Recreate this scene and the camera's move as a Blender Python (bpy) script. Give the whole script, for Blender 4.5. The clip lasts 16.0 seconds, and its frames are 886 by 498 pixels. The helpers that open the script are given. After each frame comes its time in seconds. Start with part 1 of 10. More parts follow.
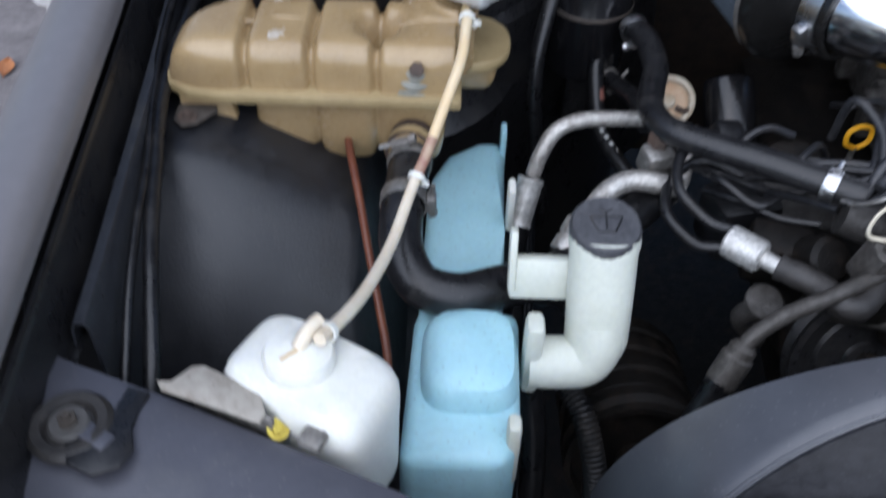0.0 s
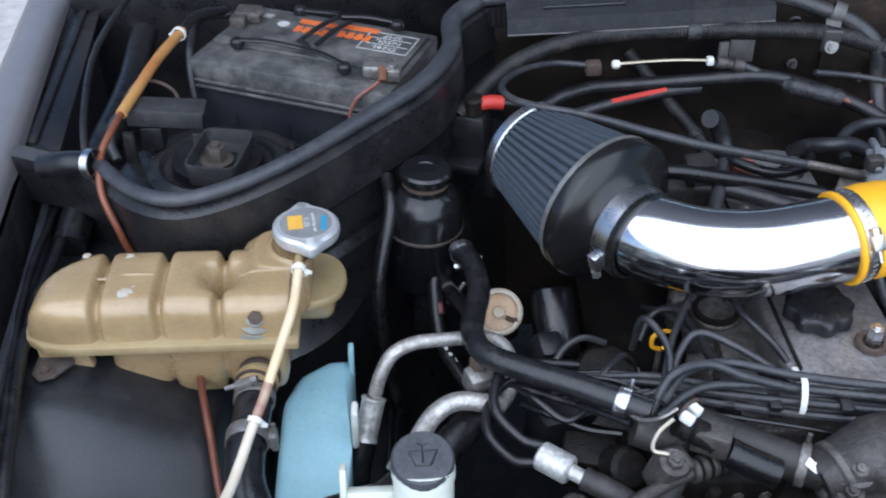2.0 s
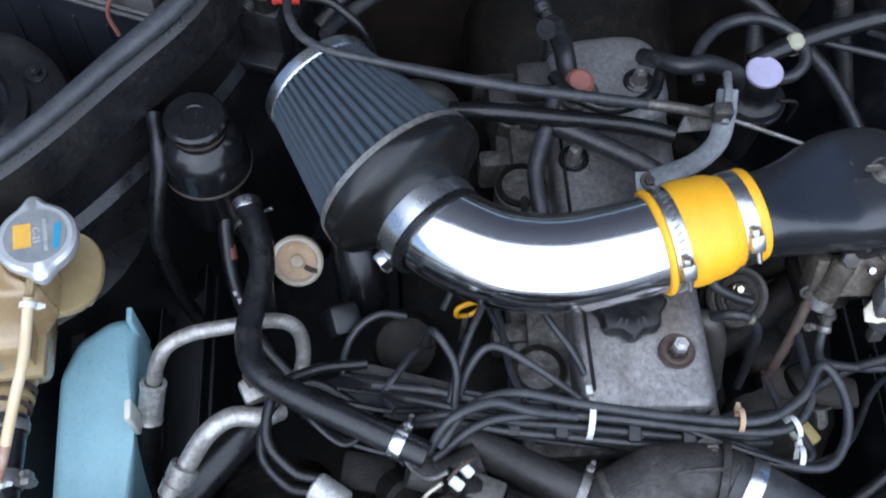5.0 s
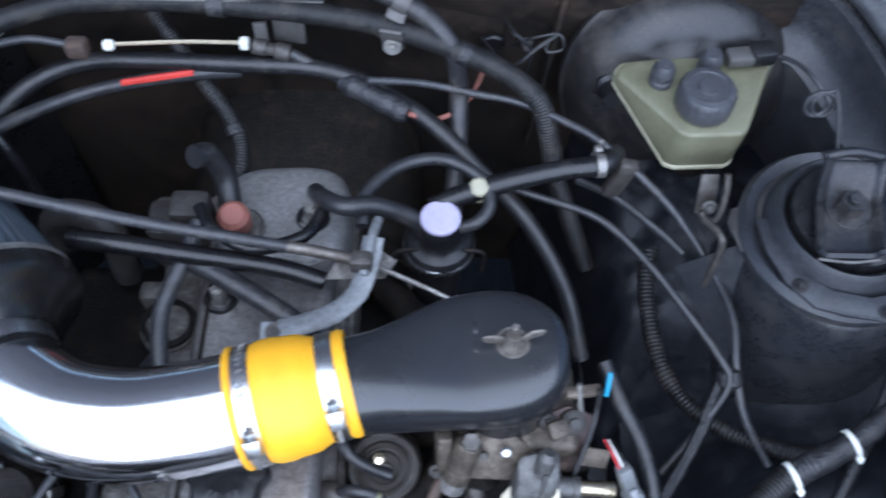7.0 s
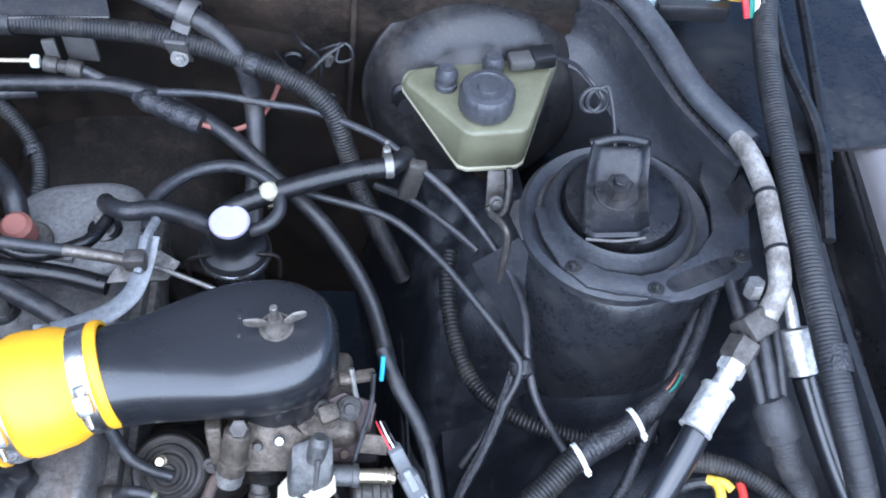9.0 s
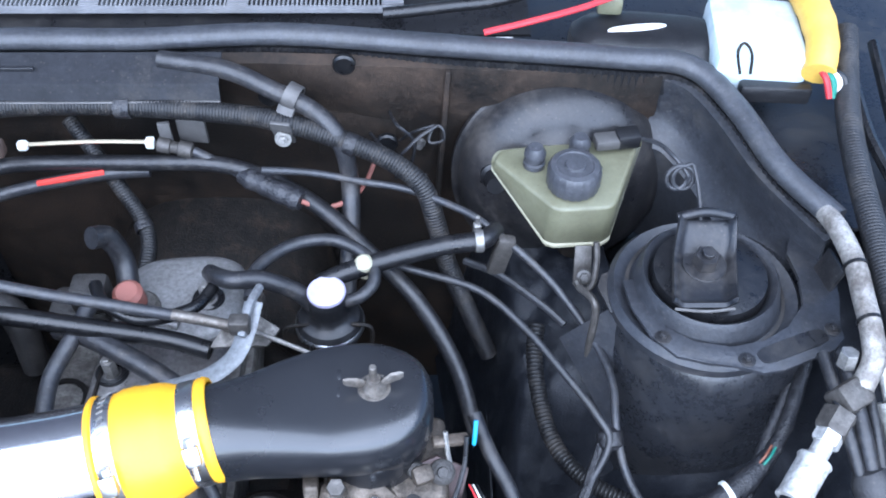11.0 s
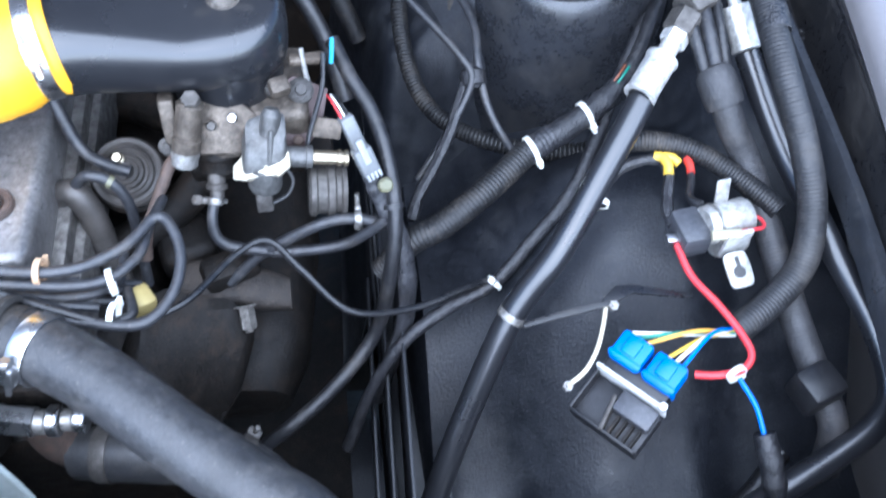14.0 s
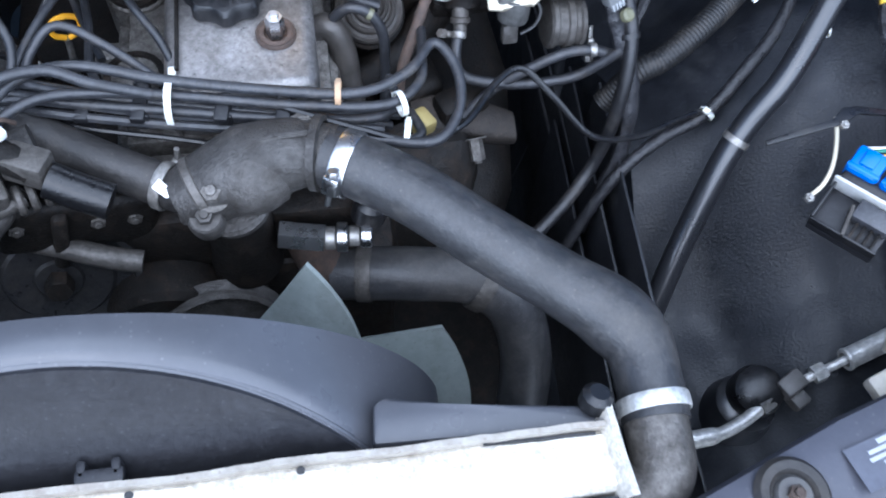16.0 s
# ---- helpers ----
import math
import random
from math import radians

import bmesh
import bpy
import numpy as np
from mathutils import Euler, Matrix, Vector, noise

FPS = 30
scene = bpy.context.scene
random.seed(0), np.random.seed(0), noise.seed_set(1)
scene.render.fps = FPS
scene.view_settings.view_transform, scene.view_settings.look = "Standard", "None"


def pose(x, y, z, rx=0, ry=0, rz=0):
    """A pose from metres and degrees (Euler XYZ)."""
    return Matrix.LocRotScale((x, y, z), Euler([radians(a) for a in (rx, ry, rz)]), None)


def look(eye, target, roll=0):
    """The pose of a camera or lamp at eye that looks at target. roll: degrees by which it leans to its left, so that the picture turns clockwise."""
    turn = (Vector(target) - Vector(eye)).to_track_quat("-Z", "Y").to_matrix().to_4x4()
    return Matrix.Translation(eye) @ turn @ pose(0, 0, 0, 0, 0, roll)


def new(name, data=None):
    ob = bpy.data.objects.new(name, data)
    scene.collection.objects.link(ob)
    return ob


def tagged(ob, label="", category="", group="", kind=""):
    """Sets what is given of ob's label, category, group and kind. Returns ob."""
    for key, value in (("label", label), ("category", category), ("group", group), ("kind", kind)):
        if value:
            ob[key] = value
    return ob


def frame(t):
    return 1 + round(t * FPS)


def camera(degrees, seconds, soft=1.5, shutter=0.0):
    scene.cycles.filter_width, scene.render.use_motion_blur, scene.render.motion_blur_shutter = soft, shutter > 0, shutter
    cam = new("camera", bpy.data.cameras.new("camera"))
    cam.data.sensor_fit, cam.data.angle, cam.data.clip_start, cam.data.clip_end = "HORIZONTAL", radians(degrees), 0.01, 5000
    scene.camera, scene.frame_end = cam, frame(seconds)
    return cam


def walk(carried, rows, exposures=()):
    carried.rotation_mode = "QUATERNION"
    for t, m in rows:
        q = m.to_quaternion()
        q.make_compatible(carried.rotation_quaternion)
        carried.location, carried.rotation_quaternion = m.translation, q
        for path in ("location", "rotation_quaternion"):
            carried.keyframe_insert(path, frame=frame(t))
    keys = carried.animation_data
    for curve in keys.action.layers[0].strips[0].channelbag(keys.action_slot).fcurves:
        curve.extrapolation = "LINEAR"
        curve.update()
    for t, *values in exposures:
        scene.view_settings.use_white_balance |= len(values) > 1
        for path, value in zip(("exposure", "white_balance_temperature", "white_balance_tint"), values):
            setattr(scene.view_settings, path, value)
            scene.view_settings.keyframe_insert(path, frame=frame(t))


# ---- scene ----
cam = camera(50.5, 16.0, soft=1.9, shutter=0.5)
PATH = [
    (0, (0.089, 0.086, 1.31), (-0.128, 1.43, -0.155), -5.3),
    (0.4, (0.084, 0.083, 1.389), (-0.107, 1.473, -0.036), -7.6),
    (0.5, (0.094, 0.082, 1.399), (-0.106, 1.484, -0.013), -8.2),
    (1, (0.117, 0.09, 1.429), (-0.006, 1.572, 0.091), -4.9),
    (1.5, (0.153, 0.089, 1.435), (0.078, 1.625, 0.156), -4.5),
    (1.7, (0.171, 0.083, 1.432), (0.091, 1.631, 0.168), -5.0),
    (2, (0.18, 0.092, 1.431), (0.116, 1.626, 0.149), -4.3),
    (2.5, (0.248, 0.107, 1.424), (0.198, 1.628, 0.126), -4.1),
    (2.8, (0.292, 0.117, 1.417), (0.302, 1.633, 0.113), -2.9),
    (3, (0.311, 0.126, 1.414), (0.353, 1.626, 0.091), -2.2),
    (3.2, (0.323, 0.14, 1.417), (0.378, 1.599, 0.05), -1.6),
    (5.3, (0.346, 0.48, 1.564), (0.362, 1.3, -0.26), -1.7),
    (5.5, (0.36, 0.494, 1.562), (0.372, 1.328, -0.255), -1.6),
    (6, (0.455, 0.514, 1.541), (0.445, 1.423, -0.241), -0.5),
    (6.5, (0.561, 0.525, 1.515), (0.561, 1.516, -0.222), 1.9),
    (7, (0.649, 0.521, 1.503), (0.701, 1.543, -0.215), 3.5),
    (7.5, (0.725, 0.505, 1.493), (0.829, 1.601, -0.177), 5.4),
    (7.8, (0.76, 0.494, 1.492), (0.905, 1.617, -0.157), 5.9),
    (8, (0.774, 0.483, 1.49), (0.938, 1.617, -0.149), 6.2),
    (8.2, (0.781, 0.471, 1.485), (0.958, 1.614, -0.147), 6.5),
    (10.3, (0.782, 0.413, 1.472), (0.927, 1.698, -0.053), 3.3),
    (10.5, (0.767, 0.403, 1.468), (0.879, 1.727, -0.027), 2.2),
    (10.8, (0.759, 0.418, 1.473), (0.807, 1.698, -0.063), 0.8),
    (11, (0.759, 0.41, 1.478), (0.8, 1.753, -0.004), 0.9),
    (11.5, (0.766, 0.4, 1.447), (0.81, 1.736, -0.041), 0.6),
    (12, (0.78, 0.382, 1.412), (0.864, 1.658, -0.126), 0.9),
    (12.5, (0.792, 0.354, 1.393), (0.91, 1.588, -0.177), 1.4),
    (13, (0.815, 0.315, 1.376), (0.995, 1.463, -0.251), 3.8),
    (13.2, (0.819, 0.301, 1.379), (1.024, 1.44, -0.253), 4.8),
    (13.5, (0.813, 0.28, 1.373), (1.023, 1.423, -0.254), 4.7),
    (14, (0.797, 0.255, 1.363), (1.01, 1.345, -0.3), 5.4),
    (14.5, (0.741, 0.209, 1.362), (1.062, 1.25, -0.316), 8.6),
    (15, (0.629, 0.168, 1.354), (1.022, 1.188, -0.321), 10.2),
    (15.2, (0.591, 0.155, 1.353), (0.968, 1.176, -0.325), 10.3),
    (15.5, (0.545, 0.143, 1.354), (0.885, 1.169, -0.329), 9.9),
    (16, (0.56, 0.204, 1.361), (0.82, 1.106, -0.405), 8.7),
]
EXPOSURES = [(0, -0.27, 5650, 12), (1, -0.25, 5600, 11), (1.5, -0.09, 5530, 10), (3, 0.07, 5420, 10), (5.5, -0.03, 5330, 10), (6.4, 0.1, 5220, 10), (7, 0.38, 5200, 11), (8, 0.81, 5150, 11), (9.5, 1.03, 5100, 11), (11, 1.17, 5100, 11), (12, 1.25, 5000, 10), (13, 1.33, 5050, 10), (14, 1.35, 5100, 10), (15, 1.33, 5190, 10), (16, 0.7, 5180, 10)]
walk(cam, [(t, look(eye, target, roll)) for t, eye, target, roll in PATH], EXPOSURES)

# ---------------------------------------------------------------- light
world = bpy.data.worlds.new("sky")
scene.world = world
world.use_nodes = True
wn = world.node_tree
sky = wn.nodes.new("ShaderNodeTexSky")
sky.sky_type, sky.sun_disc = "NISHITA", False
sky.sun_elevation, sky.sun_rotation = radians(50), radians(200)
sky.air_density, sky.dust_density, sky.ozone_density = 1.0, 1.5, 1.0
wn.links.new(sky.outputs[0], wn.nodes["Background"].inputs[0])
wn.nodes["Background"].inputs[1].default_value = 0.12
sun_data = bpy.data.lights.new("sun", "SUN")
sun_data.energy, sun_data.angle, sun_data.color = 4.95, radians(112), (1.0, 0.985, 0.965)
sun_ob = new("sun", sun_data)
sun_ob.matrix_world = look((0.6, -2.4, 5.0), (0.45, 0.7, 0.8))


# ---------------------------------------------------------------- materials
def mat(name, c1, c2=None, rough=0.5, metal=0.0, scale=30.0, bump=0.1, spec=0.5, rough2=None, fine=420.0, coat=0.0, dirt=None, dirt_amount=0.4, trans=0.0, vary=0.0):
    """Two tones mixed by coarse noise, a fine grain in the relief and, where given, patches of dirt."""
    m = bpy.data.materials.new(name)
    m.use_nodes = True
    nt, b = m.node_tree, m.node_tree.nodes["Principled BSDF"]
    co = nt.nodes.new("ShaderNodeTexCoord")
    n1 = nt.nodes.new("ShaderNodeTexNoise")
    n1.inputs["Scale"].default_value, n1.inputs["Detail"].default_value, n1.inputs["Roughness"].default_value = scale, 6, 0.65
    n2 = nt.nodes.new("ShaderNodeTexNoise")
    n2.inputs["Scale"].default_value, n2.inputs["Detail"].default_value = fine, 4
    for n in (n1, n2):
        nt.links.new(co.outputs["Object"], n.inputs["Vector"])
    c2 = c2 or tuple(v * 0.75 for v in c1)
    mix = nt.nodes.new("ShaderNodeMix")
    mix.data_type = "RGBA"
    mix.inputs[6].default_value, mix.inputs[7].default_value = (*c1, 1), (*c2, 1)
    ramp = nt.nodes.new("ShaderNodeMapRange")
    ramp.inputs[1].default_value, ramp.inputs[2].default_value = 0.35, 0.68
    nt.links.new(n1.outputs[0], ramp.inputs[0])
    nt.links.new(ramp.outputs[0], mix.inputs[0])
    colour = mix.outputs[2]
    rmix = nt.nodes.new("ShaderNodeMapRange")
    rmix.inputs[1].default_value, rmix.inputs[2].default_value = 0.3, 0.7
    rmix.inputs[3].default_value, rmix.inputs[4].default_value = rough, rough2 if rough2 is not None else min(1, rough + 0.15)
    nt.links.new(n1.outputs[0], rmix.inputs[0])
    rough_out = rmix.outputs[0]
    if dirt:
        n3 = nt.nodes.new("ShaderNodeTexNoise")
        n3.inputs["Scale"].default_value, n3.inputs["Detail"].default_value, n3.inputs["Roughness"].default_value = scale * 0.45, 9, 0.75
        nt.links.new(co.outputs["Object"], n3.inputs["Vector"])
        dr = nt.nodes.new("ShaderNodeMapRange")
        dr.inputs[1].default_value, dr.inputs[2].default_value = 0.62 - 0.3 * dirt_amount, 0.78 - 0.2 * dirt_amount
        dr.inputs[4].default_value = min(1.0, 0.35 + dirt_amount * 0.6)
        nt.links.new(n3.outputs[0], dr.inputs[0])
        dm = nt.nodes.new("ShaderNodeMix")
        dm.data_type = "RGBA"
        dm.inputs[7].default_value = (*dirt, 1)
        nt.links.new(dr.outputs[0], dm.inputs[0])
        nt.links.new(colour, dm.inputs[6])
        colour = dm.outputs[2]
        rm = nt.nodes.new("ShaderNodeMix")
        rm.inputs[3].default_value = 0.85
        nt.links.new(dr.outputs[0], rm.inputs[0])
        nt.links.new(rough_out, rm.inputs[2])
        rough_out = rm.outputs[0]
        if metal > 0:
            mm = nt.nodes.new("ShaderNodeMapRange")
            mm.inputs[3].default_value, mm.inputs[4].default_value = metal, metal * 0.3
            nt.links.new(dr.outputs[0], mm.inputs[0])
            nt.links.new(mm.outputs[0], b.inputs["Metallic"])
    if dirt:
        spots = nt.nodes.new("ShaderNodeTexVoronoi")
        spots.inputs["Scale"].default_value = 160.0
        nt.links.new(co.outputs["Object"], spots.inputs["Vector"])
        sr = nt.nodes.new("ShaderNodeMapRange")
        sr.inputs[1].default_value, sr.inputs[2].default_value, sr.inputs[3].default_value, sr.inputs[4].default_value = 0.10, 0.2, 0.75, 0.0
        nt.links.new(spots.outputs["Distance"], sr.inputs[0])
        keep = nt.nodes.new("ShaderNodeMath")
        keep.operation = "MULTIPLY"
        nt.links.new(sr.outputs[0], keep.inputs[0])
        nt.links.new(n2.outputs[0], keep.inputs[1])
        sm = nt.nodes.new("ShaderNodeMix")
        sm.data_type = "RGBA"
        sm.inputs[7].default_value = (*dirt, 1)
        nt.links.new(keep.outputs[0], sm.inputs[0])
        nt.links.new(colour, sm.inputs[6])
        colour = sm.outputs[2]
    # fine mottling of dust and wear
    n4 = nt.nodes.new("ShaderNodeTexNoise")
    n4.inputs["Scale"].default_value, n4.inputs["Detail"].default_value, n4.inputs["Roughness"].default_value = 210.0 if scale > 8 else 60.0, 8, 0.75
    nt.links.new(co.outputs["Object"], n4.inputs["Vector"])
    mottle = nt.nodes.new("ShaderNodeMapRange")
    depth = 0.03 if name == "satin_black_plastic" else 0.05 if not dirt or (metal < 0.3 and max(c1) > 0.07) or name == "aged_tan_plastic" else 0.16 if max(c1) < 0.0095 else 0.3
    mottle.inputs[1].default_value, mottle.inputs[2].default_value, mottle.inputs[3].default_value, mottle.inputs[4].default_value = 0.36, 0.66, 1 - depth, 1 + depth
    nt.links.new(n4.outputs[0], mottle.inputs[0])
    worn = nt.nodes.new("ShaderNodeHueSaturation")
    nt.links.new(mottle.outputs[0], worn.inputs["Value"])
    nt.links.new(colour, worn.inputs["Color"])
    colour = worn.outputs[0]
    if dirt:
        rr = nt.nodes.new("ShaderNodeMath")
        rr.operation = "MULTIPLY"
        rs = nt.nodes.new("ShaderNodeMapRange")
        rs.inputs[1].default_value, rs.inputs[2].default_value, rs.inputs[3].default_value, rs.inputs[4].default_value = 0.36, 0.66, 1 - 0.6 * depth, 1 + 0.6 * depth
        nt.links.new(n4.outputs[0], rs.inputs[0])
        nt.links.new(rs.outputs[0], rr.inputs[0])
        nt.links.new(rough_out, rr.inputs[1])
        rough_out = rr.outputs[0]
    if vary:
        # no two hoses or castings are soiled alike
        info = nt.nodes.new("ShaderNodeObjectInfo")
        span = nt.nodes.new("ShaderNodeMapRange")
        span.inputs[3].default_value, span.inputs[4].default_value = 1 - vary, 1 + vary
        nt.links.new(info.outputs["Random"], span.inputs[0])
        tone = nt.nodes.new("ShaderNodeHueSaturation")
        nt.links.new(span.outputs[0], tone.inputs["Value"])
        nt.links.new(colour, tone.inputs["Color"])
        colour = tone.outputs[0]
    nt.links.new(colour, b.inputs["Base Color"])
    nt.links.new(rough_out, b.inputs["Roughness"])
    b.inputs["Metallic"].default_value = metal
    b.inputs["Specular IOR Level"].default_value = spec
    b.inputs["Coat Weight"].default_value = coat
    b.inputs["Coat Roughness"].default_value = 0.12
    if trans:
        b.inputs["Subsurface Weight"].default_value = trans
        b.inputs["Subsurface Radius"].default_value = (0.012, 0.01, 0.006)
    if bump:
        bp = nt.nodes.new("ShaderNodeBump")
        bp.inputs["Strength"].default_value, bp.inputs["Distance"].default_value = min(1, bump), 0.0014
        add = nt.nodes.new("ShaderNodeMath")
        add.operation, add.inputs[1].default_value = "MULTIPLY_ADD", 0.3
        nt.links.new(n1.outputs[0], add.inputs[0])
        nt.links.new(n2.outputs[0], add.inputs[2])
        nt.links.new(add.outputs[0], bp.inputs["Height"])
        nt.links.new(bp.outputs[0], b.inputs["Normal"])
    return m


PAINT = mat("grey_paint", (0.21, 0.198, 0.2), (0.188, 0.176, 0.178), 0.38, 0.25, 6, 0.02, coat=0.2, dirt=(0.2, 0.19, 0.188), dirt_amount=0.15)
LIP = mat("worn_satin_lip", (0.03, 0.032, 0.037), (0.02, 0.021, 0.025), 0.28, 0.0, 40, 0.15, dirt=(0.07, 0.066, 0.06), dirt_amount=0.3)
PANEL = mat("dusty_grey_paint", (0.082, 0.083, 0.1), (0.062, 0.063, 0.077), 0.38, 0.1, 18, 0.08, dirt=(0.13, 0.13, 0.135), dirt_amount=0.25, coat=0.15)
BLACK = mat("satin_black_paint", (0.0105, 0.0105, 0.012), (0.016, 0.0155, 0.016), 0.24, 0.0, 18, 0.15, spec=0.55, dirt=(0.045, 0.041, 0.036), dirt_amount=0.36)
ARCH = mat("black_underseal", (0.0082, 0.0087, 0.0108), (0.0125, 0.0132, 0.0165), 0.38, 0.0, 34, 0.2, spec=0.65, dirt=(0.034, 0.032, 0.03), dirt_amount=0.3)
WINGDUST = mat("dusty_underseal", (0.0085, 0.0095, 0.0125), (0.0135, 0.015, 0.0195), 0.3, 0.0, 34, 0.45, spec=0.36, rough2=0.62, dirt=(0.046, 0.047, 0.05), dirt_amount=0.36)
WALL = mat("grimy_dark_metal", (0.0098, 0.0088, 0.0082), (0.019, 0.0157, 0.0128), 0.5, 0.0, 14, 0.4, spec=0.25, dirt=(0.06, 0.04, 0.027), dirt_amount=0.55)
SEALRUBBER = mat("weathered_seal", (0.05, 0.052, 0.058), (0.03, 0.031, 0.035), 0.36, 0.0, 30, 0.15, dirt=(0.09, 0.088, 0.085), dirt_amount=0.3)
GRIME = mat("dusty_brown_panel", (0.012, 0.0105, 0.0095), (0.022, 0.018, 0.015), 0.6, 0.0, 22, 0.8, spec=0.35, dirt=(0.075, 0.06, 0.048), dirt_amount=0.55)
TAUPE = mat("dusty_brown_rubber", (0.032, 0.029, 0.027), (0.02, 0.0185, 0.0175), 0.45, 0.0, 40, 0.3, dirt=(0.075, 0.066, 0.056), dirt_amount=0.4)
RUBBER = mat("black_rubber", (0.006, 0.006, 0.0068), (0.012, 0.012, 0.013), 0.24, 0.0, 60, 0.2, dirt=(0.055, 0.05, 0.045), dirt_amount=0.25, vary=0.3)
DUSTY = mat("dusty_rubber", (0.020, 0.020, 0.022), (0.010, 0.010, 0.011), 0.29, 0.0, 70, 0.3, dirt=(0.078, 0.069, 0.06), dirt_amount=0.36, vary=0.35)
PLASTIC = mat("black_plastic", (0.008, 0.008, 0.009), (0.013, 0.013, 0.0145), 0.33, 0.0, 40, 0.1, dirt=(0.05, 0.047, 0.043), dirt_amount=0.22)
GLOSSBLACK = mat("glossy_black_steel", (0.006, 0.006, 0.007), (0.009, 0.009, 0.010), 0.16, 0.0, 30, 0.08, rough2=0.26, dirt=(0.05, 0.042, 0.035), dirt_amount=0.12)
PLENUM = mat("satin_black_plastic", (0.012, 0.0125, 0.0145), (0.015, 0.0155, 0.018), 0.24, 0.0, 14, 0.04, spec=0.75, rough2=0.34, coat=0.25)
LOOM = mat("loom_plastic", (0.009, 0.009, 0.01), (0.018, 0.0175, 0.017), 0.4, 0.0, 60, 0.1, spec=0.4, dirt=(0.085, 0.072, 0.058), dirt_amount=0.36, vary=0.25)
TAPE = mat("cloth_tape", (0.012, 0.012, 0.014), (0.03, 0.03, 0.033), 0.27, 0.0, 110, 0.9, dirt=(0.085, 0.078, 0.07), dirt_amount=0.28, vary=0.25)
TAN = mat("aged_tan_plastic", (0.375, 0.268, 0.135), (0.28, 0.192, 0.092), 0.17, 0.0, 18, 0.05, coat=0.45, dirt=(0.2, 0.135, 0.075), dirt_amount=0.26, trans=0.1)
FLANGE = mat("pale_tan_plastic", (0.36, 0.275, 0.14), (0.28, 0.21, 0.1), 0.36, 0.0, 30, 0.06, dirt=(0.26, 0.19, 0.1), dirt_amount=0.3)
WHITE = mat("white_plastic", (0.76, 0.76, 0.71), (0.68, 0.68, 0.62), 0.35, 0.0, 10, 0.03, trans=0.2)
CREAM = mat("milky_plastic", (0.60, 0.62, 0.55), (0.52, 0.54, 0.46), 0.38, 0.0, 12, 0.04, trans=0.2)
BLUE = mat("pale_blue_plastic", (0.42, 0.66, 0.72), (0.34, 0.58, 0.65), 0.38, 0.0, 9, 0.04, trans=0.2, dirt=(0.22, 0.3, 0.32), dirt_amount=0.12)
OILY = mat("yellowed_plastic", (0.175, 0.172, 0.11), (0.12, 0.117, 0.07), 0.36, 0.0, 26, 0.06, dirt=(0.10, 0.09, 0.055), dirt_amount=0.35, trans=0.1)
PLUGYELLOW = mat("yellowed_plug", (0.36, 0.29, 0.11), (0.24, 0.18, 0.06), 0.5, 0.0, 30, 0.05)
BEADTAN = mat("cream_bead", (0.42, 0.4, 0.29), (0.32, 0.3, 0.2), 0.45, 0.0, 30, 0.05)
CHROME = mat("polished_aluminium", (0.82, 0.82, 0.84), (0.74, 0.74, 0.765), 0.09, 1.0, 9, 0.015, rough2=0.2)
STEEL = mat("bright_steel", (0.62, 0.62, 0.63), (0.5, 0.5, 0.5), 0.22, 1.0, 60, 0.05)
ZINC = mat("dull_zinc", (0.34, 0.33, 0.31), (0.21, 0.2, 0.185), 0.38, 0.75, 50, 0.2, dirt=(0.12, 0.09, 0.065), dirt_amount=0.42)
ALU = mat("cast_aluminium", (0.20, 0.188, 0.172), (0.08, 0.073, 0.064), 0.42, 0.55, 90, 0.8, dirt=(0.024, 0.018, 0.013), dirt_amount=0.58, vary=0.2)
PALEALU = mat("pale_aluminium", (0.66, 0.655, 0.63), (0.5, 0.49, 0.46), 0.38, 0.6, 60, 0.3, dirt=(0.2, 0.18, 0.15), dirt_amount=0.38)
COVER = mat("worn_grey_cover", (0.27, 0.258, 0.25), (0.155, 0.146, 0.138), 0.28, 0.55, 26, 0.25, dirt=(0.075, 0.06, 0.048), dirt_amount=0.44)
IRON = mat("oily_iron", (0.0125, 0.0105, 0.0088), (0.006, 0.0053, 0.0047), 0.5, 0.15, 80, 0.6, spec=0.25, dirt=(0.045, 0.031, 0.021), dirt_amount=0.38, vary=0.3)
RUST = mat("rusty_iron", (0.09, 0.058, 0.042), (0.05, 0.038, 0.031), 0.65, 0.1, 90, 0.5, dirt=(0.03, 0.022, 0.018), dirt_amount=0.4)
ORANGE_RUST = mat("bright_rust", (0.20, 0.085, 0.04), (0.10, 0.055, 0.035), 0.8, 0.0, 70, 0.5)
YELLOW = mat("yellow_silicone", (0.92, 0.47, 0.012), (0.86, 0.41, 0.01), 0.36, 0.0, 25, 0.05)
CLOTH = mat("pleated_filter_cloth", (0.045, 0.0575, 0.072), (0.035, 0.046, 0.059), 0.7, 0.0, 60, 0.3, fine=700)
COPPER = mat("brown_tube", (0.2, 0.068, 0.032), (0.12, 0.038, 0.022), 0.28, 0.1, 18, 0.05)
AMBER = mat("amber_tube", (0.46, 0.25, 0.075), (0.34, 0.13, 0.035), 0.35, 0.0, 14, 0.05)
CLEARTUBE = mat("milky_tube", (0.72, 0.66, 0.54), (0.62, 0.52, 0.38), 0.3, 0.0, 30, 0.03, trans=0.2)
OLDTUBE = mat("stained_tube", (0.22, 0.07, 0.06), (0.4, 0.3, 0.2), 0.35, 0.0, 40, 0.03)
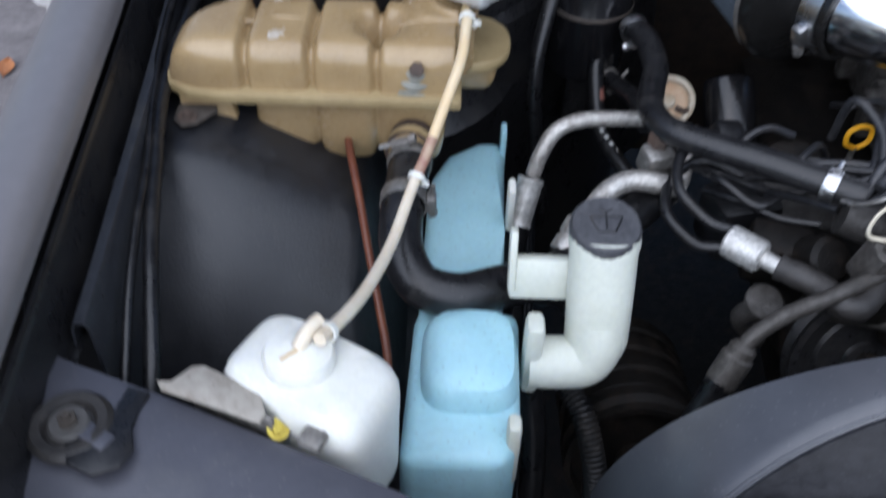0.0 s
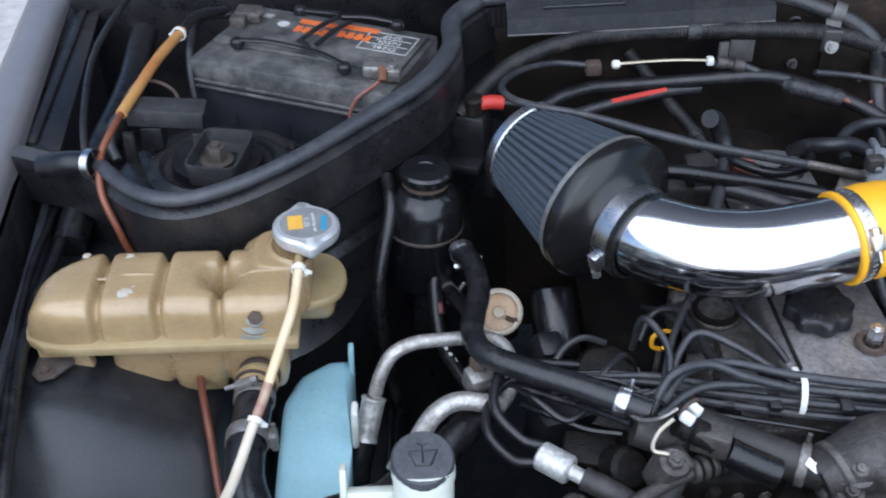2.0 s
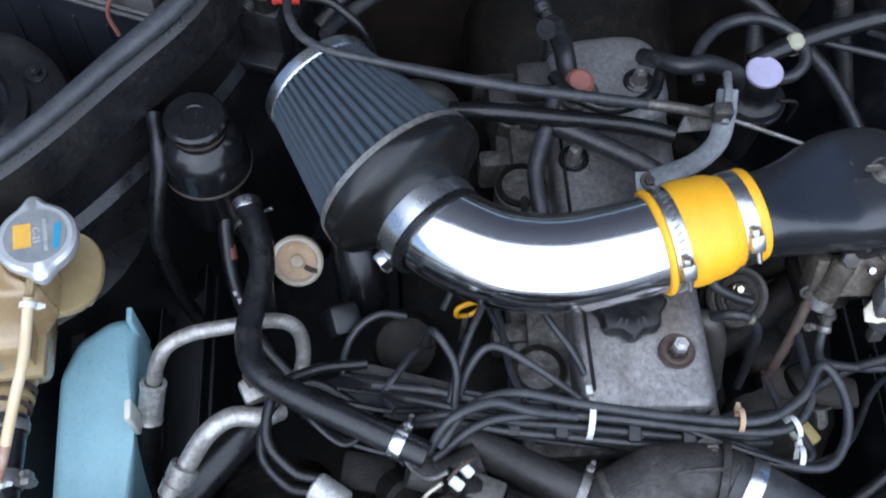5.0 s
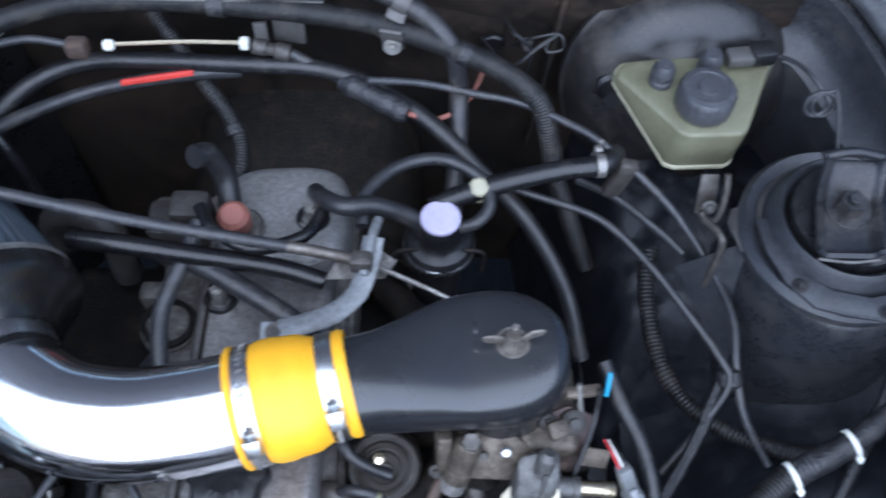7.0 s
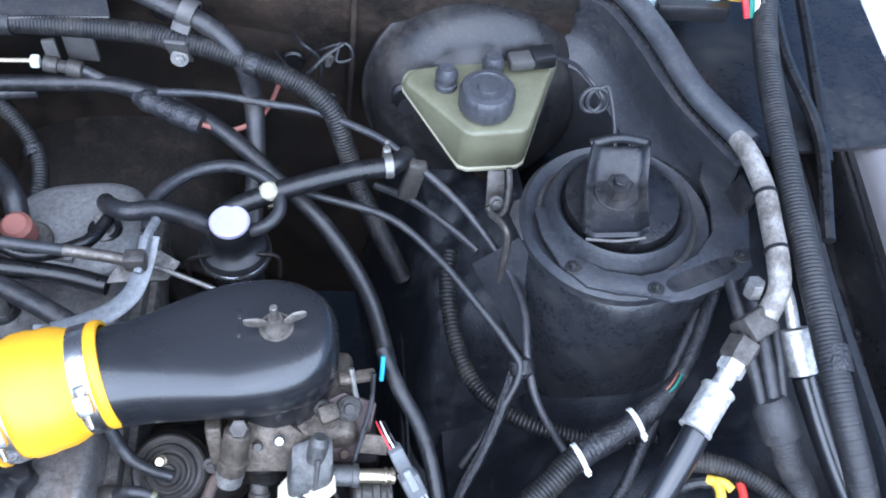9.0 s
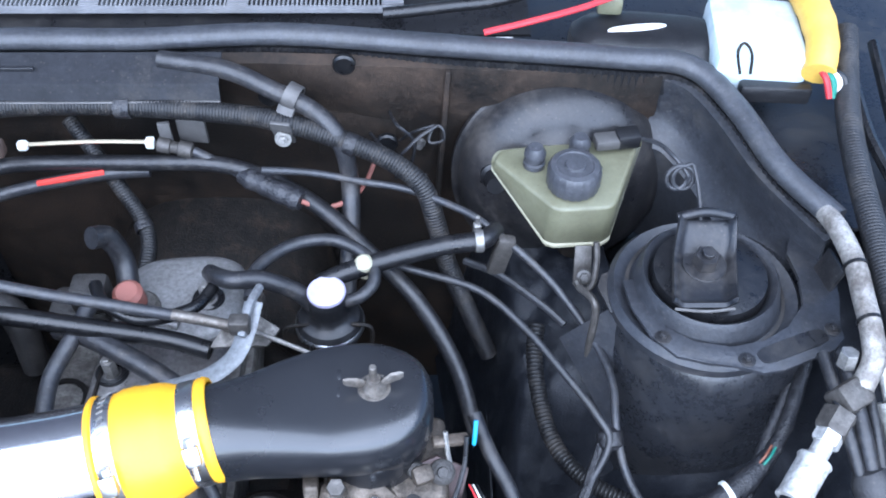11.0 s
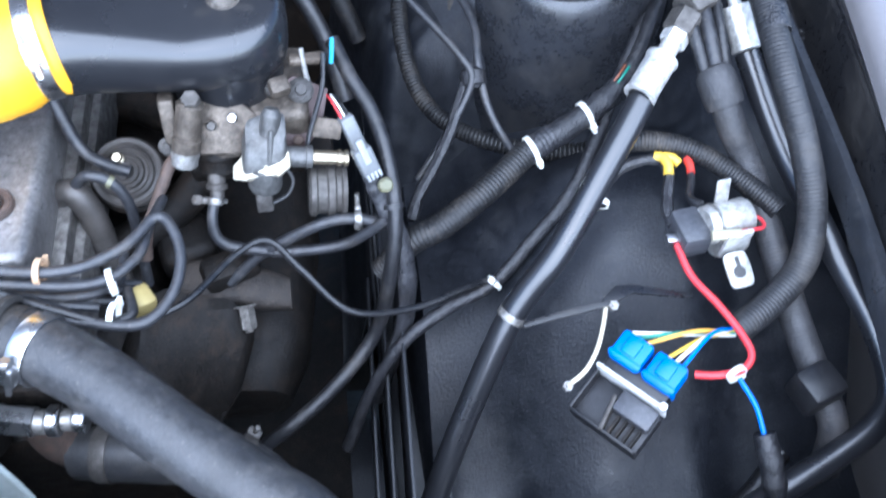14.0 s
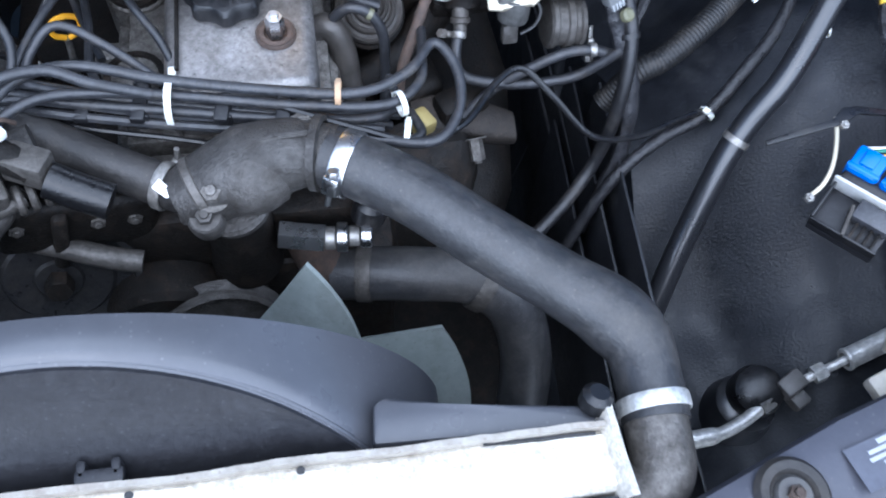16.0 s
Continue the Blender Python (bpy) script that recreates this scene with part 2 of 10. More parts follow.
LEAD = mat("grey_ignition_lead", (0.034, 0.035, 0.039), (0.02, 0.0202, 0.022), 0.3, 0.0, 70, 0.2, dirt=(0.085, 0.076, 0.066), dirt_amount=0.36, vary=0.3)
RED = mat("red_plastic", (0.55, 0.045, 0.03), (0.45, 0.035, 0.025), 0.4, 0.0, 30, 0.05)
REDWIRE = mat("red_wire", (0.6, 0.04, 0.045), (0.5, 0.03, 0.04), 0.4, 0.0, 30, 0.03)
PINK = mat("faded_red", (0.27, 0.10, 0.075), (0.2, 0.08, 0.06), 0.5, 0.0, 30, 0.05)
BLUEPLUG = mat("blue_plastic", (0.008, 0.15, 0.62), (0.007, 0.12, 0.52), 0.33, 0.0, 30, 0.03)
GREENWIRE = mat("green_wire", (0.02, 0.2, 0.14), None, 0.4, 0, 30, 0)
YELLOWWIRE = mat("yellow_wire", (0.75, 0.5, 0.05), None, 0.4, 0, 30, 0)
WHITEWIRE = mat("white_wire", (0.75, 0.73, 0.68), None, 0.4, 0, 30, 0)
CYAN = mat("cyan_plastic", (0.04, 0.3, 0.48), None, 0.4, 0, 30, 0)
LILAC = mat("lilac_cap", (0.48, 0.44, 0.60), (0.4, 0.37, 0.5), 0.45, 0.0, 60, 0.1)
BEIGE = mat("beige_cover", (0.55, 0.40, 0.26), (0.42, 0.26, 0.14), 0.5, 0.0, 35, 0.1, dirt=(0.3, 0.14, 0.07), dirt_amount=0.3)
FANPLASTIC = mat("grey_green_plastic", (0.24, 0.268, 0.256), (0.185, 0.207, 0.197), 0.45, 0.0, 25, 0.08, dirt=(0.1, 0.1, 0.09), dirt_amount=0.38)
SHROUD = mat("dusty_black_plastic", (0.06, 0.061, 0.068), (0.042, 0.043, 0.048), 0.3, 0.0, 16, 0.12, dirt=(0.12, 0.12, 0.125), dirt_amount=0.4)
CASE = mat("battery_case", (0.014, 0.016, 0.022), (0.02, 0.022, 0.028), 0.42, 0.0, 20, 0.06)
CASETOP = mat("dusty_battery_top", (0.07, 0.07, 0.071), (0.035, 0.035, 0.036), 0.4, 0.0, 50, 0.25, dirt=(0.2, 0.188, 0.172), dirt_amount=0.66)
ORANGE = mat("orange_print", (0.75, 0.17, 0.03), (0.6, 0.13, 0.03), 0.6, 0.0, 60, 0.05, dirt=(0.3, 0.16, 0.08), dirt_amount=0.2)
AMBERPRINT = mat("amber_print", (0.75, 0.42, 0.06), None, 0.5, 0, 40, 0)
PRINT = mat("pale_print", (0.6, 0.6, 0.58), (0.45, 0.45, 0.43), 0.6, 0.0, 60, 0.0)
CAPFACE = mat("grey_cap_label", (0.3, 0.305, 0.3), (0.22, 0.225, 0.225), 0.4, 0.3, 80, 0.05)
CAPSTEEL = mat("pressed_steel", (0.62, 0.62, 0.61), (0.5, 0.5, 0.49), 0.34, 0.55, 60, 0.05)
ICE = mat("pale_blue_casing", (0.42, 0.52, 0.56), (0.6, 0.68, 0.7), 0.4, 0.0, 40, 0.3)
ASPHALT = mat("worn_asphalt", (0.21, 0.188, 0.18), (0.13, 0.116, 0.112), 0.85, 0.0, 16, 1.0, dirt=(0.32, 0.29, 0.27), dirt_amount=0.22, fine=110)
CONCRETE = mat("pale_concrete", (0.48, 0.45, 0.415), (0.35, 0.325, 0.3), 0.9, 0.0, 18, 1.0, dirt=(0.25, 0.23, 0.21), dirt_amount=0.3, fine=120)
LEAF = mat("fallen_leaf", (0.42, 0.17, 0.06), (0.3, 0.12, 0.05), 0.6, 0.0, 40, 0.2)
MESHGREY = mat("grey_grille", (0.2, 0.2, 0.205), (0.14, 0.14, 0.145), 0.5, 0.0, 40, 0.1, dirt=(0.14, 0.13, 0.115), dirt_amount=0.3)


# ---------------------------------------------------------------- building blocks
def V(*a):
    return Vector(a[0]) if len(a) == 1 else Vector(a)


FRAME = Matrix()
LEAN = Euler([radians(a) for a in (-2.2, 4.7, 3.8)]).to_matrix().to_4x4()


def leaning(c, n, s=0.99):
    """The frame of a thing drawn about c that stands about n, turned as the left of the car is."""
    return Matrix.Translation(n) @ LEAN @ Matrix.Scale(s, 4) @ Matrix.Translation(-Vector(c))


def build_in(m, *makers):
    """Calls the makers with all that they build set into the frame m."""
    global FRAME
    FRAME = m
    for f in makers:
        f()
    FRAME = Matrix()


BATTERY_FRAME = leaning((0.01, 1.17, 0.815), (-0.009, 1.159, 0.824), 1.0)
STRUT_FRAME = leaning((-0.085, 0.955, 0.835), (-0.084, 0.93, 0.865), 0.995)
TANK_FRAME = leaning((-0.1, 0.772, 0.79), (-0.089, 0.743, 0.832))
TUBE_FRAME = leaning((-0.04, 0.6, 0.805), (-0.013, 0.571, 0.857))
BOTTLE_FRAME = leaning((-0.086, 0.453, 0.773), (-0.051, 0.427, 0.83), 0.997)
WASHER_FRAME = leaning((0.055, 0.66, 0.71), (0.066, 0.635, 0.751), 0.984)
HOSE_FRAME = leaning((-0.05, 0.725, 0.78), (-0.036, 0.696, 0.823), 0.984)
RESERVOIR_FRAME = leaning((0.125, 0.915, 0.772), (0.128, 0.912, 0.786), 0.96)
PIPE_FRAME = leaning((0.135, 0.735, 0.695), (0.137, 0.713, 0.727))
VALVE_FRAME = leaning((0.215, 0.85, 0.69), (0.206, 0.832, 0.709), 0.997)
HEATER_FRAME = leaning((0.235, 0.755, 0.765), (0.237, 0.737, 0.791), 0.984)
DRIVE_FRAME = leaning((0.3, 0.595, 0.679), (0.303, 0.58, 0.712), 0.975)
SWITCH_FRAME = leaning((0.298, 0.636, 0.746), (0.304, 0.622, 0.777), 0.973)
DIP_FRAME = leaning((0.35, 0.76, 0.675), (0.341, 0.748, 0.692))
FENDER_FRAME = leaning((-0.279, 0.854, 0.815), (-0.272, 0.821, 0.862), 1.0)
WING_FRAME = leaning((-0.15, 0.733, 0.69), (-0.146, 0.703, 0.733), 1.0)
FRONT_FRAME = leaning((-0.075, 0.45, 0.77), (-0.041, 0.427, 0.823), 1.0)


def mesh_of(name, bm, material, smooth=True):
    me = bpy.data.meshes.new(name)
    bm.transform(FRAME)
    bmesh.ops.recalc_face_normals(bm, faces=bm.faces)
    bm.to_mesh(me)
    bm.free()
    me.materials.append(material)
    if smooth:
        me.polygons.foreach_set("use_smooth", [True] * len(me.polygons))
        me.set_sharp_from_angle(angle=radians(38))
    return me


def thing(name, at, label, category, group="", kind=""):
    """An empty at a thing's base."""
    ob = new(name)
    ob.location = FRAME @ Vector(at)
    ob.empty_display_size = 0.02
    return tagged(ob, label, category, group, kind)


def part(name, bm, material, parent, label="", smooth=True):
    ob = new(name, mesh_of(name, bm, material, smooth))
    ob.parent = parent
    if parent.type == "EMPTY":
        ob.matrix_parent_inverse = Matrix.Translation(-parent.location)
    return tagged(ob, label)


def single(name, bm, material, label, category, group="", kind="", smooth=True):
    return tagged(new(name, mesh_of(name, bm, material, smooth)), label, category, group, kind)


def frame_of(axis, up=(0, 0, 1)):
    """A turn whose z runs along axis and whose y leans to up."""
    z = V(axis).normalized()
    x = V(up).cross(z)
    if x.length < 1e-4:
        x = V(1, 0, 0).cross(z) if abs(z.x) < 0.9 else V(0, 1, 0).cross(z)
    x.normalize()
    y = z.cross(x)
    return Matrix((x, y, z)).transposed().to_4x4()


def at(p, axis=(0, 0, 1), up=(0, 1, 0)):
    return Matrix.Translation(V(p)) @ frame_of(axis, up)


def lathe(profile, m=None, n=24, bm=None, wobble=None):
    """Turns (radius, height) pairs round the z axis of m."""
    bm, m = bm or bmesh.new(), m or Matrix()
    rings = []
    for r, z in profile:
        if r < 1e-5:
            rings.append([bm.verts.new(m @ V(0, 0, z))])
        else:
            rings.append([bm.verts.new(m @ V((r * (wobble(a, z) if wobble else 1)) * math.cos(a), (r * (wobble(a, z) if wobble else 1)) * math.sin(a), z)) for a in [2 * math.pi * k / n for k in range(n)]])
    for a, b in zip(rings, rings[1:]):
        for k in range(n):
            q = [a[k % len(a)], a[(k + 1) % n % len(a)], b[(k + 1) % n % len(b)], b[k % len(b)]]
            q = [v for i, v in enumerate(q) if v not in q[:i]]
            if len(q) > 2:
                bm.faces.new(q)
    return bm


def disc(r, h, m, n=24, bevel=0.0, bm=None):
    """A closed round slab from z = 0 to h with softened rims."""
    b = min(bevel, r * 0.5, h * 0.5)
    p = [(0, 0), (r - b, 0), (r, b), (r, h - b), (r - b, h), (0, h)] if b else [(0, 0), (r, 0), (r, h), (0, h)]
    return lathe(p, m, n, bm)


def hexnut(r, h, m, bm=None):
    return lathe([(0, 0), (r, 0), (r, h * 0.85), (r * 0.9, h), (0, h)], m, 6, bm)


def box(size, m, bevel=0.0, bm=None, seg=2):
    """A box about the centre of m."""
    own = bmesh.new()
    bmesh.ops.create_cube(own, size=1.0)
    for v in own.verts:
        v.co = V(v.co.x * size[0], v.co.y * size[1], v.co.z * size[2])
    if bevel:
        bmesh.ops.bevel(own, geom=own.edges[:], offset=bevel, segments=seg, profile=0.5, affect="EDGES")
    own.transform(m)
    return merged(bm, own)


def prism(poly, h, m, bevel=0.0, bm=None, seg=2):
    """An outline in the xy plane of m, raised from z = 0 to h."""
    own = bmesh.new()
    low = [own.verts.new((x, y, 0)) for x, y in poly]
    high = [own.verts.new((x, y, h)) for x, y in poly]
    own.faces.new(low[::-1])
    own.faces.new(high)
    for k in range(len(poly)):
        own.faces.new((low[k], low[(k + 1) % len(poly)], high[(k + 1) % len(poly)], high[k]))
    if bevel:
        bmesh.ops.bevel(own, geom=own.edges[:], offset=bevel, segments=seg, profile=0.5, affect="EDGES")
    own.transform(m)
    return merged(bm, own)


def merged(bm, own):
    if bm is None:
        return own
    me = bpy.data.meshes.new("tmp")
    own.to_mesh(me)
    own.free()
    bm.from_mesh(me)
    bpy.data.meshes.remove(me)
    return bm


def spline(pts, per=8):
    """Points along a smooth line through the given ones."""
    p = [V(q) for q in pts]
    if len(p) < 3:
        return [p[0].lerp(p[-1], k / per) for k in range(per + 1)]
    p = [p[0] * 2 - p[1]] + p + [p[-1] * 2 - p[-2]]
    out = []
    for i in range(1, len(p) - 2):
        a, b, c, d = p[i - 1 : i + 3]
        for k in range(per):
            t = k / per
            out.append(0.5 * ((2 * b) + (c - a) * t + (2 * a - 5 * b + 4 * c - d) * t * t + (3 * b - a - 3 * c + d) * t ** 3))
    return out + [p[-2]]


def even(line, step):
    """The same line at even steps."""
    out, left = [line[0]], step
    for a, b in zip(line, line[1:]):
        run, length = 0.0, (b - a).length
        while length - run >= left:
            run += left
            out.append(a.lerp(b, run / length))
            left = step
        left -= length - run
    return out + [line[-1]]


def tube(pts, r, n=12, per=8, bm=None, shape=None, smooth=True, flat=1.0, cap=True):
    """A pipe along a smooth line. shape(s, i): its radius at the share s of its length, as a factor."""
    bm = bm or bmesh.new()
    line = spline(pts, per) if smooth else [V(q) for q in pts]
    t0 = (line[1] - line[0]).normalized()
    side = t0.orthogonal().normalized() if abs(t0.z) > 0.95 else V(0, 0, 1).cross(t0).normalized()
    rings, total = [], len(line) - 1
    for i, q in enumerate(line):
        d = (line[min(i + 1, total)] - line[max(i - 1, 0)]).normalized()
        side = (side - d * side.dot(d)).normalized()
        up = d.cross(side)
        k = r * (shape(i / total, i) if shape else 1.0)
        rings.append([bm.verts.new(q + (side * math.cos(a) + up * math.sin(a) * flat) * k) for a in [2 * math.pi * j / n for j in range(n)]])
    for a, b in zip(rings, rings[1:]):
        for j in range(n):
            bm.faces.new((a[j], a[(j + 1) % n], b[(j + 1) % n], b[j]))
    if cap:
        bm.faces.new(rings[0][::-1])
        bm.faces.new(rings[-1])
    return bm


def ribbed(pts, r, pitch=0.0036, n=10, depth=0.14, bm=None):
    """A corrugated tube."""
    line = even(spline(pts, 12), pitch / 3)
    return tube(line, r, n, bm=bm, smooth=False, shape=lambda s, i: 1.0 if i % 3 else 1 - depth)


def lumpy(amount, seed):
    """A radius that swells and shrinks a little, as wrapped tape does."""
    return lambda s, i: 1 + amount * noise.noise((i * 0.45, seed * 7.3, 0.0))


def clamp(p, axis, r, parent, turn=0.0, width=0.011, wings=False, material=None):
    """A worm-drive band round a hose, with its screw."""
    material = material or STEEL
    m = at(p, axis) @ Matrix.Rotation(radians(turn), 4, "Z")
    w = width / 2
    band = part("hose_clamp", lathe([(r - 0.0006, -w), (r + 0.0007, -w), (r + 0.0011, -w * 0.8), (r + 0.0011, w * 0.8), (r + 0.0007, w), (r - 0.0006, w)], m, 28), material, parent, "bright steel band clamp")
    bm = box((0.008, 0.016, width * 0.95), m @ pose(r + 0.004, 0, 0), 0.002)
    hexnut(0.0042, 0.006, m @ pose(r + 0.005, -0.008, 0, 90, 0, 0), bm)
    disc(0.0022, 0.012, m @ pose(r + 0.005, 0.018, 0, 90, 0, 0), 8, bm=bm)
    part("screw", bm, material, band)
    if r > 0.04:
        bm = bmesh.new()
        for k in range(46):
            a = 2 * math.pi * k / 46
            box((0.0006, 0.0016, width * 0.42), m @ pose(math.cos(a) * (r + 0.0011), math.sin(a) * (r + 0.0011), 0, 0, 0, math.degrees(a)) @ pose(0, 0, 0, 24, 0, 0), bm=bm)
        part("slot_row", bm, ZINC, band, "row of cut slots", smooth=False)
    return band


def crimped(r, length, m, rows=3, n=36):
    """A ferrule with flared ends and rows of pressed dimples."""
    prof = [(r * 0.72, 0.0), (r * 1.06, 0.0), (r * 1.1, 0.0015), (r * 1.02, 0.004)]
    span = length - 0.009
    for k in range(rows):
        a = 0.0045 + span * k / rows
        b = span / rows
        prof += [(r, a), (r, a + b * 0.25), (r * 0.999, a + b * 0.5), (r, a + b * 0.75)]
    prof += [(r, length - 0.0045), (r * 1.06, length - 0.003), (r * 1.06, length - 0.0008), (r * 0.72, length)]
    return lathe(prof, m, n, wobble=lambda a, z: 1 - 0.13 * (math.cos(a * 9) > 0.2) * (0.004 < z < length - 0.005) * (abs(((z - 0.0045) / span * rows) % 1 - 0.5) < 0.1))


def tie(p, axis, r, parent, material=None, turn=40, tail=0.008):
    """A cable tie with its head and tail."""
    m = at(p, axis) @ Matrix.Rotation(radians(turn), 4, "Z")
    bm = lathe([(r - 0.0004, -0.0022), (r + 0.001, -0.0022), (r + 0.001, 0.0022), (r - 0.0004, 0.0022)], m, 16)
    box((0.005, 0.006, 0.0055), m @ pose(r + 0.002, 0, 0), 0.0008, bm)
    box((tail * 0.6, 0.0012, 0.0035), m @ pose(r + tail / 2, 0.003, 0), 0.0, bm)
    return part("cable_tie", bm, material or WHITE, parent, "white plastic cable tie")


def bolt(p, axis, r, parent, material=None, washer=True, h=None, name="bolt"):
    m = at(p, axis)
    bm = hexnut(r, h or r * 0.9, m @ pose(0, 0, 0.001 if washer else 0))
    if washer:
        disc(r * 1.7, 0.0015, m, 16, 0.0004, bm)
    disc(r * 0.5, (h or r * 0.9) + r * 0.5, m, 10, 0.0004, bm)
    return part(name, bm, material or ZINC, parent)


def loft(sections, n=28, power=2.6, bm=None, cap=True):
    """Skins rounded sections: (centre, side vector, up vector)."""
    bm = bm or bmesh.new()
    rings = []
    for c, sx, sy in sections:
        ring = []
        for k in range(n):
            a = 2 * math.pi * k / n
            ca, sa = math.cos(a), math.sin(a)
            ring.append(bm.verts.new(V(c) + V(sx) * math.copysign(abs(ca) ** (2 / power), ca) + V(sy) * math.copysign(abs(sa) ** (2 / power), sa)))
        rings.append(ring)
    for a, b in zip(rings, rings[1:]):
        for k in range(n):
            bm.faces.new((a[k], a[(k + 1) % n], b[(k + 1) % n], b[k]))
    if cap:
        bm.faces.new(rings[0][::-1])
        bm.faces.new(rings[-1])
    return bm


def sheet(f, nu, nv, thick=0.0, bm=None):
    """A curved sheet f(u, v), u and v from 0 to 1, with a thickness downwards."""
    own = bmesh.new()
    g = [[own.verts.new(f(i / nu, j / nv)) for j in range(nv + 1)] for i in range(nu + 1)]
    for i in range(nu):
        for j in range(nv):
            own.faces.new((g[i][j], g[i + 1][j], g[i + 1][j + 1], g[i][j + 1]))
    if thick:
        bmesh.ops.recalc_face_normals(own, faces=own.faces)
        bmesh.ops.solidify(own, geom=own.faces[:], thickness=thick)
    return merged(bm, own)


def sweep(profile, path, bm=None, out=1, closed=True):
    """Draws a closed profile of (outward, height) pairs along a plan line of (x, y) or (x, y, lift). out: +1 for a profile that points to the line's right."""
    bm = bm or bmesh.new()
    p = [V(q[0], q[1], q[2] if len(q) > 2 else 0.0) for q in path]
    rings = []
    for i, q in enumerate(p):
        d = p[min(i + 1, len(p) - 1)] - p[max(i - 1, 0)]
        d.z = 0
        d.normalize()
        right = V(d.y, -d.x, 0) * out
        rings.append([bm.verts.new(q + right * u + V(0, 0, z)) for u, z in profile])
    n = len(profile)
    for a, b in zip(rings, rings[1:]):
        for k in range(n if closed else n - 1):
            bm.faces.new((a[k], a[(k + 1) % n], b[(k + 1) % n], b[k]))
    if closed:
        bm.faces.new(rings[0][::-1])
        bm.faces.new(rings[-1])
    return bm


def skin(profile, t=0.002):
    """A thin closed profile round an open one."""
    out = []
    for i, (u, z) in enumerate(profile):
        a, b = profile[max(i - 1, 0)], profile[min(i + 1, len(profile) - 1)]
        du, dz = b[0] - a[0], b[1] - a[1]
        k = t / max(1e-6, math.hypot(du, dz))
        out.append((u + dz * k, z - du * k))
    return list(profile) + out[::-1]


def text(body, size, m, material, parent, extrude=0.0002, width=1.0):
    cu = bpy.data.curves.new("lettering", "FONT")
    cu.body, cu.size, cu.align_x, cu.align_y, cu.extrude = body, size, "CENTER", "CENTER", extrude
    tmp = bpy.data.objects.new("tmp", cu)
    me = bpy.data.meshes.new_from_object(tmp)
    bpy.data.objects.remove(tmp)
    me.transform(FRAME @ m @ Matrix.Diagonal((width, 1, 1, 1)))
    me.materials.clear()
    me.materials.append(material)
    ob = new("lettering", me)
    ob.parent = parent
    if parent.type == "EMPTY":
        ob.matrix_parent_inverse = Matrix.Translation(-parent.location)
    return ob


# ---------------------------------------------------------------- ground and body shell
def ground():
    bm = bmesh.new()
    bmesh.ops.create_grid(bm, x_segments=40, y_segments=40, size=1.0)
    for v in bm.verts:
        v.co = V(v.co.x * 60, v.co.y * 60, 0)
    single("ground", bm, ASPHALT, "worn grey asphalt with pale patches beside the car", "ground", kind="structure")
    # ragged edge of the pale slab
    line = even(spline([(-0.45, 1.92, 0), (-1.09, 2.03, 0), (-1.16, 2.07, 0), (-1.24, 2.11, 0), (-1.3, 2.17, 0), (-1.37, 2.26, 0), (-1.345, 2.34, 0), (-1.335, 2.45, 0), (-1.38, 2.58, 0), (-1.44, 2.67, 0), (-1.55, 2.77, 0), (-1.8, 2.85, 0), (-3.5, 3.0, 0)], 6), 0.02)
    edge = [(p.x + 0.016 * noise.noise(p * 22) + 0.008 * noise.noise(p * 60), p.y + 0.016 * noise.noise(p * 22 + V(9, 0, 0)) + 0.008 * noise.noise(p * 60 + V(9, 0, 0))) for p in line] + [(-3.5, 9.0), (3.0, 9.0), (3.0, 2.1)]
    bm = prism(edge, 0.004, pose(0, 0, 0))
    single("pavement", bm, CONCRETE, "strip of pale worn concrete along the asphalt", "pavement", kind="structure")


def leaves():
    spots = [(-1.02, 1.15, 35, 0.04), (-1.22, 1.84, 100, 0.033), (-0.915, 0.895, 10, 0.028), (-1.36, 1.52, 160, 0.033), (-1.18, 2.46, 60, 0.04), (-0.875, 1.54, 220, 0.025)]
    for x, y, turn, s in spots:
        m = pose(x, y, 0.006, 8, -6, turn)
        bm = sheet(lambda u, v: m @ V((u - 0.5) * 2 * s, (v - 0.5) * 1.3 * s * max(0.05, math.sin(math.pi * min(0.97, max(0.03, u)))) , 0.25 * s * (2 * v - 1) ** 2), 8, 4, 0.0006)
        single("leaf", bm, LEAF, "curled brown fallen leaf lying on asphalt", "leaf", "fallen leaves")


LEFT_LINE = [(-0.235, 0.22), (-0.245, 0.33), (-0.26, 0.5), (-0.285, 0.8), (-0.318, 1.1), (-0.345, 1.35), (-0.37, 1.6)]
RIGHT_LINE = [(1.128, 0.22), (1.15, 0.33), (1.172, 0.45), (1.215, 0.7), (1.245, 0.95), (1.264, 1.2), (1.285, 1.6)]


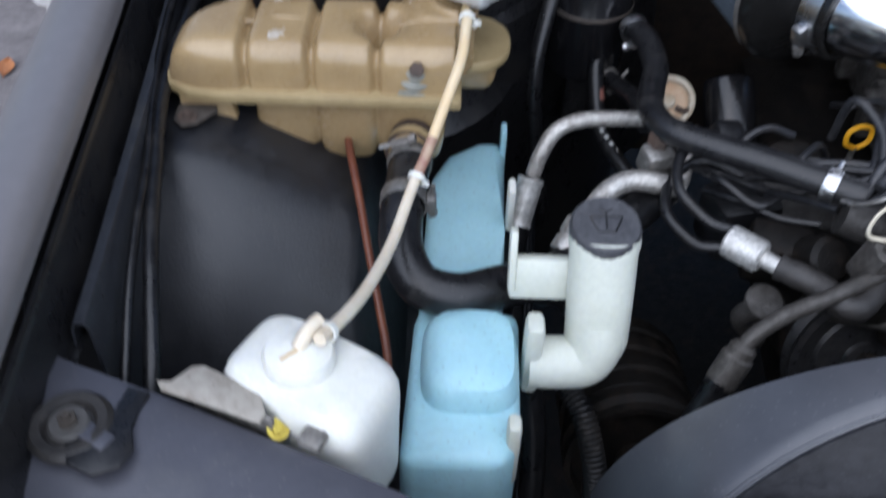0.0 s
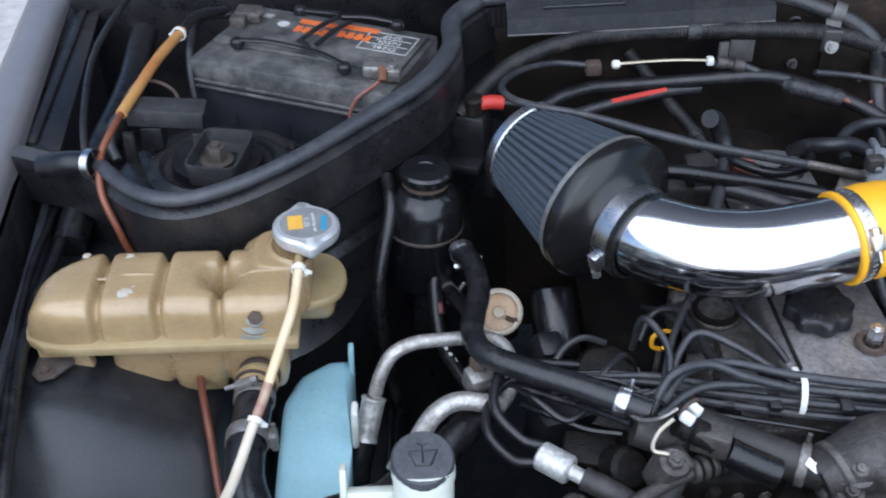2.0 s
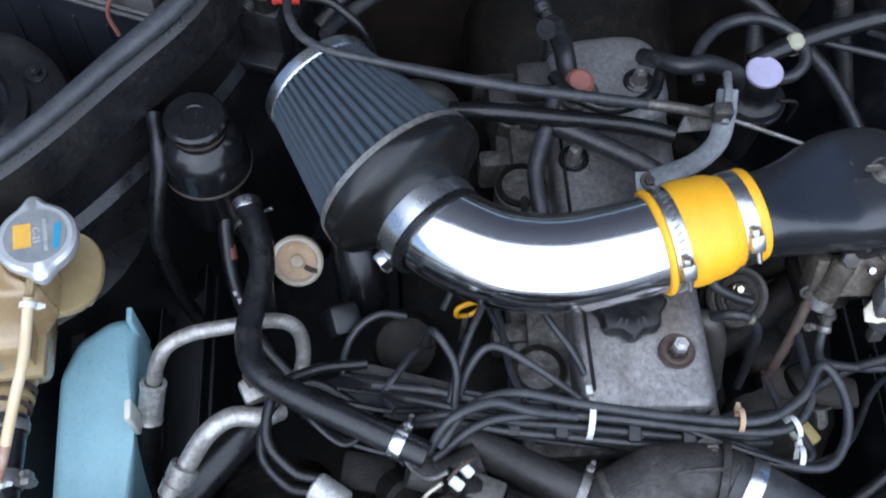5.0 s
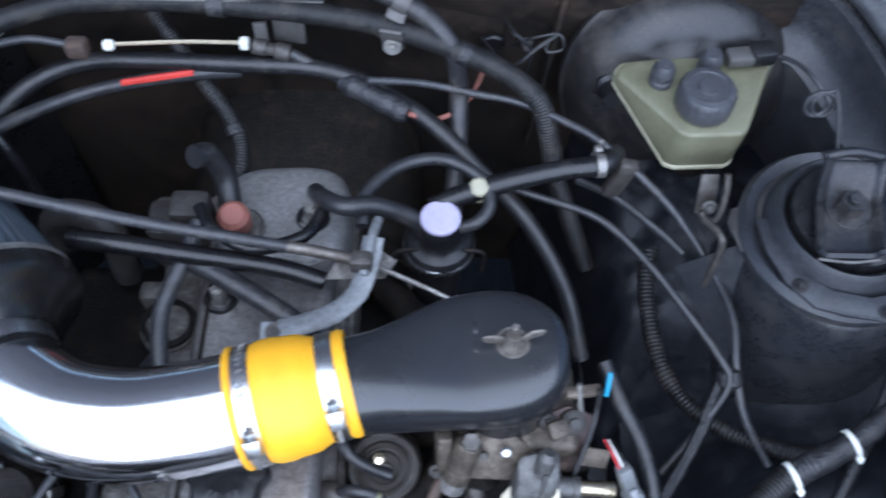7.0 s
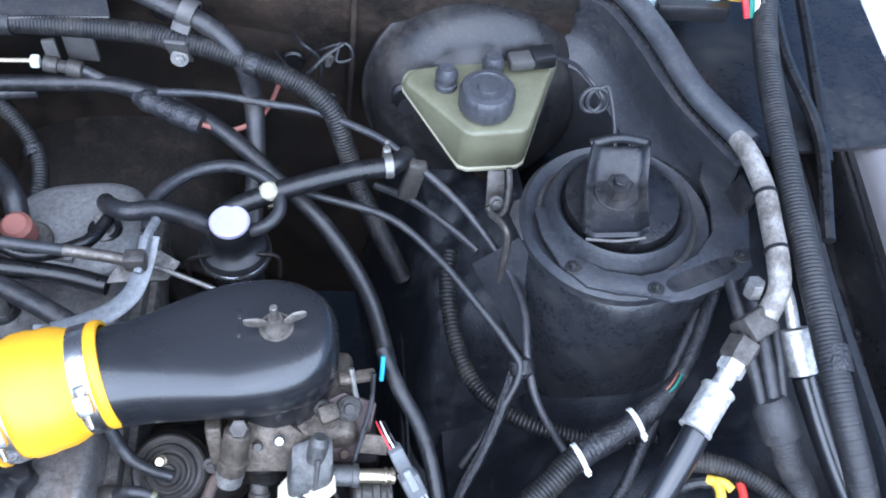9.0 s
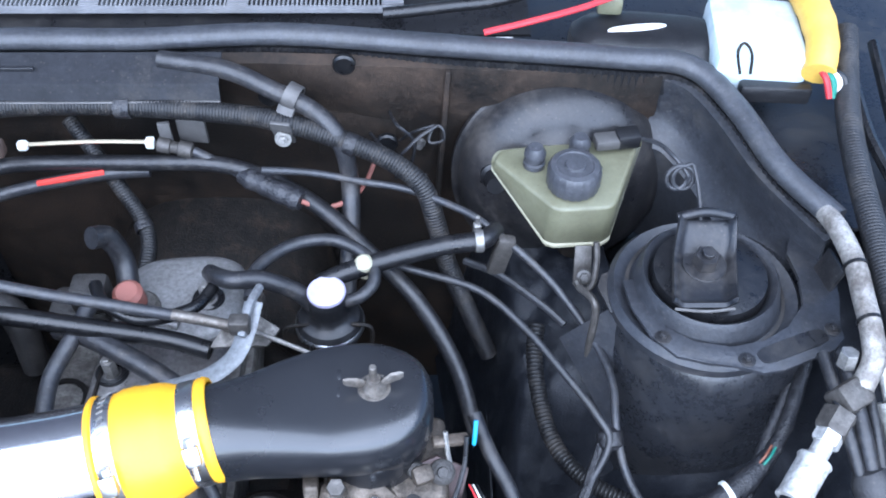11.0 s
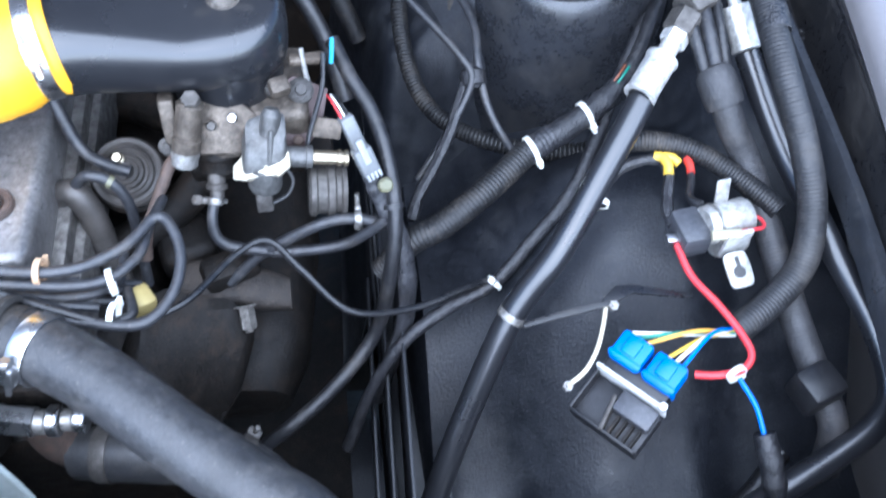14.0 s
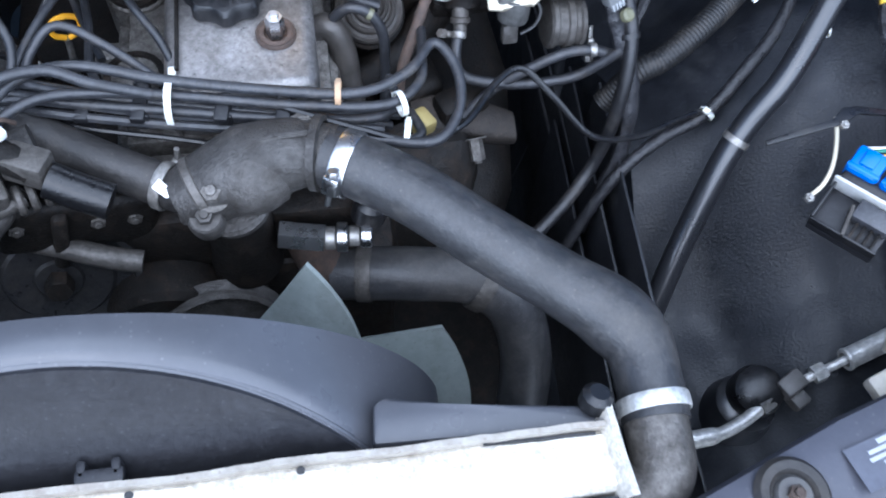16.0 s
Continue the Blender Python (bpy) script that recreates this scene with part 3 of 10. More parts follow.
def fender(line, out, lift):
    shell = skin([(p.x, p.y) for p in spline([(0.0, 0.838, 0), (0.004, 0.85, 0), (0.016, 0.857, 0), (0.04, 0.853, 0), (0.062, 0.836, 0), (0.078, 0.8, 0), (0.09, 0.7, 0), (0.1, 0.45, 0), (0.095, 0.2, 0)], 4)], 0.0025)
    path = [(p.x, p.y, lift) for p in spline([(x, y, 0) for x, y in line], 5)]
    single("fender", sweep(shell, path, out=out), PAINT, "grey painted front fender beside the open engine bay", "fender", kind="structure")
    w = 0.039 if out > 0 else 0.026
    # towards the front the lip swings out under the fender
    swing = lambda y: 1 - smoothstep(0.5, 0.95, y) if out > 0 else 0.0
    swung = [(x + 0.034 * swing(y), y, z) for x, y, z in path]
    inner = -0.015 if out > 0 else 0.012 - w
    rail = skin([(inner, 0.77), (inner + 0.001, 0.773), (-0.008, 0.772), (-0.006, 0.776), (-0.005, 0.822), (-0.004, 0.83), (-0.002, 0.832), (-0.001, 0.8)], 0.002)
    ob = single("trim", sweep(rail, [(x + 0.01 * swing(y), y, z) for x, y, z in path], out=out), BLACK, "black inner fender rail with bolt heads", "fender rail", kind="structure")
    foot = 0.77 if out > 0 else 0.64
    lip = skin([(-w, foot), (-w, 0.79), (0.003 - w, 0.796), (0.010 - w, 0.796), (0.0125 - w, 0.79), (0.0145 - w, 0.769)] + ([(0.03 - w, 0.768)] if out > 0 else []), 0.002)
    single("trim", sweep(lip, [(-0.2575, 0.46, lift)] + [p for p in path if p[1] > 0.47] if out < 0 else swung, out=out), LIP, "black folded lip along the inner wing", "wing lip", kind="structure")
    for k, y in enumerate((0.42, 0.62, 0.85, 1.08)):
        a = [q for q in zip(line, line[1:]) if q[0][1] <= y <= q[1][1]][0]
        x = a[0][0] + (a[1][0] - a[0][0]) * (y - a[0][1]) / (a[1][1] - a[0][1]) + 0.01 * swing(y)
        bolt((x + 0.009 * -out, y, 0.773 + lift), (0, 0, 1), 0.0045, ob, BLACK)
        # flat dark strip on the rail paints the shade of a slot
        part("slot", tube([(x + 0.009 * -out, y + 0.03, 0.7735 + lift), (x + 0.0095 * -out, y + 0.04, 0.7735 + lift), (x + 0.01 * -out, y + 0.05, 0.7735 + lift)], 0.0032, 8, flat=0.2), RUBBER, ob)


def smoothstep(a, b, x):
    t = min(1.0, max(0.0, (x - a) / (b - a)))
    return t * t * (3 - 2 * t)


def arch(name, mirror):
    """The inner wing over the wheel: a soft shelf that falls towards the engine and the front."""
    def f(u, v):
        x, y = -0.34 + 0.385 * u, 0.26 + 0.8 * v
        z = 0.77 - 0.07 * smoothstep(-0.22, -0.04, x) - 2.6 * max(0.0, 0.67 - y) ** 1.5
        z -= 0.02 * smoothstep(0.8, 1.0, y)
        z -= 0.12 * smoothstep(-0.08, -0.035, x) + 0.3 * smoothstep(-0.03, 0.045, x)
        return V(x, y, z)
    def g(u, v):
        x, y = 1.24 - 0.45 * u, 0.26 + 0.92 * v
        z = 0.735 - 0.06 * smoothstep(0.74, 0.85, y) * (1 - smoothstep(1.1, 1.16, x)) - 0.012 * (1 - smoothstep(1.0, 1.15, x)) - 0.115 * (1 - smoothstep(0.86, 1.03, x))
        # pressed bowl with a rounded edge, falling to the front
        edge = 0.882 + 0.9 * (y - 0.61) ** 2 + 0.5 * max(0.0, y - 0.66)
        bowl = smoothstep(edge, edge + 0.05, x) * (1 - smoothstep(0.66, 0.76, y))
        z -= 0.03 * smoothstep(1.08, 1.14, x) * (1 - smoothstep(0.7, 0.8, y)) + 0.007 * bowl + (0.13 * (1 - smoothstep(0.5, 0.69, y)) + 0.9 * max(0.0, 0.5 - y) ** 1.5) * (0.75 + 0.25 * smoothstep(edge - 0.01, edge + 0.06, x))
        z -= 0.4 * (1 - smoothstep(0.838, 0.864, x))
        z += 0.004 * noise.noise((x * 9, y * 9, 2.0))
        return V(x, y, z)
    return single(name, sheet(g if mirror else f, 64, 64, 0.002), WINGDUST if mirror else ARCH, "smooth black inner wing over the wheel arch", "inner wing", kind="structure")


BRACE = mat("dusty_grey_black_steel", (0.036, 0.038, 0.044), (0.024, 0.025, 0.029), 0.32, 0.1, 30, 0.25, dirt=(0.085, 0.078, 0.07), dirt_amount=0.35)
TOWER = mat("dusty_black_tower", (0.016, 0.017, 0.02), (0.023, 0.024, 0.028), 0.2, 0.0, 22, 0.2, spec=0.75, dirt=(0.05, 0.046, 0.042), dirt_amount=0.3)


def body_shell():
    build_in(FENDER_FRAME, lambda: fender(LEFT_LINE, -1, 0.0))
    fender(RIGHT_LINE, 1, 0.0)
    build_in(WING_FRAME, lambda: arch("inner_wing", False))
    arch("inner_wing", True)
    # chassis rails along the foot of both inner wings
    for x0 in (0.045, 0.855):
        ob = single("chassis_rail", box((0.06, 1.0, 0.1), pose(x0, 0.8, 0.45), 0.006), ARCH, "black pressed steel chassis rail with a folded lip", "chassis rail", kind="structure")
        part("lip", box((0.003, 1.0, 0.05), pose(x0 - 0.024, 0.8, 0.52), 0.001), ARCH, ob)
        part("lip", box((0.003, 1.0, 0.04), pose(x0 + 0.024, 0.8, 0.52), 0.001), ARCH, ob)
    for x, top in ((0.816, 0.55), (0.828, 0.6), (0.842, 0.635)):
        single("wing_flange", box((0.003, 0.46 - 2 * abs(0.6 - top), 0.2), pose(x, 0.56 + 0.4 * (0.6 - top), top - 0.1, 0, 0, -1.5), 0.001), ARCH, "upright black flange at the foot of the inner wing", "flange", kind="structure")
    # bulkhead with the battery shelf behind the left strut
    line = [(-0.293, 0.921, 0.048), (-0.227, 0.896, 0.044)] + [(p.x, p.y, p.z - 0.87) for p in spline(SEAL_LEFT, 4)] + [(0.22, 1.215, 0.05)]
    wall = [(0.0, 0.862), (0.012, 0.855), (0.013, 0.80), (0.004, 0.79), (0.004, 0.74), (0.012, 0.73), (0.012, 0.3), (0.009, 0.3), (0.009, 0.72), (0.001, 0.74), (0.001, 0.79), (0.01, 0.80), (0.009, 0.853), (0.0, 0.859)]
    single("bulkhead", sweep(wall, line, out=1), BLACK, "black pressed bulkhead below the rubber seal", "bulkhead", kind="structure")
    bm = prism([(-0.40, 0.93), (-0.22, 0.93), (-0.11, 0.86), (0.0, 0.91), (0.16, 1.08), (0.2, 1.22), (0.2, 1.6), (-0.42, 1.6)], 0.004, pose(0, 0, 0.672))
    build_in(BATTERY_FRAME, lambda: single("battery_shelf", bm, BLACK, "black steel shelf under the battery", "shelf", kind="structure"))
    left = lathe([(0.16, 0.672), (0.135, 0.70), (0.12, 0.76), (0.112, 0.815), (0.1, 0.825), (0.07, 0.827), (0.0, 0.827)], pose(-0.095, 0.955, 0), 40)
    build_in(STRUT_FRAME, lambda: single("strut_tower", left, BLACK, "black strut tower rising from the inner wing", "strut tower", kind="structure"))
    bm = lathe([(0.108, 0.5), (0.105, 0.60), (0.102, 0.70), (0.099, 0.76), (0.096, 0.79), (0.09, 0.806), (0.08, 0.813), (0.0, 0.814)], pose(1.03, 0.957, 0), 56)
    single("strut_tower", bm, TOWER, "black strut tower with a dusty domed flank", "strut tower", kind="structure")
    # gusset beside the right tower and the dusty panel down to the gearbox
    bm = bmesh.new()
    corner = [V(0.892, 0.96, 0.742), V(0.941, 0.945, 0.817), V(0.965, 0.93, 0.80), V(0.96, 0.905, 0.69), V(0.946, 0.89, 0.672)]
    low = [bm.verts.new(q) for q in corner]
    high = [bm.verts.new(q + V(-0.0015, -0.0015, 0.001)) for q in corner]
    bm.faces.new(low[::-1])
    bm.faces.new(high)
    for k in range(5):
        bm.faces.new((low[k], low[(k + 1) % 5], high[(k + 1) % 5], high[k]))
    single("gusset", bm, BRACE, "flat dark gusset plate beside the strut tower", "gusset", kind="structure")
    def flank(u, v):
        x, y = 0.785 + 0.16 * u, 0.83 + 0.37 * v
        return V(x + 0.012 * math.sin(4 * v), y, 0.65 + 0.08 * u + 0.03 * v * v + 0.006 * math.sin(11 * v + 3 * u) + 0.014 * noise.noise((x * 22, y * 22, 5.0)) + 0.005 * noise.noise((x * 70, y * 70, 2.0)) - 0.3 * (1 - smoothstep(0.0, 0.4, u)) - 0.22 * (1 - smoothstep(0.0, 0.32, v)))
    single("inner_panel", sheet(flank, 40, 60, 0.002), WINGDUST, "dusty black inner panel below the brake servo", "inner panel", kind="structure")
    # dark walls round the battery
    build_in(BATTERY_FRAME, lambda: single("cowl_side", box((0.012, 0.60, 0.3), pose(-0.322, 1.30, 0.69, 0, 0, 4), 0.003), BLACK, "black side wall beside the battery", "cowl", kind="structure"), lambda: single("wing_ledge", box((0.05, 0.6, 0.004), pose(-0.32, 1.27, 0.832, 0, 0, 5.6), 0.001), BLACK, "black ledge between fender and battery well", "ledge", kind="structure"), lambda: single("cowl_back", box((0.56, 0.012, 0.32), pose(-0.06, 1.37, 0.80), 0.003), BLACK, "black rear wall behind the battery", "cowl", kind="structure"))
    # firewall, cowl and the shelf behind the seal
    fw = [(0.19, 1.215), (0.3, 1.20), (0.6, 1.20), (0.8, 1.19), (1.0, 1.175), (1.05, 1.13), (1.085, 1.06), (1.13, 0.985)]
    wall = skin([(0.0, 0.905), (0.012, 0.9), (0.014, 0.86), (0.0, 0.82), (0.0, 0.6), (-0.03, 0.3)], 0.003)
    side = [(p.x, p.y, p.z) for p in spline([(1.0, 1.175, 0.0), (1.03, 1.158, -0.004), (1.056, 1.12, -0.014), (1.085, 1.05, -0.026), (1.128, 0.98, -0.036)], 6)]
    single("firewall", sweep(skin([(0.0, 0.9), (0.01, 0.897), (0.008, 0.88), (0.006, 0.86), (0.012, 0.84), (0.03, 0.825), (0.032, 0.7)], 0.003), side, out=1), BRACE, "dusty hollow side of the firewall beside the strut tower", "firewall", kind="structure")
    single("firewall", sweep(wall, fw[:5], out=1), WALL, "grimy dark firewall with pressed ribs and brown stains", "firewall", kind="structure")
    bm = sheet(lambda u, v: V(0.15 + 0.72 * u, 1.215 + 0.3 * v, 0.915 + 0.03 * v), 4, 4, 0.003)
    single("cowl_panel", bm, BLACK, "dark cowl panel in front of the windscreen", "cowl", kind="structure")
    bm = prism([(0.86, 1.2), (1.03, 1.19), (1.09, 1.08), (1.15, 0.99), (1.3, 1.0), (1.34, 1.7), (0.86, 1.7)], 0.004, pose(0, 0, 0.858))
    single("cowl_panel", bm, BLACK, "black tray in the corner behind the seal", "cowl", kind="structure")
    # cowl grille: fine bars across a shallow frame
    ob = thing("cowl_grille", (0.45, 1.3, 0.93), "grey ventilation grille of fine upright slots", "grille", kind="structure")
    bm = bmesh.new()
    for k in range(130):
        box((0.0021, 0.2, 0.004), pose(0.13 + 0.0046 * k, 1.34, 0.94, 4, 0, 0), bm=bm)
    part("slats", bm, MESHGREY, ob, smooth=False)["kind"] = "stuff"
    bm = bmesh.new()
    for y in (1.238, 1.262, 1.286, 1.31, 1.334, 1.358, 1.44):
        box((0.62, 0.006, 0.005), pose(0.42, y, 0.9375 + (y - 1.34) * 0.07, 4, 0, 0), bm=bm)
    for x in (0.13, 0.275, 0.42, 0.57, 0.73):
        box((0.02, 0.2, 0.0045), pose(x, 1.34, 0.9405, 4, 0, 0), bm=bm)
    part("grille_frame", bm, MESHGREY, ob)
    # front panel with its rolled lip
    fp = [(-0.227, 0.42, 0.068), (-0.199, 0.411, 0.066), (-0.133, 0.391, 0.062), (0.01, 0.343, 0.053), (0.144, 0.294, 0.03), (0.3, 0.285, 0.01), (0.6, 0.285, 0.0), (0.72, 0.29, 0.0), (0.785, 0.312, 0.0), (0.89, 0.35, 0.0), (1.0, 0.382, 0.0), (1.17, 0.43, 0.0)]
    shape = skin([(0.012, 0.6), (0.004, 0.7), (0.0, 0.768), (0.003, 0.776), (0.02, 0.781), (0.11, 0.772), (0.13, 0.76), (0.14, 0.6)], 0.003)
    single("front_panel", sweep(shape, fp, out=1), PANEL, "dark grey front cross panel with rubber stops", "front panel", kind="structure")
    # bonnet out of view, leaned forward to shade the firewall; grey underside gives bounce
    def lid(u, v):
        return V(-0.33 + 1.56 * u, 1.52 - 0.48 * v, 0.98 + 1.0 * v + 0.05 * math.sin(math.pi * v) + 0.03 * math.sin(math.pi * u))
    single("bonnet", sheet(lid, 12, 10, 0.02), PANEL, "unseen raised bonnet that shades the firewall, its underside plain grey", "bonnet", kind="structure")
    bm = sheet(lambda u, v: V(-0.5 + 1.9 * u, 0.1 + 1.5 * v, 0.16), 4, 4, 0.004)
    single("undertray", bm, IRON, "oily dark tray below the engine", "undertray", kind="structure")


SEAL_LEFT = [(-0.19, 0.87, 0.912), (-0.145, 0.826, 0.91), (-0.097, 0.805, 0.912), (-0.045, 0.824, 0.912), (0.011, 0.869, 0.911), (0.071, 0.937, 0.908), (0.132, 1.003, 0.91), (0.165, 1.08, 0.909), (0.168, 1.148, 0.911), (0.203, 1.195, 0.915)]
SEAL_RIGHT = [(0.203, 1.195, 0.915), (0.333, 1.202, 0.92), (0.475, 1.201, 0.92), (0.616, 1.21, 0.92), (0.788, 1.189, 0.92), (0.956, 1.173, 0.917), (1.025, 1.165, 0.912), (1.062, 1.117, 0.9), (1.09, 1.045, 0.887), (1.127, 0.985, 0.88)]


def bonnet_seal():
    whole = spline(SEAL_LEFT, 6)[:-1] + spline(SEAL_RIGHT, 6)
    ob = single("bonnet_seal", tube(whole, 0.0125, 14, smooth=False, flat=0.85, shape=lambda s, i: 0.64 + 0.36 * smoothstep(0.2, 0.48, s)), SEALRUBBER, "thick black rubber bonnet seal along the bulkhead edge", "seal")
    bm = bmesh.new()
    ridged = even([p + V(0, 0, -0.012) for p in whole], 0.0035)
    rings = []
    for i, p in enumerate(ridged):
        d = (ridged[min(i + 1, len(ridged) - 1)] - ridged[max(0, i - 1)])
        side = V(d.y, -d.x, 0).normalized()
        w = 0.0075 if i % 2 else 0.0062
        rings.append([bm.verts.new(p + side * w), bm.verts.new(p + side * w + V(0, 0, -0.025)), bm.verts.new(p - side * w + V(0, 0, -0.025)), bm.verts.new(p - side * w)])
    for a, b in zip(rings, rings[1:]):
        for k in range(4):
            bm.faces.new((a[k], a[(k + 1) % 4], b[(k + 1) % 4], b[k]))
    part("clip_strip", bm, DUSTY, ob, "ribbed brown-grey gripping strip", smooth=False)


ground()
leaves()
body_shell()
bonnet_seal()


# ---------------------------------------------------------------- left side of the bay
def battery():
    m = pose(0.01, 1.17, 0.0, 0, 0, -23)
    ob = thing("battery", (0.01, 1.17, 0.676), "black car battery with orange print and dusty top", "battery")
    bm = box((0.258, 0.17, 0.165), m @ pose(0, 0, 0.7585), 0.004)
    case = part("case", bm, CASE, ob)
    for k in range(7):
        part("case_rib", box((0.003, 0.174, 0.12), m @ pose(-0.11 + 0.036 * k, 0, 0.745), 0.0008), CASE, case)
    lid = part("lid", box((0.264, 0.176, 0.03), m @ pose(0, 0, 0.855), 0.004), CASETOP, ob, "dusty grey-black moulded lid")
    part("lip", box((0.268, 0.18, 0.008), m @ pose(0, 0, 0.838), 0.002), CASE, lid)
    for z, d in ((0.8455, 0.091), (0.8385, 0.0925)):
        part("front_ridge", box((0.262, 0.004, 0.0035), m @ pose(0, -d, z), 0.001), CASETOP, lid)
    part("raised_panel", box((0.25, 0.11, 0.006), m @ pose(0, 0.018, 0.872), 0.002), CASETOP, lid)
    for k, (x, y) in enumerate(((-0.108, 0.03), (0.105, -0.052))):
        lug = part("terminal", lathe([(0.013, 0.868), (0.013, 0.873), (0.010, 0.874), (0.009, 0.89), (0, 0.89)], m @ pose(x, y, 0), 16), ZINC, ob, "lead post with a clamp")
        bm = box((0.034, 0.03, 0.016), m @ pose(x, y, 0.884, 0, 0, 15), 0.004)
        box((0.02, 0.018, 0.016), m @ pose(x + (0.02 if k else -0.004), y - (0.004 if k else 0.022), 0.882, 0, 0, 15), 0.003, bm)
        hexnut(0.006, 0.006, m @ pose(x + 0.02, y - 0.004, 0.888), bm)
        part("clamp", bm, ZINC if k else LEADMETAL, lug)
        if k == 0:
            part("collar", lathe([(0.014, 0.868), (0.018, 0.869), (0.018, 0.8705), (0.014, 0.8712)], m @ pose(x, y, 0), 20), CYAN, lug, "blue plastic ring")
    for x, y, s in ((-0.02, 0.03, 1), (0.038, 0.035, 1)):
        part("print", box((0.05, 0.012, 0.0006), m @ pose(x, y + 0.022, 0.8755), bm=None), ORANGE, ob, "orange printed bar", smooth=False)
        bm = bmesh.new()
        for k in range(4):
            box((0.008, 0.017, 0.0006), m @ pose(x - 0.018 + 0.012 * k, y - 0.001, 0.8755), bm=bm)
        box((0.044, 0.004, 0.0006), m @ pose(x, y - 0.004, 0.8756), bm=bm)
        part("print", bm, ORANGE, ob, "orange lettering worn to bars", smooth=False)
    bm = bmesh.new()
    for a, b, w, h in ((0.085, 0.056, 0.066, 0.0012), (0.085, 0.006, 0.066, 0.0012), (0.0525, 0.031, 0.0012, 0.05), (0.1175, 0.031, 0.0012, 0.05), (0.085, 0.0405, 0.056, 0.0008), (0.085, 0.0235, 0.056, 0.0008)):
        box((w, h, 0.0006), m @ pose(a, b, 0.8755), bm=bm)
    part("label_frame", bm, PRINT, ob, "white printed box", smooth=False)
    for word, y in (("N50L", 0.032), ("D26L", 0.015), ("SMF", 0.0485)):
        text(word, 0.0125, m @ pose(0.085, y, 0.8755, 0, 0, 180), PRINT, ob, width=1.2)
    part("sticker", disc(0.008, 0.0006, m @ pose(-0.062, 0.035, 0.8752), 18), PRINT, ob, "round white sticker")
    bm = bmesh.new()
    for k in range(3):
        box((0.02, 0.0015, 0.0006), m @ pose(-0.095, 0.055 - 0.004 * k, 0.8755), bm=bm)
    part("print", bm, PRINT, ob, "small faded print", smooth=False)
    # carrying strap
    strap = part("strap", tube([m @ V(*p) for p in ((-0.055, 0.072, 0.881), (-0.01, 0.07, 0.885), (0.005, 0.066, 0.887))], 0.0045, 8, flat=0.5), PLASTIC, ob, "black moulded strap over the lid")
    for a, b in (((0.005, 0.066), (0.08, 0.075)), ((-0.085, -0.045), (0.0, -0.038)), ((0.0, -0.038), (0.065, -0.06)), ((0.005, 0.066), (-0.012, -0.02)), ((0.024, 0.055), (0.012, -0.022)), ((-0.012, -0.02), (0.012, -0.04))):
        part("rib", tube([m @ V(a[0], a[1], 0.884), m @ V((a[0] + b[0]) / 2, (a[1] + b[1]) / 2, 0.887), m @ V(b[0], b[1], 0.884)], 0.0042, 8, flat=0.6), PLASTIC, strap)
    for x, y in ((-0.055, 0.072), (0.08, 0.075), (-0.085, -0.045), (0.065, -0.06)):
        part("knob", disc(0.009, 0.012, m @ pose(x, y, 0.874), 14, 0.003), PLASTIC, strap)
    cab = single("battery_cable", tube([m @ V(*p) for p in ((-0.125, 0.02, 0.884), (-0.15, -0.02, 0.89), (-0.135, -0.075, 0.87), (-0.12, -0.1, 0.82), (-0.1, -0.115, 0.74), (-0.09, -0.12, 0.68))], 0.005, 10), RUBBER, "black battery cable dropping past the case", "cable")
    cab = single("battery_cable", tube([m @ V(*p) for p in ((0.12, -0.06, 0.88), (0.112, -0.082, 0.876), (0.095, -0.096, 0.862), (0.088, -0.10, 0.84), (0.096, -0.104, 0.82))], 0.0022, 8), PINK, "thin red-brown battery wire with a copper end", "cable")
    part("cable_end", tube([m @ V(0.108, -0.052, 0.884), m @ V(0.116, -0.066, 0.888), m @ V(0.12, -0.075, 0.88)], 0.0055, 8), ORANGE_RUST, cab, "bare copper strands")


LEADMETAL = mat("grimy_lead", (0.12, 0.11, 0.10), (0.06, 0.052, 0.046), 0.5, 0.4, 80, 0.4, dirt=(0.16, 0.12, 0.085), dirt_amount=0.35)
IRONPLATE = mat("stained_steel_plate", (0.10, 0.085, 0.07), (0.06, 0.05, 0.042), 0.55, 0.4, 60, 0.3)
PLATE = mat("worn_black_plate", (0.05, 0.05, 0.052), (0.03, 0.03, 0.032), 0.4, 0.3, 40, 0.1, dirt=(0.1, 0.095, 0.09), dirt_amount=0.3)


def strut_mount_left():
    ob = thing("strut_mount", (-0.085, 0.952, 0.827), "black strut mount with a square plate and nut", "strut mount", "strut mounts")
    c = pose(-0.09, 0.952, 0)
    part("cup", lathe([(0.075, 0.826), (0.075, 0.835), (0.062, 0.842), (0.058, 0.835), (0.05, 0.834), (0, 0.834)], c, 36), BLACK, ob)
    part("rubber", lathe([(0.05, 0.832), (0.048, 0.846), (0.03, 0.85), (0, 0.85)], c, 30), RUBBER, ob)
    part("plate", loft([((-0.084, 0.937, z), (0.0275 * k, -0.005 * k, 0), (0.007 * k, 0.04 * k, 0)) for z, k in ((0.842, 0.92), (0.864, 1.0), (0.8665, 0.99), (0.8665, 0.93), (0.852, 0.86), (0.85, 0.5))], 44, 7), PLATE, ob, "square dished plate")
    bolt((-0.088, 0.936, 0.852), (0, 0, 1), 0.0105, ob, IRONPLATE, name="nut", h=0.016)
    for k in range(3):
        a = radians(30 + 120 * k)
        bolt((-0.09 + 0.088 * math.cos(a), 0.952 + 0.088 * math.sin(a), 0.826), (0, 0, 1), 0.006, ob, BLACK)


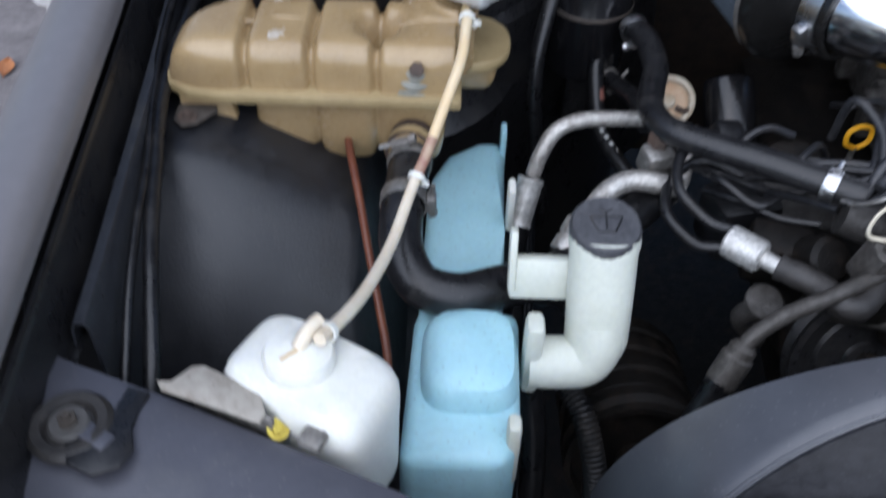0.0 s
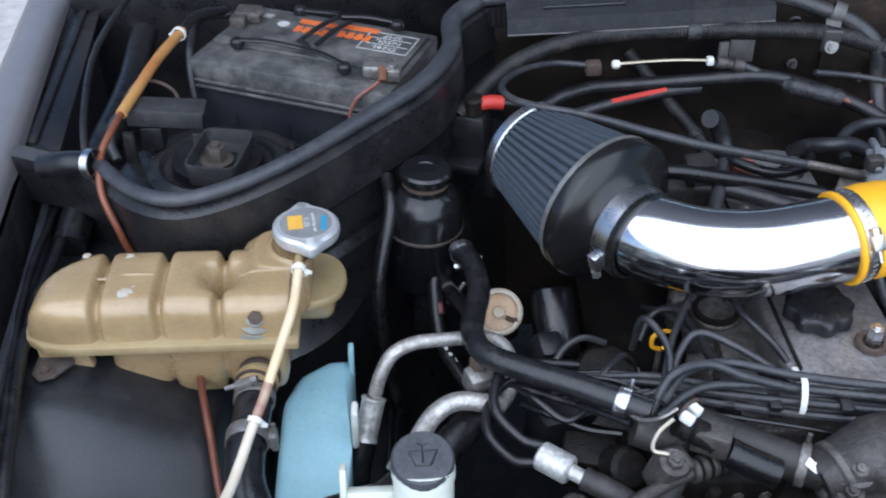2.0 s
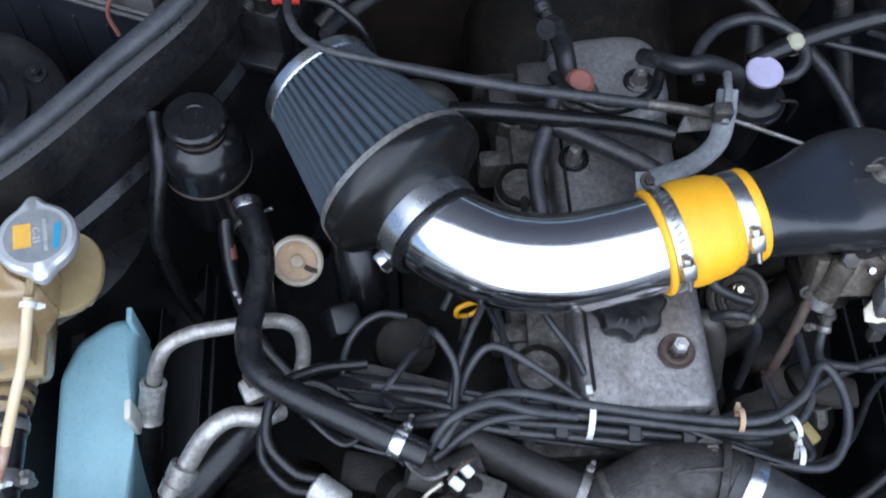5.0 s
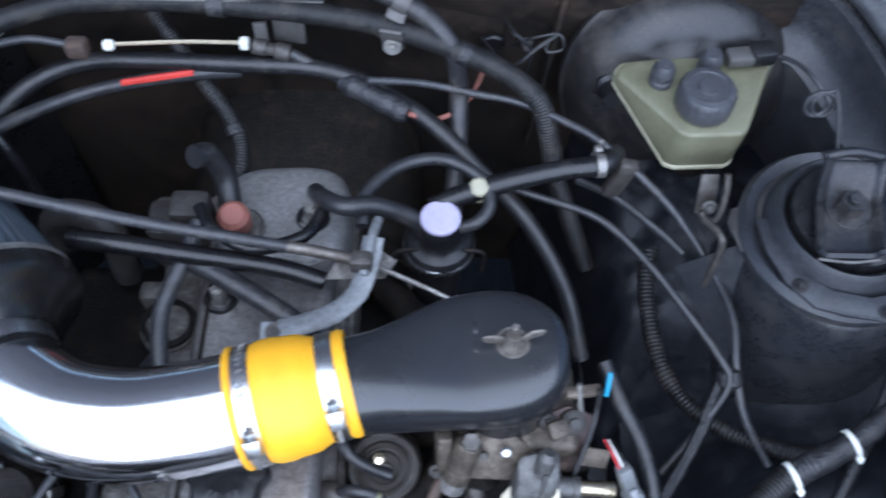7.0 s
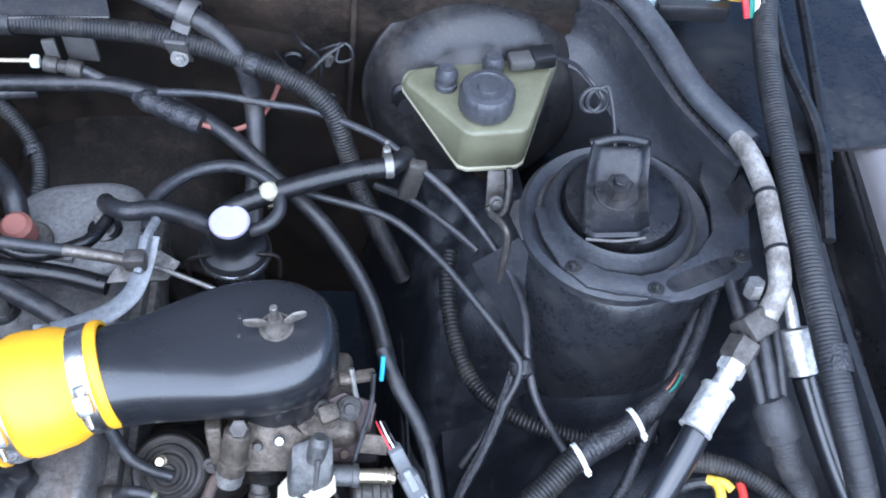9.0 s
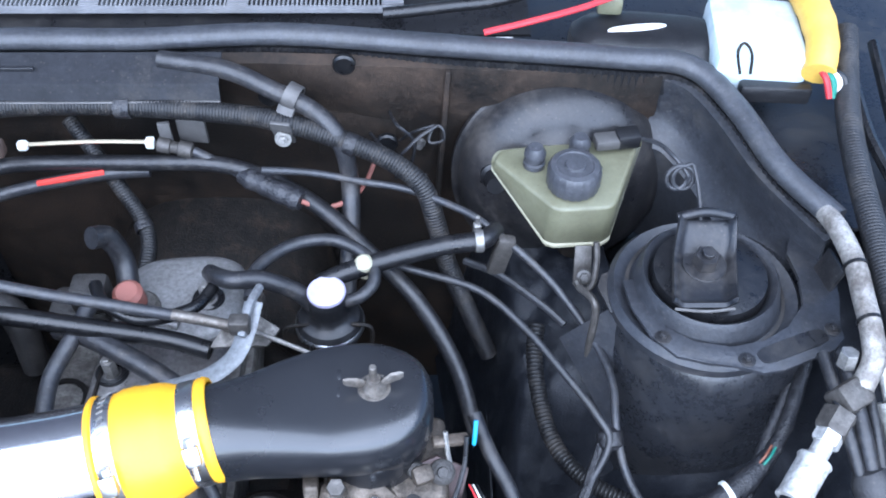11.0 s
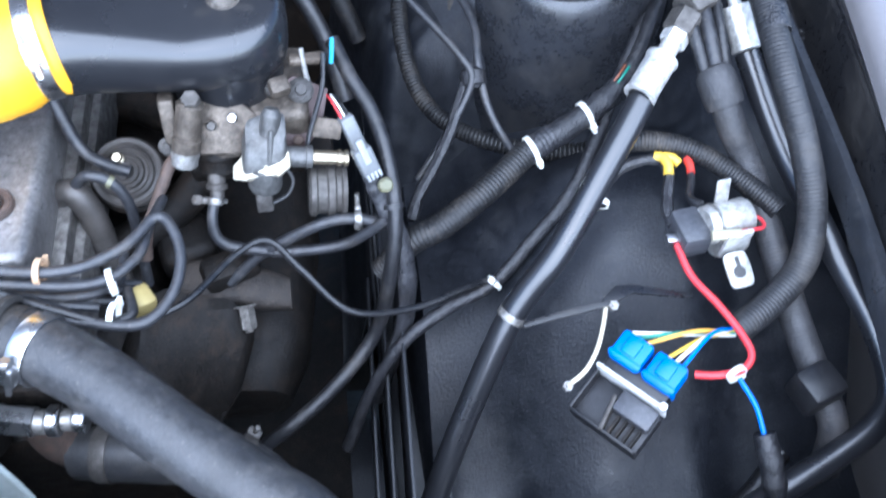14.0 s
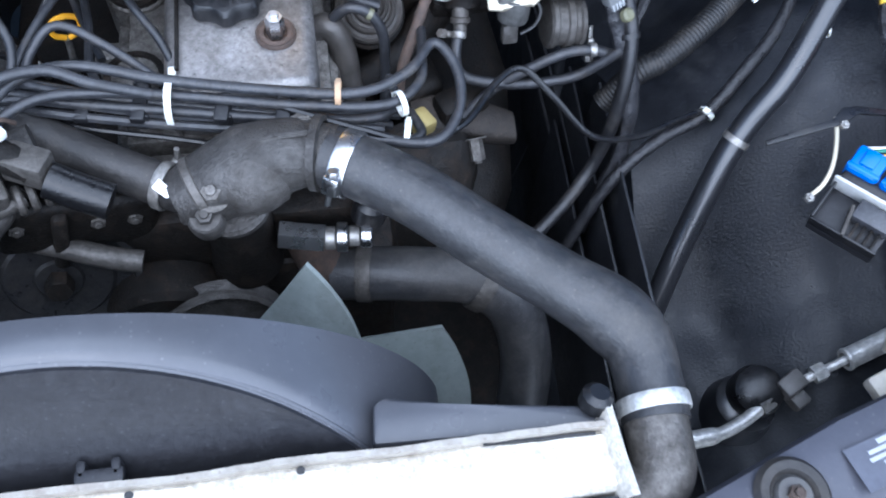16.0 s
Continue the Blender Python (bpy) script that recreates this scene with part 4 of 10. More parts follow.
def moulded(ob):
    """Fuse the overlapping lobes of a blow-moulded part into one soft skin."""
    md = ob.modifiers.new("skin", "REMESH")
    md.mode, md.voxel_size, md.use_smooth_shade = "VOXEL", 0.0016, True
    md = ob.modifiers.new("soften", "SMOOTH")
    md.factor, md.iterations = 0.5, 2


SENSORBOSS = mat("verdigris_boss", (0.27, 0.27, 0.23), (0.16, 0.16, 0.135), 0.4, 0.2, 70, 0.3, dirt=(0.2, 0.17, 0.12), dirt_amount=0.3)


# chalky white that paints the gloss highlights on the tank
GLINT = mat("chalky_glint", (0.5, 0.45, 0.38), (0.33, 0.26, 0.17), 0.6, 0.0, 120, 0.2)


def expansion_tank():
    ob = thing("expansion_tank", (-0.1, 0.76, 0.69), "tan plastic coolant expansion tank with four ribs", "coolant tank")
    # outline of the body along x with rounded left end and a slanted neck at the back
    def lobe(x0, x1, z0, z1, y0, y1, top):
        c, hx = (x0 + x1) / 2, (x1 - x0) / 2
        s = []
        for k in range(9):
            f = k / 8
            shrink = 1 - 0.15 * max(0, (f - 0.6) / 0.4) ** 2.2 if top else 1 - 0.14 * max(0, (f - 0.5) / 0.5) ** 2
            z = z0 + (z1 - z0) * f
            s.append(((c, (y0 + y1) / 2, z), (hx * shrink, 0, 0), (0, (y1 - y0) / 2 * shrink, 0)))
        s.append(((c, (y0 + y1) / 2, z1 + (0.006 if top else -0.006)), (hx * 0.72, 0, 0), (0, (y1 - y0) / 2 * 0.72, 0)))
        return loft(s, 44, 6.5)
    # ribbed upper half: squarish sections along x, a slanted rounded outer end, three grooves and a screw well
    rows = []
    for k in range(161):
        x = -0.242 + 0.240 * k / 160
        end = max(0.0, (-0.205 - x) / 0.037)
        full = (1 - min(1.0, end) ** 2.6) ** (1 / 2.6)
        y0 = 0.722 + 0.012 * min(1, end) ** 2 + 0.001 * math.sin(40 * x)
        y1 = 0.815 - 0.05 * min(1.0, max(0.0, (-0.185 - x) / 0.057)) ** 1.3
        groove = sum(0.0115 * math.exp(-((x - g) / 0.0038) ** 2) for g in (-0.176, -0.121, -0.067))
        half, high = (y1 - y0) / 2 - groove * 0.7, max(0.004, 0.0475 * full - groove)
        rows.append(((x, (y0 + y1) / 2, 0.786), (0, half, 0), (0, 0, high)))
    body = loft(rows, 64, 5.0)
    for v in body.verts:
        v.co.z -= 0.04 * math.exp(-(((v.co.x + 0.066) / 0.0135) ** 2 + ((v.co.y - 0.766) / 0.0135) ** 2)) * (v.co.z > 0.80)
        v.co.z = max(v.co.z, 0.784)
    # neck arm to the filler
    merged(body, loft([((-0.022, 0.79, 0.79), (0.036, 0, 0), (0, 0.046, 0.0)), ((-0.018, 0.797, 0.825), (0.034, 0, 0), (0, 0.04, 0.0)), ((-0.01, 0.80, 0.836), (0.028, 0, 0), (0, 0.03, 0.0))], 24, 3))
    lathe([(0.040, 0.786), (0.0395, 0.828), (0.036, 0.838), (0.026, 0.842), (0.026, 0.848), (0, 0.848)], pose(0.011, 0.807, 0), 36, body)
    moulded(part("upper_shell", body, TAN, ob))
    low = bmesh.new()
    for x0, x1, y0, y1 in ((-0.175, -0.118, 0.732, 0.812), (-0.122, -0.066, 0.73, 0.815), (-0.07, -0.008, 0.73, 0.82)):
        merged(low, lobe(x0, x1, 0.786, 0.712, y0, y1, False))
    merged(low, lobe(-0.165, -0.012, 0.786, 0.722, 0.738, 0.81, False))
    merged(low, lobe(-0.01, 0.036, 0.786, 0.755, 0.785, 0.84, False))
    moulded(part("lower_shell", low, TAN, ob))
    outline = [(0.004, 0.714), (-0.2, 0.714), (-0.226, 0.719), (-0.243, 0.731), (-0.249, 0.748), (-0.244, 0.768), (-0.226, 0.795), (-0.206, 0.817), (-0.19, 0.824), (0.004, 0.826)]
    rim = prism(outline, 0.0095, pose(0, 0, 0.782), 0.002)
    merged(rim, loft([((0.008, 0.808, 0.7822 + d), (0.0395 * k, 0, 0), (0, 0.041 * k, 0)) for d, k in ((0, 0.97), (0.002, 1), (0.008, 1), (0.0105, 0.97))], 30, 2.2))
    part("seam_flange", rim, FLANGE, ob, "pale yellow moulded seam flange")
    # sensor boss in the front shell, top dimple and moulded bead
    boss = part("level_sensor", lathe([(0.0255, -0.006), (0.025, 0.001), (0.021, 0.004), (0.0175, 0.0045), (0.016, 0.009), (0.0095, 0.0105), (0.0085, 0.015), (0, 0.015)], at((-0.035, 0.735, 0.806), (0.1, -0.8, 0.6)), 20), SENSORBOSS, ob, "corroded olive-grey level sensor boss")
    part("plug", hexnut(0.0065, 0.006, at((-0.0335, 0.7215, 0.8165), (0.1, -0.8, 0.6))), RUST, boss)
    part("bead", tube([(-0.2, 0.767, 0.8325), (-0.176, 0.768, 0.8285), (-0.15, 0.768, 0.8335), (-0.128, 0.768, 0.832)], 0.0016, 8), TAN, ob)
    part("bead", tube([(-0.05, 0.768, 0.8275), (-0.035, 0.768, 0.8335), (-0.012, 0.769, 0.8325)], 0.0016, 8), TAN, ob)
    # dark disc that paints the shade deep in the well
    part("well", disc(0.0085, 0.0012, pose(-0.066, 0.766, 0.796), 16), IRON, ob, "dark disc painting the shade in the moulded well")
    # small white patches: highlights of the glossy top, put in as colour
    for x, y, w in ((-0.15, 0.745, 0.0085), (-0.144, 0.751, 0.004), (-0.196, 0.80, 0.0036), (-0.156, 0.797, 0.004), (-0.04, 0.80, 0.0035)):
        part("scuff", lathe([(w, 0.0), (w * 0.8, 0.0006), (w * 0.4, 0.0009), (0, 0.001)], pose(x, y, 0.8325), 16, wobble=lambda a, z, x=x: 1 + 0.8 * noise.noise((2 * math.cos(a), 2 * math.sin(a), x * 40))), GLINT, ob, "pale patch painted as a glossy highlight")
    # foot at the outer end
    part("bracket", prism([(-0.013, -0.006), (-0.004, -0.013), (0.008, -0.008), (0.02, 0.012), (0.012, 0.026), (-0.016, 0.02)], 0.003, pose(-0.222, 0.708, 0.77, 0, 0, -6), 0.001), IRONPLATE, ob, "dull steel foot")
    part("foot_web", prism([(-0.028, 0.0), (0.026, 0.0), (0.012, 0.075), (-0.03, 0.08)], 0.012, pose(-0.205, 0.737, 0.712, 90, 0, 0), 0.002), TAN, ob)
    bolt((-0.224, 0.706, 0.773), (0, 0, 1), 0.005, ob, RUST)
    # cap with ears
    cap = part("radiator_cap", lathe([(0.027, 0.846), (0.031, 0.847), (0.0325, 0.852), (0.0315, 0.857), (0.0285, 0.8595), (0, 0.8598)], pose(0.0115, 0.806, 0), 72, wobble=lambda a, z: 1 + 0.2 * max(0.0, math.cos(2 * (a - 1.75))) ** 8 * 1.3), CAPSTEEL, ob, "pressed steel pressure cap")
    part("label", disc(0.0245, 0.0006, pose(0.0115, 0.806, 0.8597), 32), CAPFACE, cap, "dark printed label")
    part("print", box((0.014, 0.022, 0.0004), pose(0.0015, 0.806, 0.8606, 0, 0, 6), bm=None), AMBERPRINT, cap, "amber printed patch", smooth=False)
    bm = bmesh.new()
    for k, s in enumerate((0.009, 0.006, 0.008)):
        box((0.0045, s, 0.0004), pose(0.0285, 0.7975 + 0.0075 * k, 0.8606), bm=bm)
    part("print", bm, CYAN, cap, "blue printed mark", smooth=False)
    for word, x, s in (("RADIATOR CAP", 0.0215, 0.0042), ("C-21", 0.0145, 0.0075)):
        text(word, s, pose(x - 0.0025, 0.806, 0.8604, 0, 0, -82), PRINT, cap)
    # overflow spout
    part("spout", tube([(0.007, 0.784, 0.843), (0.005, 0.772, 0.841), (0.004, 0.762, 0.84)], 0.0042, 8), FLANGE, ob)
    # outlet below
    out = part("outlet", tube([(-0.035, 0.735, 0.735), (-0.038, 0.715, 0.745), (-0.04, 0.695, 0.745)], 0.017, 16), TAN, ob)
    for k in range(3):
        part("collar", lathe([(0.018, -0.002), (0.0205, -0.002), (0.0205, 0.002), (0.018, 0.002)], at((-0.0365 - 0.0015 * k, 0.722 - 0.008 * k, 0.743), (-0.1, -0.9, 0.1)), 18), FLANGE if k % 2 else RUST, out)


def overflow_tube():
    pts = [(0.004, 0.764, 0.84), (0.0, 0.72, 0.828), (-0.01, 0.688, 0.812), (-0.024, 0.655, 0.785), (-0.035, 0.63, 0.768), (-0.047, 0.575, 0.763), (-0.058, 0.52, 0.778), (-0.068, 0.482, 0.792), (-0.082, 0.446, 0.806)]
    line = spline(pts, 8)
    ob = thing("overflow_tube", line[0], "milky plastic overflow tube stained amber along its middle", "tube")
    n = len(line)
    cuts = [(0, int(n * 0.34), AMBER_TUBE), (int(n * 0.34), int(n * 0.46), OLDTUBE), (int(n * 0.46), n - 1, CLEARTUBE)]
    for a, b, m in cuts:
        part("tube_section", tube(line[a : b + 1], 0.0045, 12, smooth=False), m, ob)
    for i in (1, int(n * 0.47), n - 3):
        tie(line[i], line[min(i + 1, n - 1)] - line[i - 1], 0.0058, ob, turn=160)


AMBER_TUBE = mat("amber_stained_tube", (0.62, 0.46, 0.25), (0.7, 0.6, 0.42), 0.3, 0.0, 20, 0.02, trans=0.2)


def overflow_bottle():
    """White catch bottle on the front corner with a round screw cap."""
    c = V(-0.09, 0.437, 0)
    turn = Matrix.Rotation(radians(-28), 3, "Z")
    sx, sy = turn @ V(0.053, 0, 0), turn @ V(0, 0.034, 0)
    ob = thing("overflow_bottle", (-0.09, 0.437, 0.672), "white plastic overflow bottle with a flat screw cap", "bottle")
    sec = [(0.674, 0.86), (0.68, 0.93), (0.69, 0.96), (0.74, 0.98), (0.765, 1.0), (0.775, 0.99), (0.784, 0.93), (0.79, 0.8), (0.792, 0.5)]
    part("body", loft([((c.x, c.y, z), sx * k, sy * k) for z, k in sec], 40, 4.5), WHITE, ob)
    cp = c + turn @ V(-0.006, -0.001, 0)
    cap = part("cap", lathe([(0.0215, 0.79), (0.0225, 0.793), (0.0225, 0.798), (0.0205, 0.8015), (0.012, 0.8035), (0.0105, 0.8045), (0, 0.8045)], Matrix.Translation(cp), 36), WHITE, ob, "white screw cap with a brown stain")
    part("nozzle", tube([cp + V(0.0, 0, 0.803), cp + V(0.006, 0.008, 0.811), cp + V(0.012, 0.016, 0.812)], 0.0048, 10), CLEARTUBE, cap)
    part("stain", box((0.014, 0.003, 0.0003), Matrix.Translation(cp) @ pose(-0.004, -0.006, 0.8048, 0, 0, 40), bm=None), AMBER_TUBE, cap, "brown rust streak", smooth=False)
    bm = prism([(-0.182, 0.426), (-0.172, 0.424), (-0.163, 0.437), (-0.155, 0.438), (-0.118, 0.42), (-0.112, 0.404), (-0.115, 0.397), (-0.15, 0.41), (-0.178, 0.419)], 0.003, pose(0, 0, 0.782), 0.001)
    br = single("bottle_bracket", bm, BRACKETCREAM, "pale galvanised bracket holding the bottle to the front panel", "bracket")
    part("flange", box((0.06, 0.003, 0.05), pose(-0.135, 0.414, 0.757, 0, 0, -24), 0.001), ZINC, br)
    bolt((-0.106, 0.403, 0.77), (0.3, -0.5, 1), 0.0042, br, YELLOWZINC)
    part("clip", box((0.016, 0.014, 0.008), pose(-0.083, 0.391, 0.779, 0, 0, -24), 0.003), ZINC, br)


YELLOWZINC = mat("yellow_zinc", (0.5, 0.42, 0.08), (0.4, 0.3, 0.05), 0.3, 0.8, 60, 0.05)


BRACKETCREAM = mat("dirty_pale_metal", (0.4, 0.37, 0.32), (0.28, 0.255, 0.215), 0.6, 0.2, 70, 0.4, dirt=(0.16, 0.12, 0.09), dirt_amount=0.4)


def washer_tank():
    ob = thing("washer_tank", (0.01, 0.66, 0.52), "pale blue washer fluid tank with a white filler neck", "washer tank")
    bm = prism([(-0.028, 0.565), (0.044, 0.57), (0.048, 0.70), (0.05, 0.822), (0.022, 0.82), (-0.008, 0.80), (-0.024, 0.765)], 0.13, pose(0, 0, 0.52), 0.012, seg=3)
    for v in bm.verts:
        v.co.z += (v.co.z - 0.52) / 0.13 * 0.018 * smoothstep(0.6, 0.85, v.co.y)
    part("rear_chamber", bm, BLUE, ob)
    bm = prism([(-0.034, 0.43), (0.04, 0.43), (0.052, 0.452), (0.054, 0.572), (-0.028, 0.572)], 0.19, pose(0, 0, 0.505), 0.011, seg=3)
    part("front_chamber", bm, BLUE, ob)
    bm = loft([((0.015, 0.515, 0.69), (0.037, 0, 0), (0, 0.045, 0)), ((0.015, 0.515, 0.703), (0.036, 0, 0), (0, 0.044, 0)), ((0.016, 0.515, 0.714), (0.031, 0, 0), (0, 0.038, 0)), ((0.016, 0.515, 0.719), (0.02, 0, 0), (0, 0.026, 0))], 32, 3.5)
    part("dome", bm, BLUE, ob)
    # upright mounting tabs
    part("tab", box((0.006, 0.016, 0.085), pose(0.0475, 0.812, 0.647), 0.002), BLUE, ob)
    part("tab", box((0.007, 0.02, 0.05), pose(0.052, 0.712, 0.678), 0.003), WHITE, ob, "white clip tab")
    part("tab", box((0.014, 0.022, 0.075), pose(0.062, 0.528, 0.695), 0.005), CREAM, ob, "white flange")
    part("tab", box((0.010, 0.016, 0.07), pose(0.046, 0.452, 0.68), 0.004), CREAM, ob)
    # filler pipe: sideways elbow, upright neck and its strap
    part("elbow", tube([(0.06, 0.53, 0.683), (0.085, 0.53, 0.683), (0.103, 0.531, 0.686), (0.111, 0.536, 0.70), (0.111, 0.545, 0.715)], 0.0205, 20), CREAM, ob, "milky filler elbow")
    neck = part("neck", loft([((0.111, 0.532 + (z - 0.68) * 0.48, z), (0.0245 * k, 0, 0), (0, 0.02 * k, -0.008 * k)) for z, k in ((0.69, 0.85), (0.70, 0.98), (0.735, 1.02), (0.764, 1.03), (0.769, 1.08), (0.775, 1.08))], 26, 2.4), CREAM, ob, "milky white filler neck")
    bm = box((0.046, 0.012, 0.034), pose(0.066, 0.57, 0.735, -20, 0, 0), 0.003)
    box((0.006, 0.014, 0.05), pose(0.045, 0.574, 0.749, -20, 0, 0), 0.002, bm)
    part("strap", bm, CREAM, neck)
    cap = part("cap", lathe([(0.0245, 0.0), (0.0265, 0.002), (0.0265, 0.009), (0.0245, 0.012), (0.019, 0.0128), (0, 0.0128)], at((0.1105, 0.579, 0.774), (0, -0.18, 1)), 96, wobble=lambda a, z: 1 - 0.014 * (math.cos(24 * a) > 0.2) * (0.001 < z < 0.0095)), SHROUD, ob, "black push-on cap with a washer mark")
    m = at((0.1105, 0.579, 0.774), (0, -0.18, 1)) @ pose(0, 0, 0.0128)
    bm = bmesh.new()
    for a, b in (((-0.012, 0.006), (0.012, 0.006)), ((-0.012, 0.006), (-0.006, -0.008)), ((0.012, 0.006), (0.006, -0.008)), ((-0.006, -0.008), (0.006, -0.008)), ((0, -0.005), (0, 0.01)), ((0, 0.01), (0.005, 0.013)), ((0, 0.01), (-0.005, 0.013))):
        tube([m @ V(*a, 0), m @ V((a[0] + b[0]) / 2, (a[1] + b[1]) / 2, 0), m @ V(*b, 0)], 0.0008, 5, bm=bm, per=2)
    part("symbol", bm, DUSTY, cap, "raised washer symbol")


def left_hoses():
    hose = lambda name, pts, r, material, label, category="hose", n=14: single(name, tube(pts, r, n), material, label, category)
    # from the tank outlet round to the radiator
    pts = [(-0.038, 0.70, 0.744), (-0.04, 0.665, 0.742), (-0.042, 0.635, 0.74), (-0.04, 0.6, 0.732), (-0.025, 0.572, 0.722), (0.005, 0.568, 0.715), (0.04, 0.585, 0.708), (0.075, 0.6, 0.70), (0.105, 0.6, 0.68), (0.13, 0.57, 0.64)]
    ob = hose("coolant_hose", pts, 0.0175, RUBBER, "thick black coolant hose curling from the tank outlet", n=18)
    clamp((-0.041, 0.645, 0.741), (0, -1, 0), 0.0185, ob, 90, 0.014, material=ZINC)
    clamp((-0.0385, 0.69, 0.744), (0, -1, 0), 0.0182, ob, 200, 0.009, material=ZINC)
    # brown pipe down the bulkhead, amber at its top
    ob = thing("brown_tube", (-0.15, 1.145, 0.9), "amber and brown plastic tube with white tape at its end", "tube")
    top = spline([(-0.148, 1.15, 0.902), (-0.165, 1.08, 0.9), (-0.179, 1.014, 0.893), (-0.192, 0.95, 0.885), (-0.2, 0.915, 0.872), (-0.196, 0.88, 0.852), (-0.184, 0.865, 0.82), (-0.17, 0.86, 0.78), (-0.14, 0.855, 0.748), (-0.108, 0.788, 0.735), (-0.091, 0.715, 0.728), (-0.079, 0.667, 0.715), (-0.069, 0.625, 0.7), (-0.058, 0.585, 0.675), (-0.049, 0.547, 0.65), (-0.043, 0.49, 0.60)], 8)
    part("tube_section", tube(top[:22], 0.006, 12, smooth=False), AMBER, ob)
    part("tube_section", tube(top[21:], 0.0037, 12, smooth=False), COPPER, ob)
    tie(top[1], top[2] - top[0], 0.0075, ob, turn=100)
    part("tube_end", tube([(-0.148, 1.15, 0.902), (-0.135, 1.2, 0.9), (-0.11, 1.26, 0.88)], 0.006, 10), RUBBER, ob, "black rubber joiner")
    # tube from the wing with its chrome end
    ob = hose("drain_hose", [(-0.262, 0.925, 0.855), (-0.235, 0.912, 0.866), (-0.212, 0.905, 0.87)], 0.013, RUBBER, "short black rubber hose stub with a bright ring")
    part("ring", lathe([(0.0135, -0.004), (0.0155, -0.004), (0.0155, 0.004), (0.0135, 0.004)], at((-0.207, 0.904, 0.87), (0.9, -0.3, 0.1)), 20), STEEL, ob, "bright end ring")
    # wiring along the wing
    for k, (dx, dz, r) in enumerate(((0.0, 0.0, 0.0038), (0.012, -0.003, 0.0062))):
        pts = [(x + dx + (0.002 + 0.003 * k) * math.sin(13 * y + 2 * k), y, z + dz + 0.003 * math.sin(17 * y + k)) for x, y, z in [(-0.218, 0.40, 0.68), (-0.222, 0.47, 0.735), (-0.228, 0.52, 0.762), (-0.236, 0.58, 0.777), (-0.243, 0.64, 0.78), (-0.254, 0.711, 0.782), (-0.262, 0.78, 0.783), (-0.268, 0.86, 0.785), (-0.272, 0.96, 0.786)]]
        ob = single("wing_cable", tube(pts, r, 10, shape=lumpy(0.1, k)), RUBBER, "black taped cable along the inner wing", "cable")
    # small things round the left strut
    bm = box((0.085, 0.026, 0.005), pose(-0.147, 1.0, 0.882, 8, 4, 0), 0.001)
    box((0.08, 0.003, 0.02), pose(-0.147, 0.987, 0.873, 0, 4, 0), 0.001, bm)
    tube([(-0.185, 1.0, 0.88), (-0.2, 0.985, 0.872), (-0.203, 0.965, 0.858), (-0.195, 0.95, 0.845)], 0.0055, 10, bm=bm)
    ob = single("relay_bracket", bm, PLATE, "bent black steel bracket behind the strut", "bracket")
    part("relay", box((0.024, 0.022, 0.03), pose(-0.165, 1.0, 0.846), 0.003), PLASTIC, ob, "black relay")
    part("leg", box((0.012, 0.01, 0.17), pose(-0.19, 0.99, 0.77), 0.002), BLACK, ob)
    part("leg", box((0.012, 0.01, 0.17), pose(-0.115, 0.99, 0.77), 0.002), BLACK, ob)
    single("wing_hose", tube([(-0.23, 1.3, 0.83), (-0.225, 1.15, 0.82), (-0.24, 1.02, 0.80), (-0.25, 0.9, 0.77)], 0.018, 14), RUBBER, "thick black hose along the wing", "hose")
    single("wing_stay", tube([(-0.225, 1.32, 0.90), (-0.25, 1.15, 0.885), (-0.235, 1.0, 0.875), (-0.222, 0.93, 0.85)], 0.004, 8), BLACK, "thin black stay rod by the fender", "rod")
    single("thin_wire", tube([(-0.2, 1.045, 0.87), (-0.185, 1.05, 0.885), (-0.165, 1.05, 0.886), (-0.145, 1.04, 0.88), (-0.135, 1.02, 0.872)], 0.0022, 6), RUST, "thin brown wire looped behind the strut", "wire")


def steering_reservoir():
    ob = thing("steering_reservoir", (0.128, 0.92, 0.69), "round black fluid reservoir with a stepped cap", "reservoir")
    c = pose(0.125, 0.915, 0)
    part("body", lathe([(0.0, 0.69), (0.037, 0.692), (0.0415, 0.70), (0.0425, 0.765), (0.0437, 0.768), (0.0437, 0.772), (0.042, 0.775), (0.042, 0.797), (0.0385, 0.81), (0.031, 0.817), (0.026, 0.82), (0.026, 0.826), (0, 0.826)], c, 44), GLOSSBLACK, ob)
    part("seam", lathe([(0.0434, 0.7665), (0.0444, 0.7675), (0.0444, 0.7705), (0.0434, 0.7715)], c, 44), IRONPLATE, ob, "dusty welded seam")
    cap = part("cap", lathe([(0.024, 0.826), (0.0265, 0.827), (0.0265, 0.834), (0.024, 0.835)], c, 32), RUST, ob, "rust-brown cap edge")
    part("cap_top", lathe([(0.0, 0.833), (0.028, 0.833), (0.0295, 0.836), (0.0295, 0.843), (0.027, 0.846), (0.012, 0.847), (0.011, 0.8455), (0, 0.8455)], c, 36), GLOSSBLACK, cap, "black cap top")
    part("mount", box((0.03, 0.03, 0.12), pose(0.128, 0.95, 0.64), 0.004), BLACK, ob)
    single("chassis_hose", tube([(0.082, 0.94, 0.82), (0.085, 0.9, 0.80), (0.07, 0.86, 0.73), (0.075, 0.84, 0.64), (0.09, 0.83, 0.55)], 0.008, 10), RUBBER, "black hose down beside the reservoir", "hose")


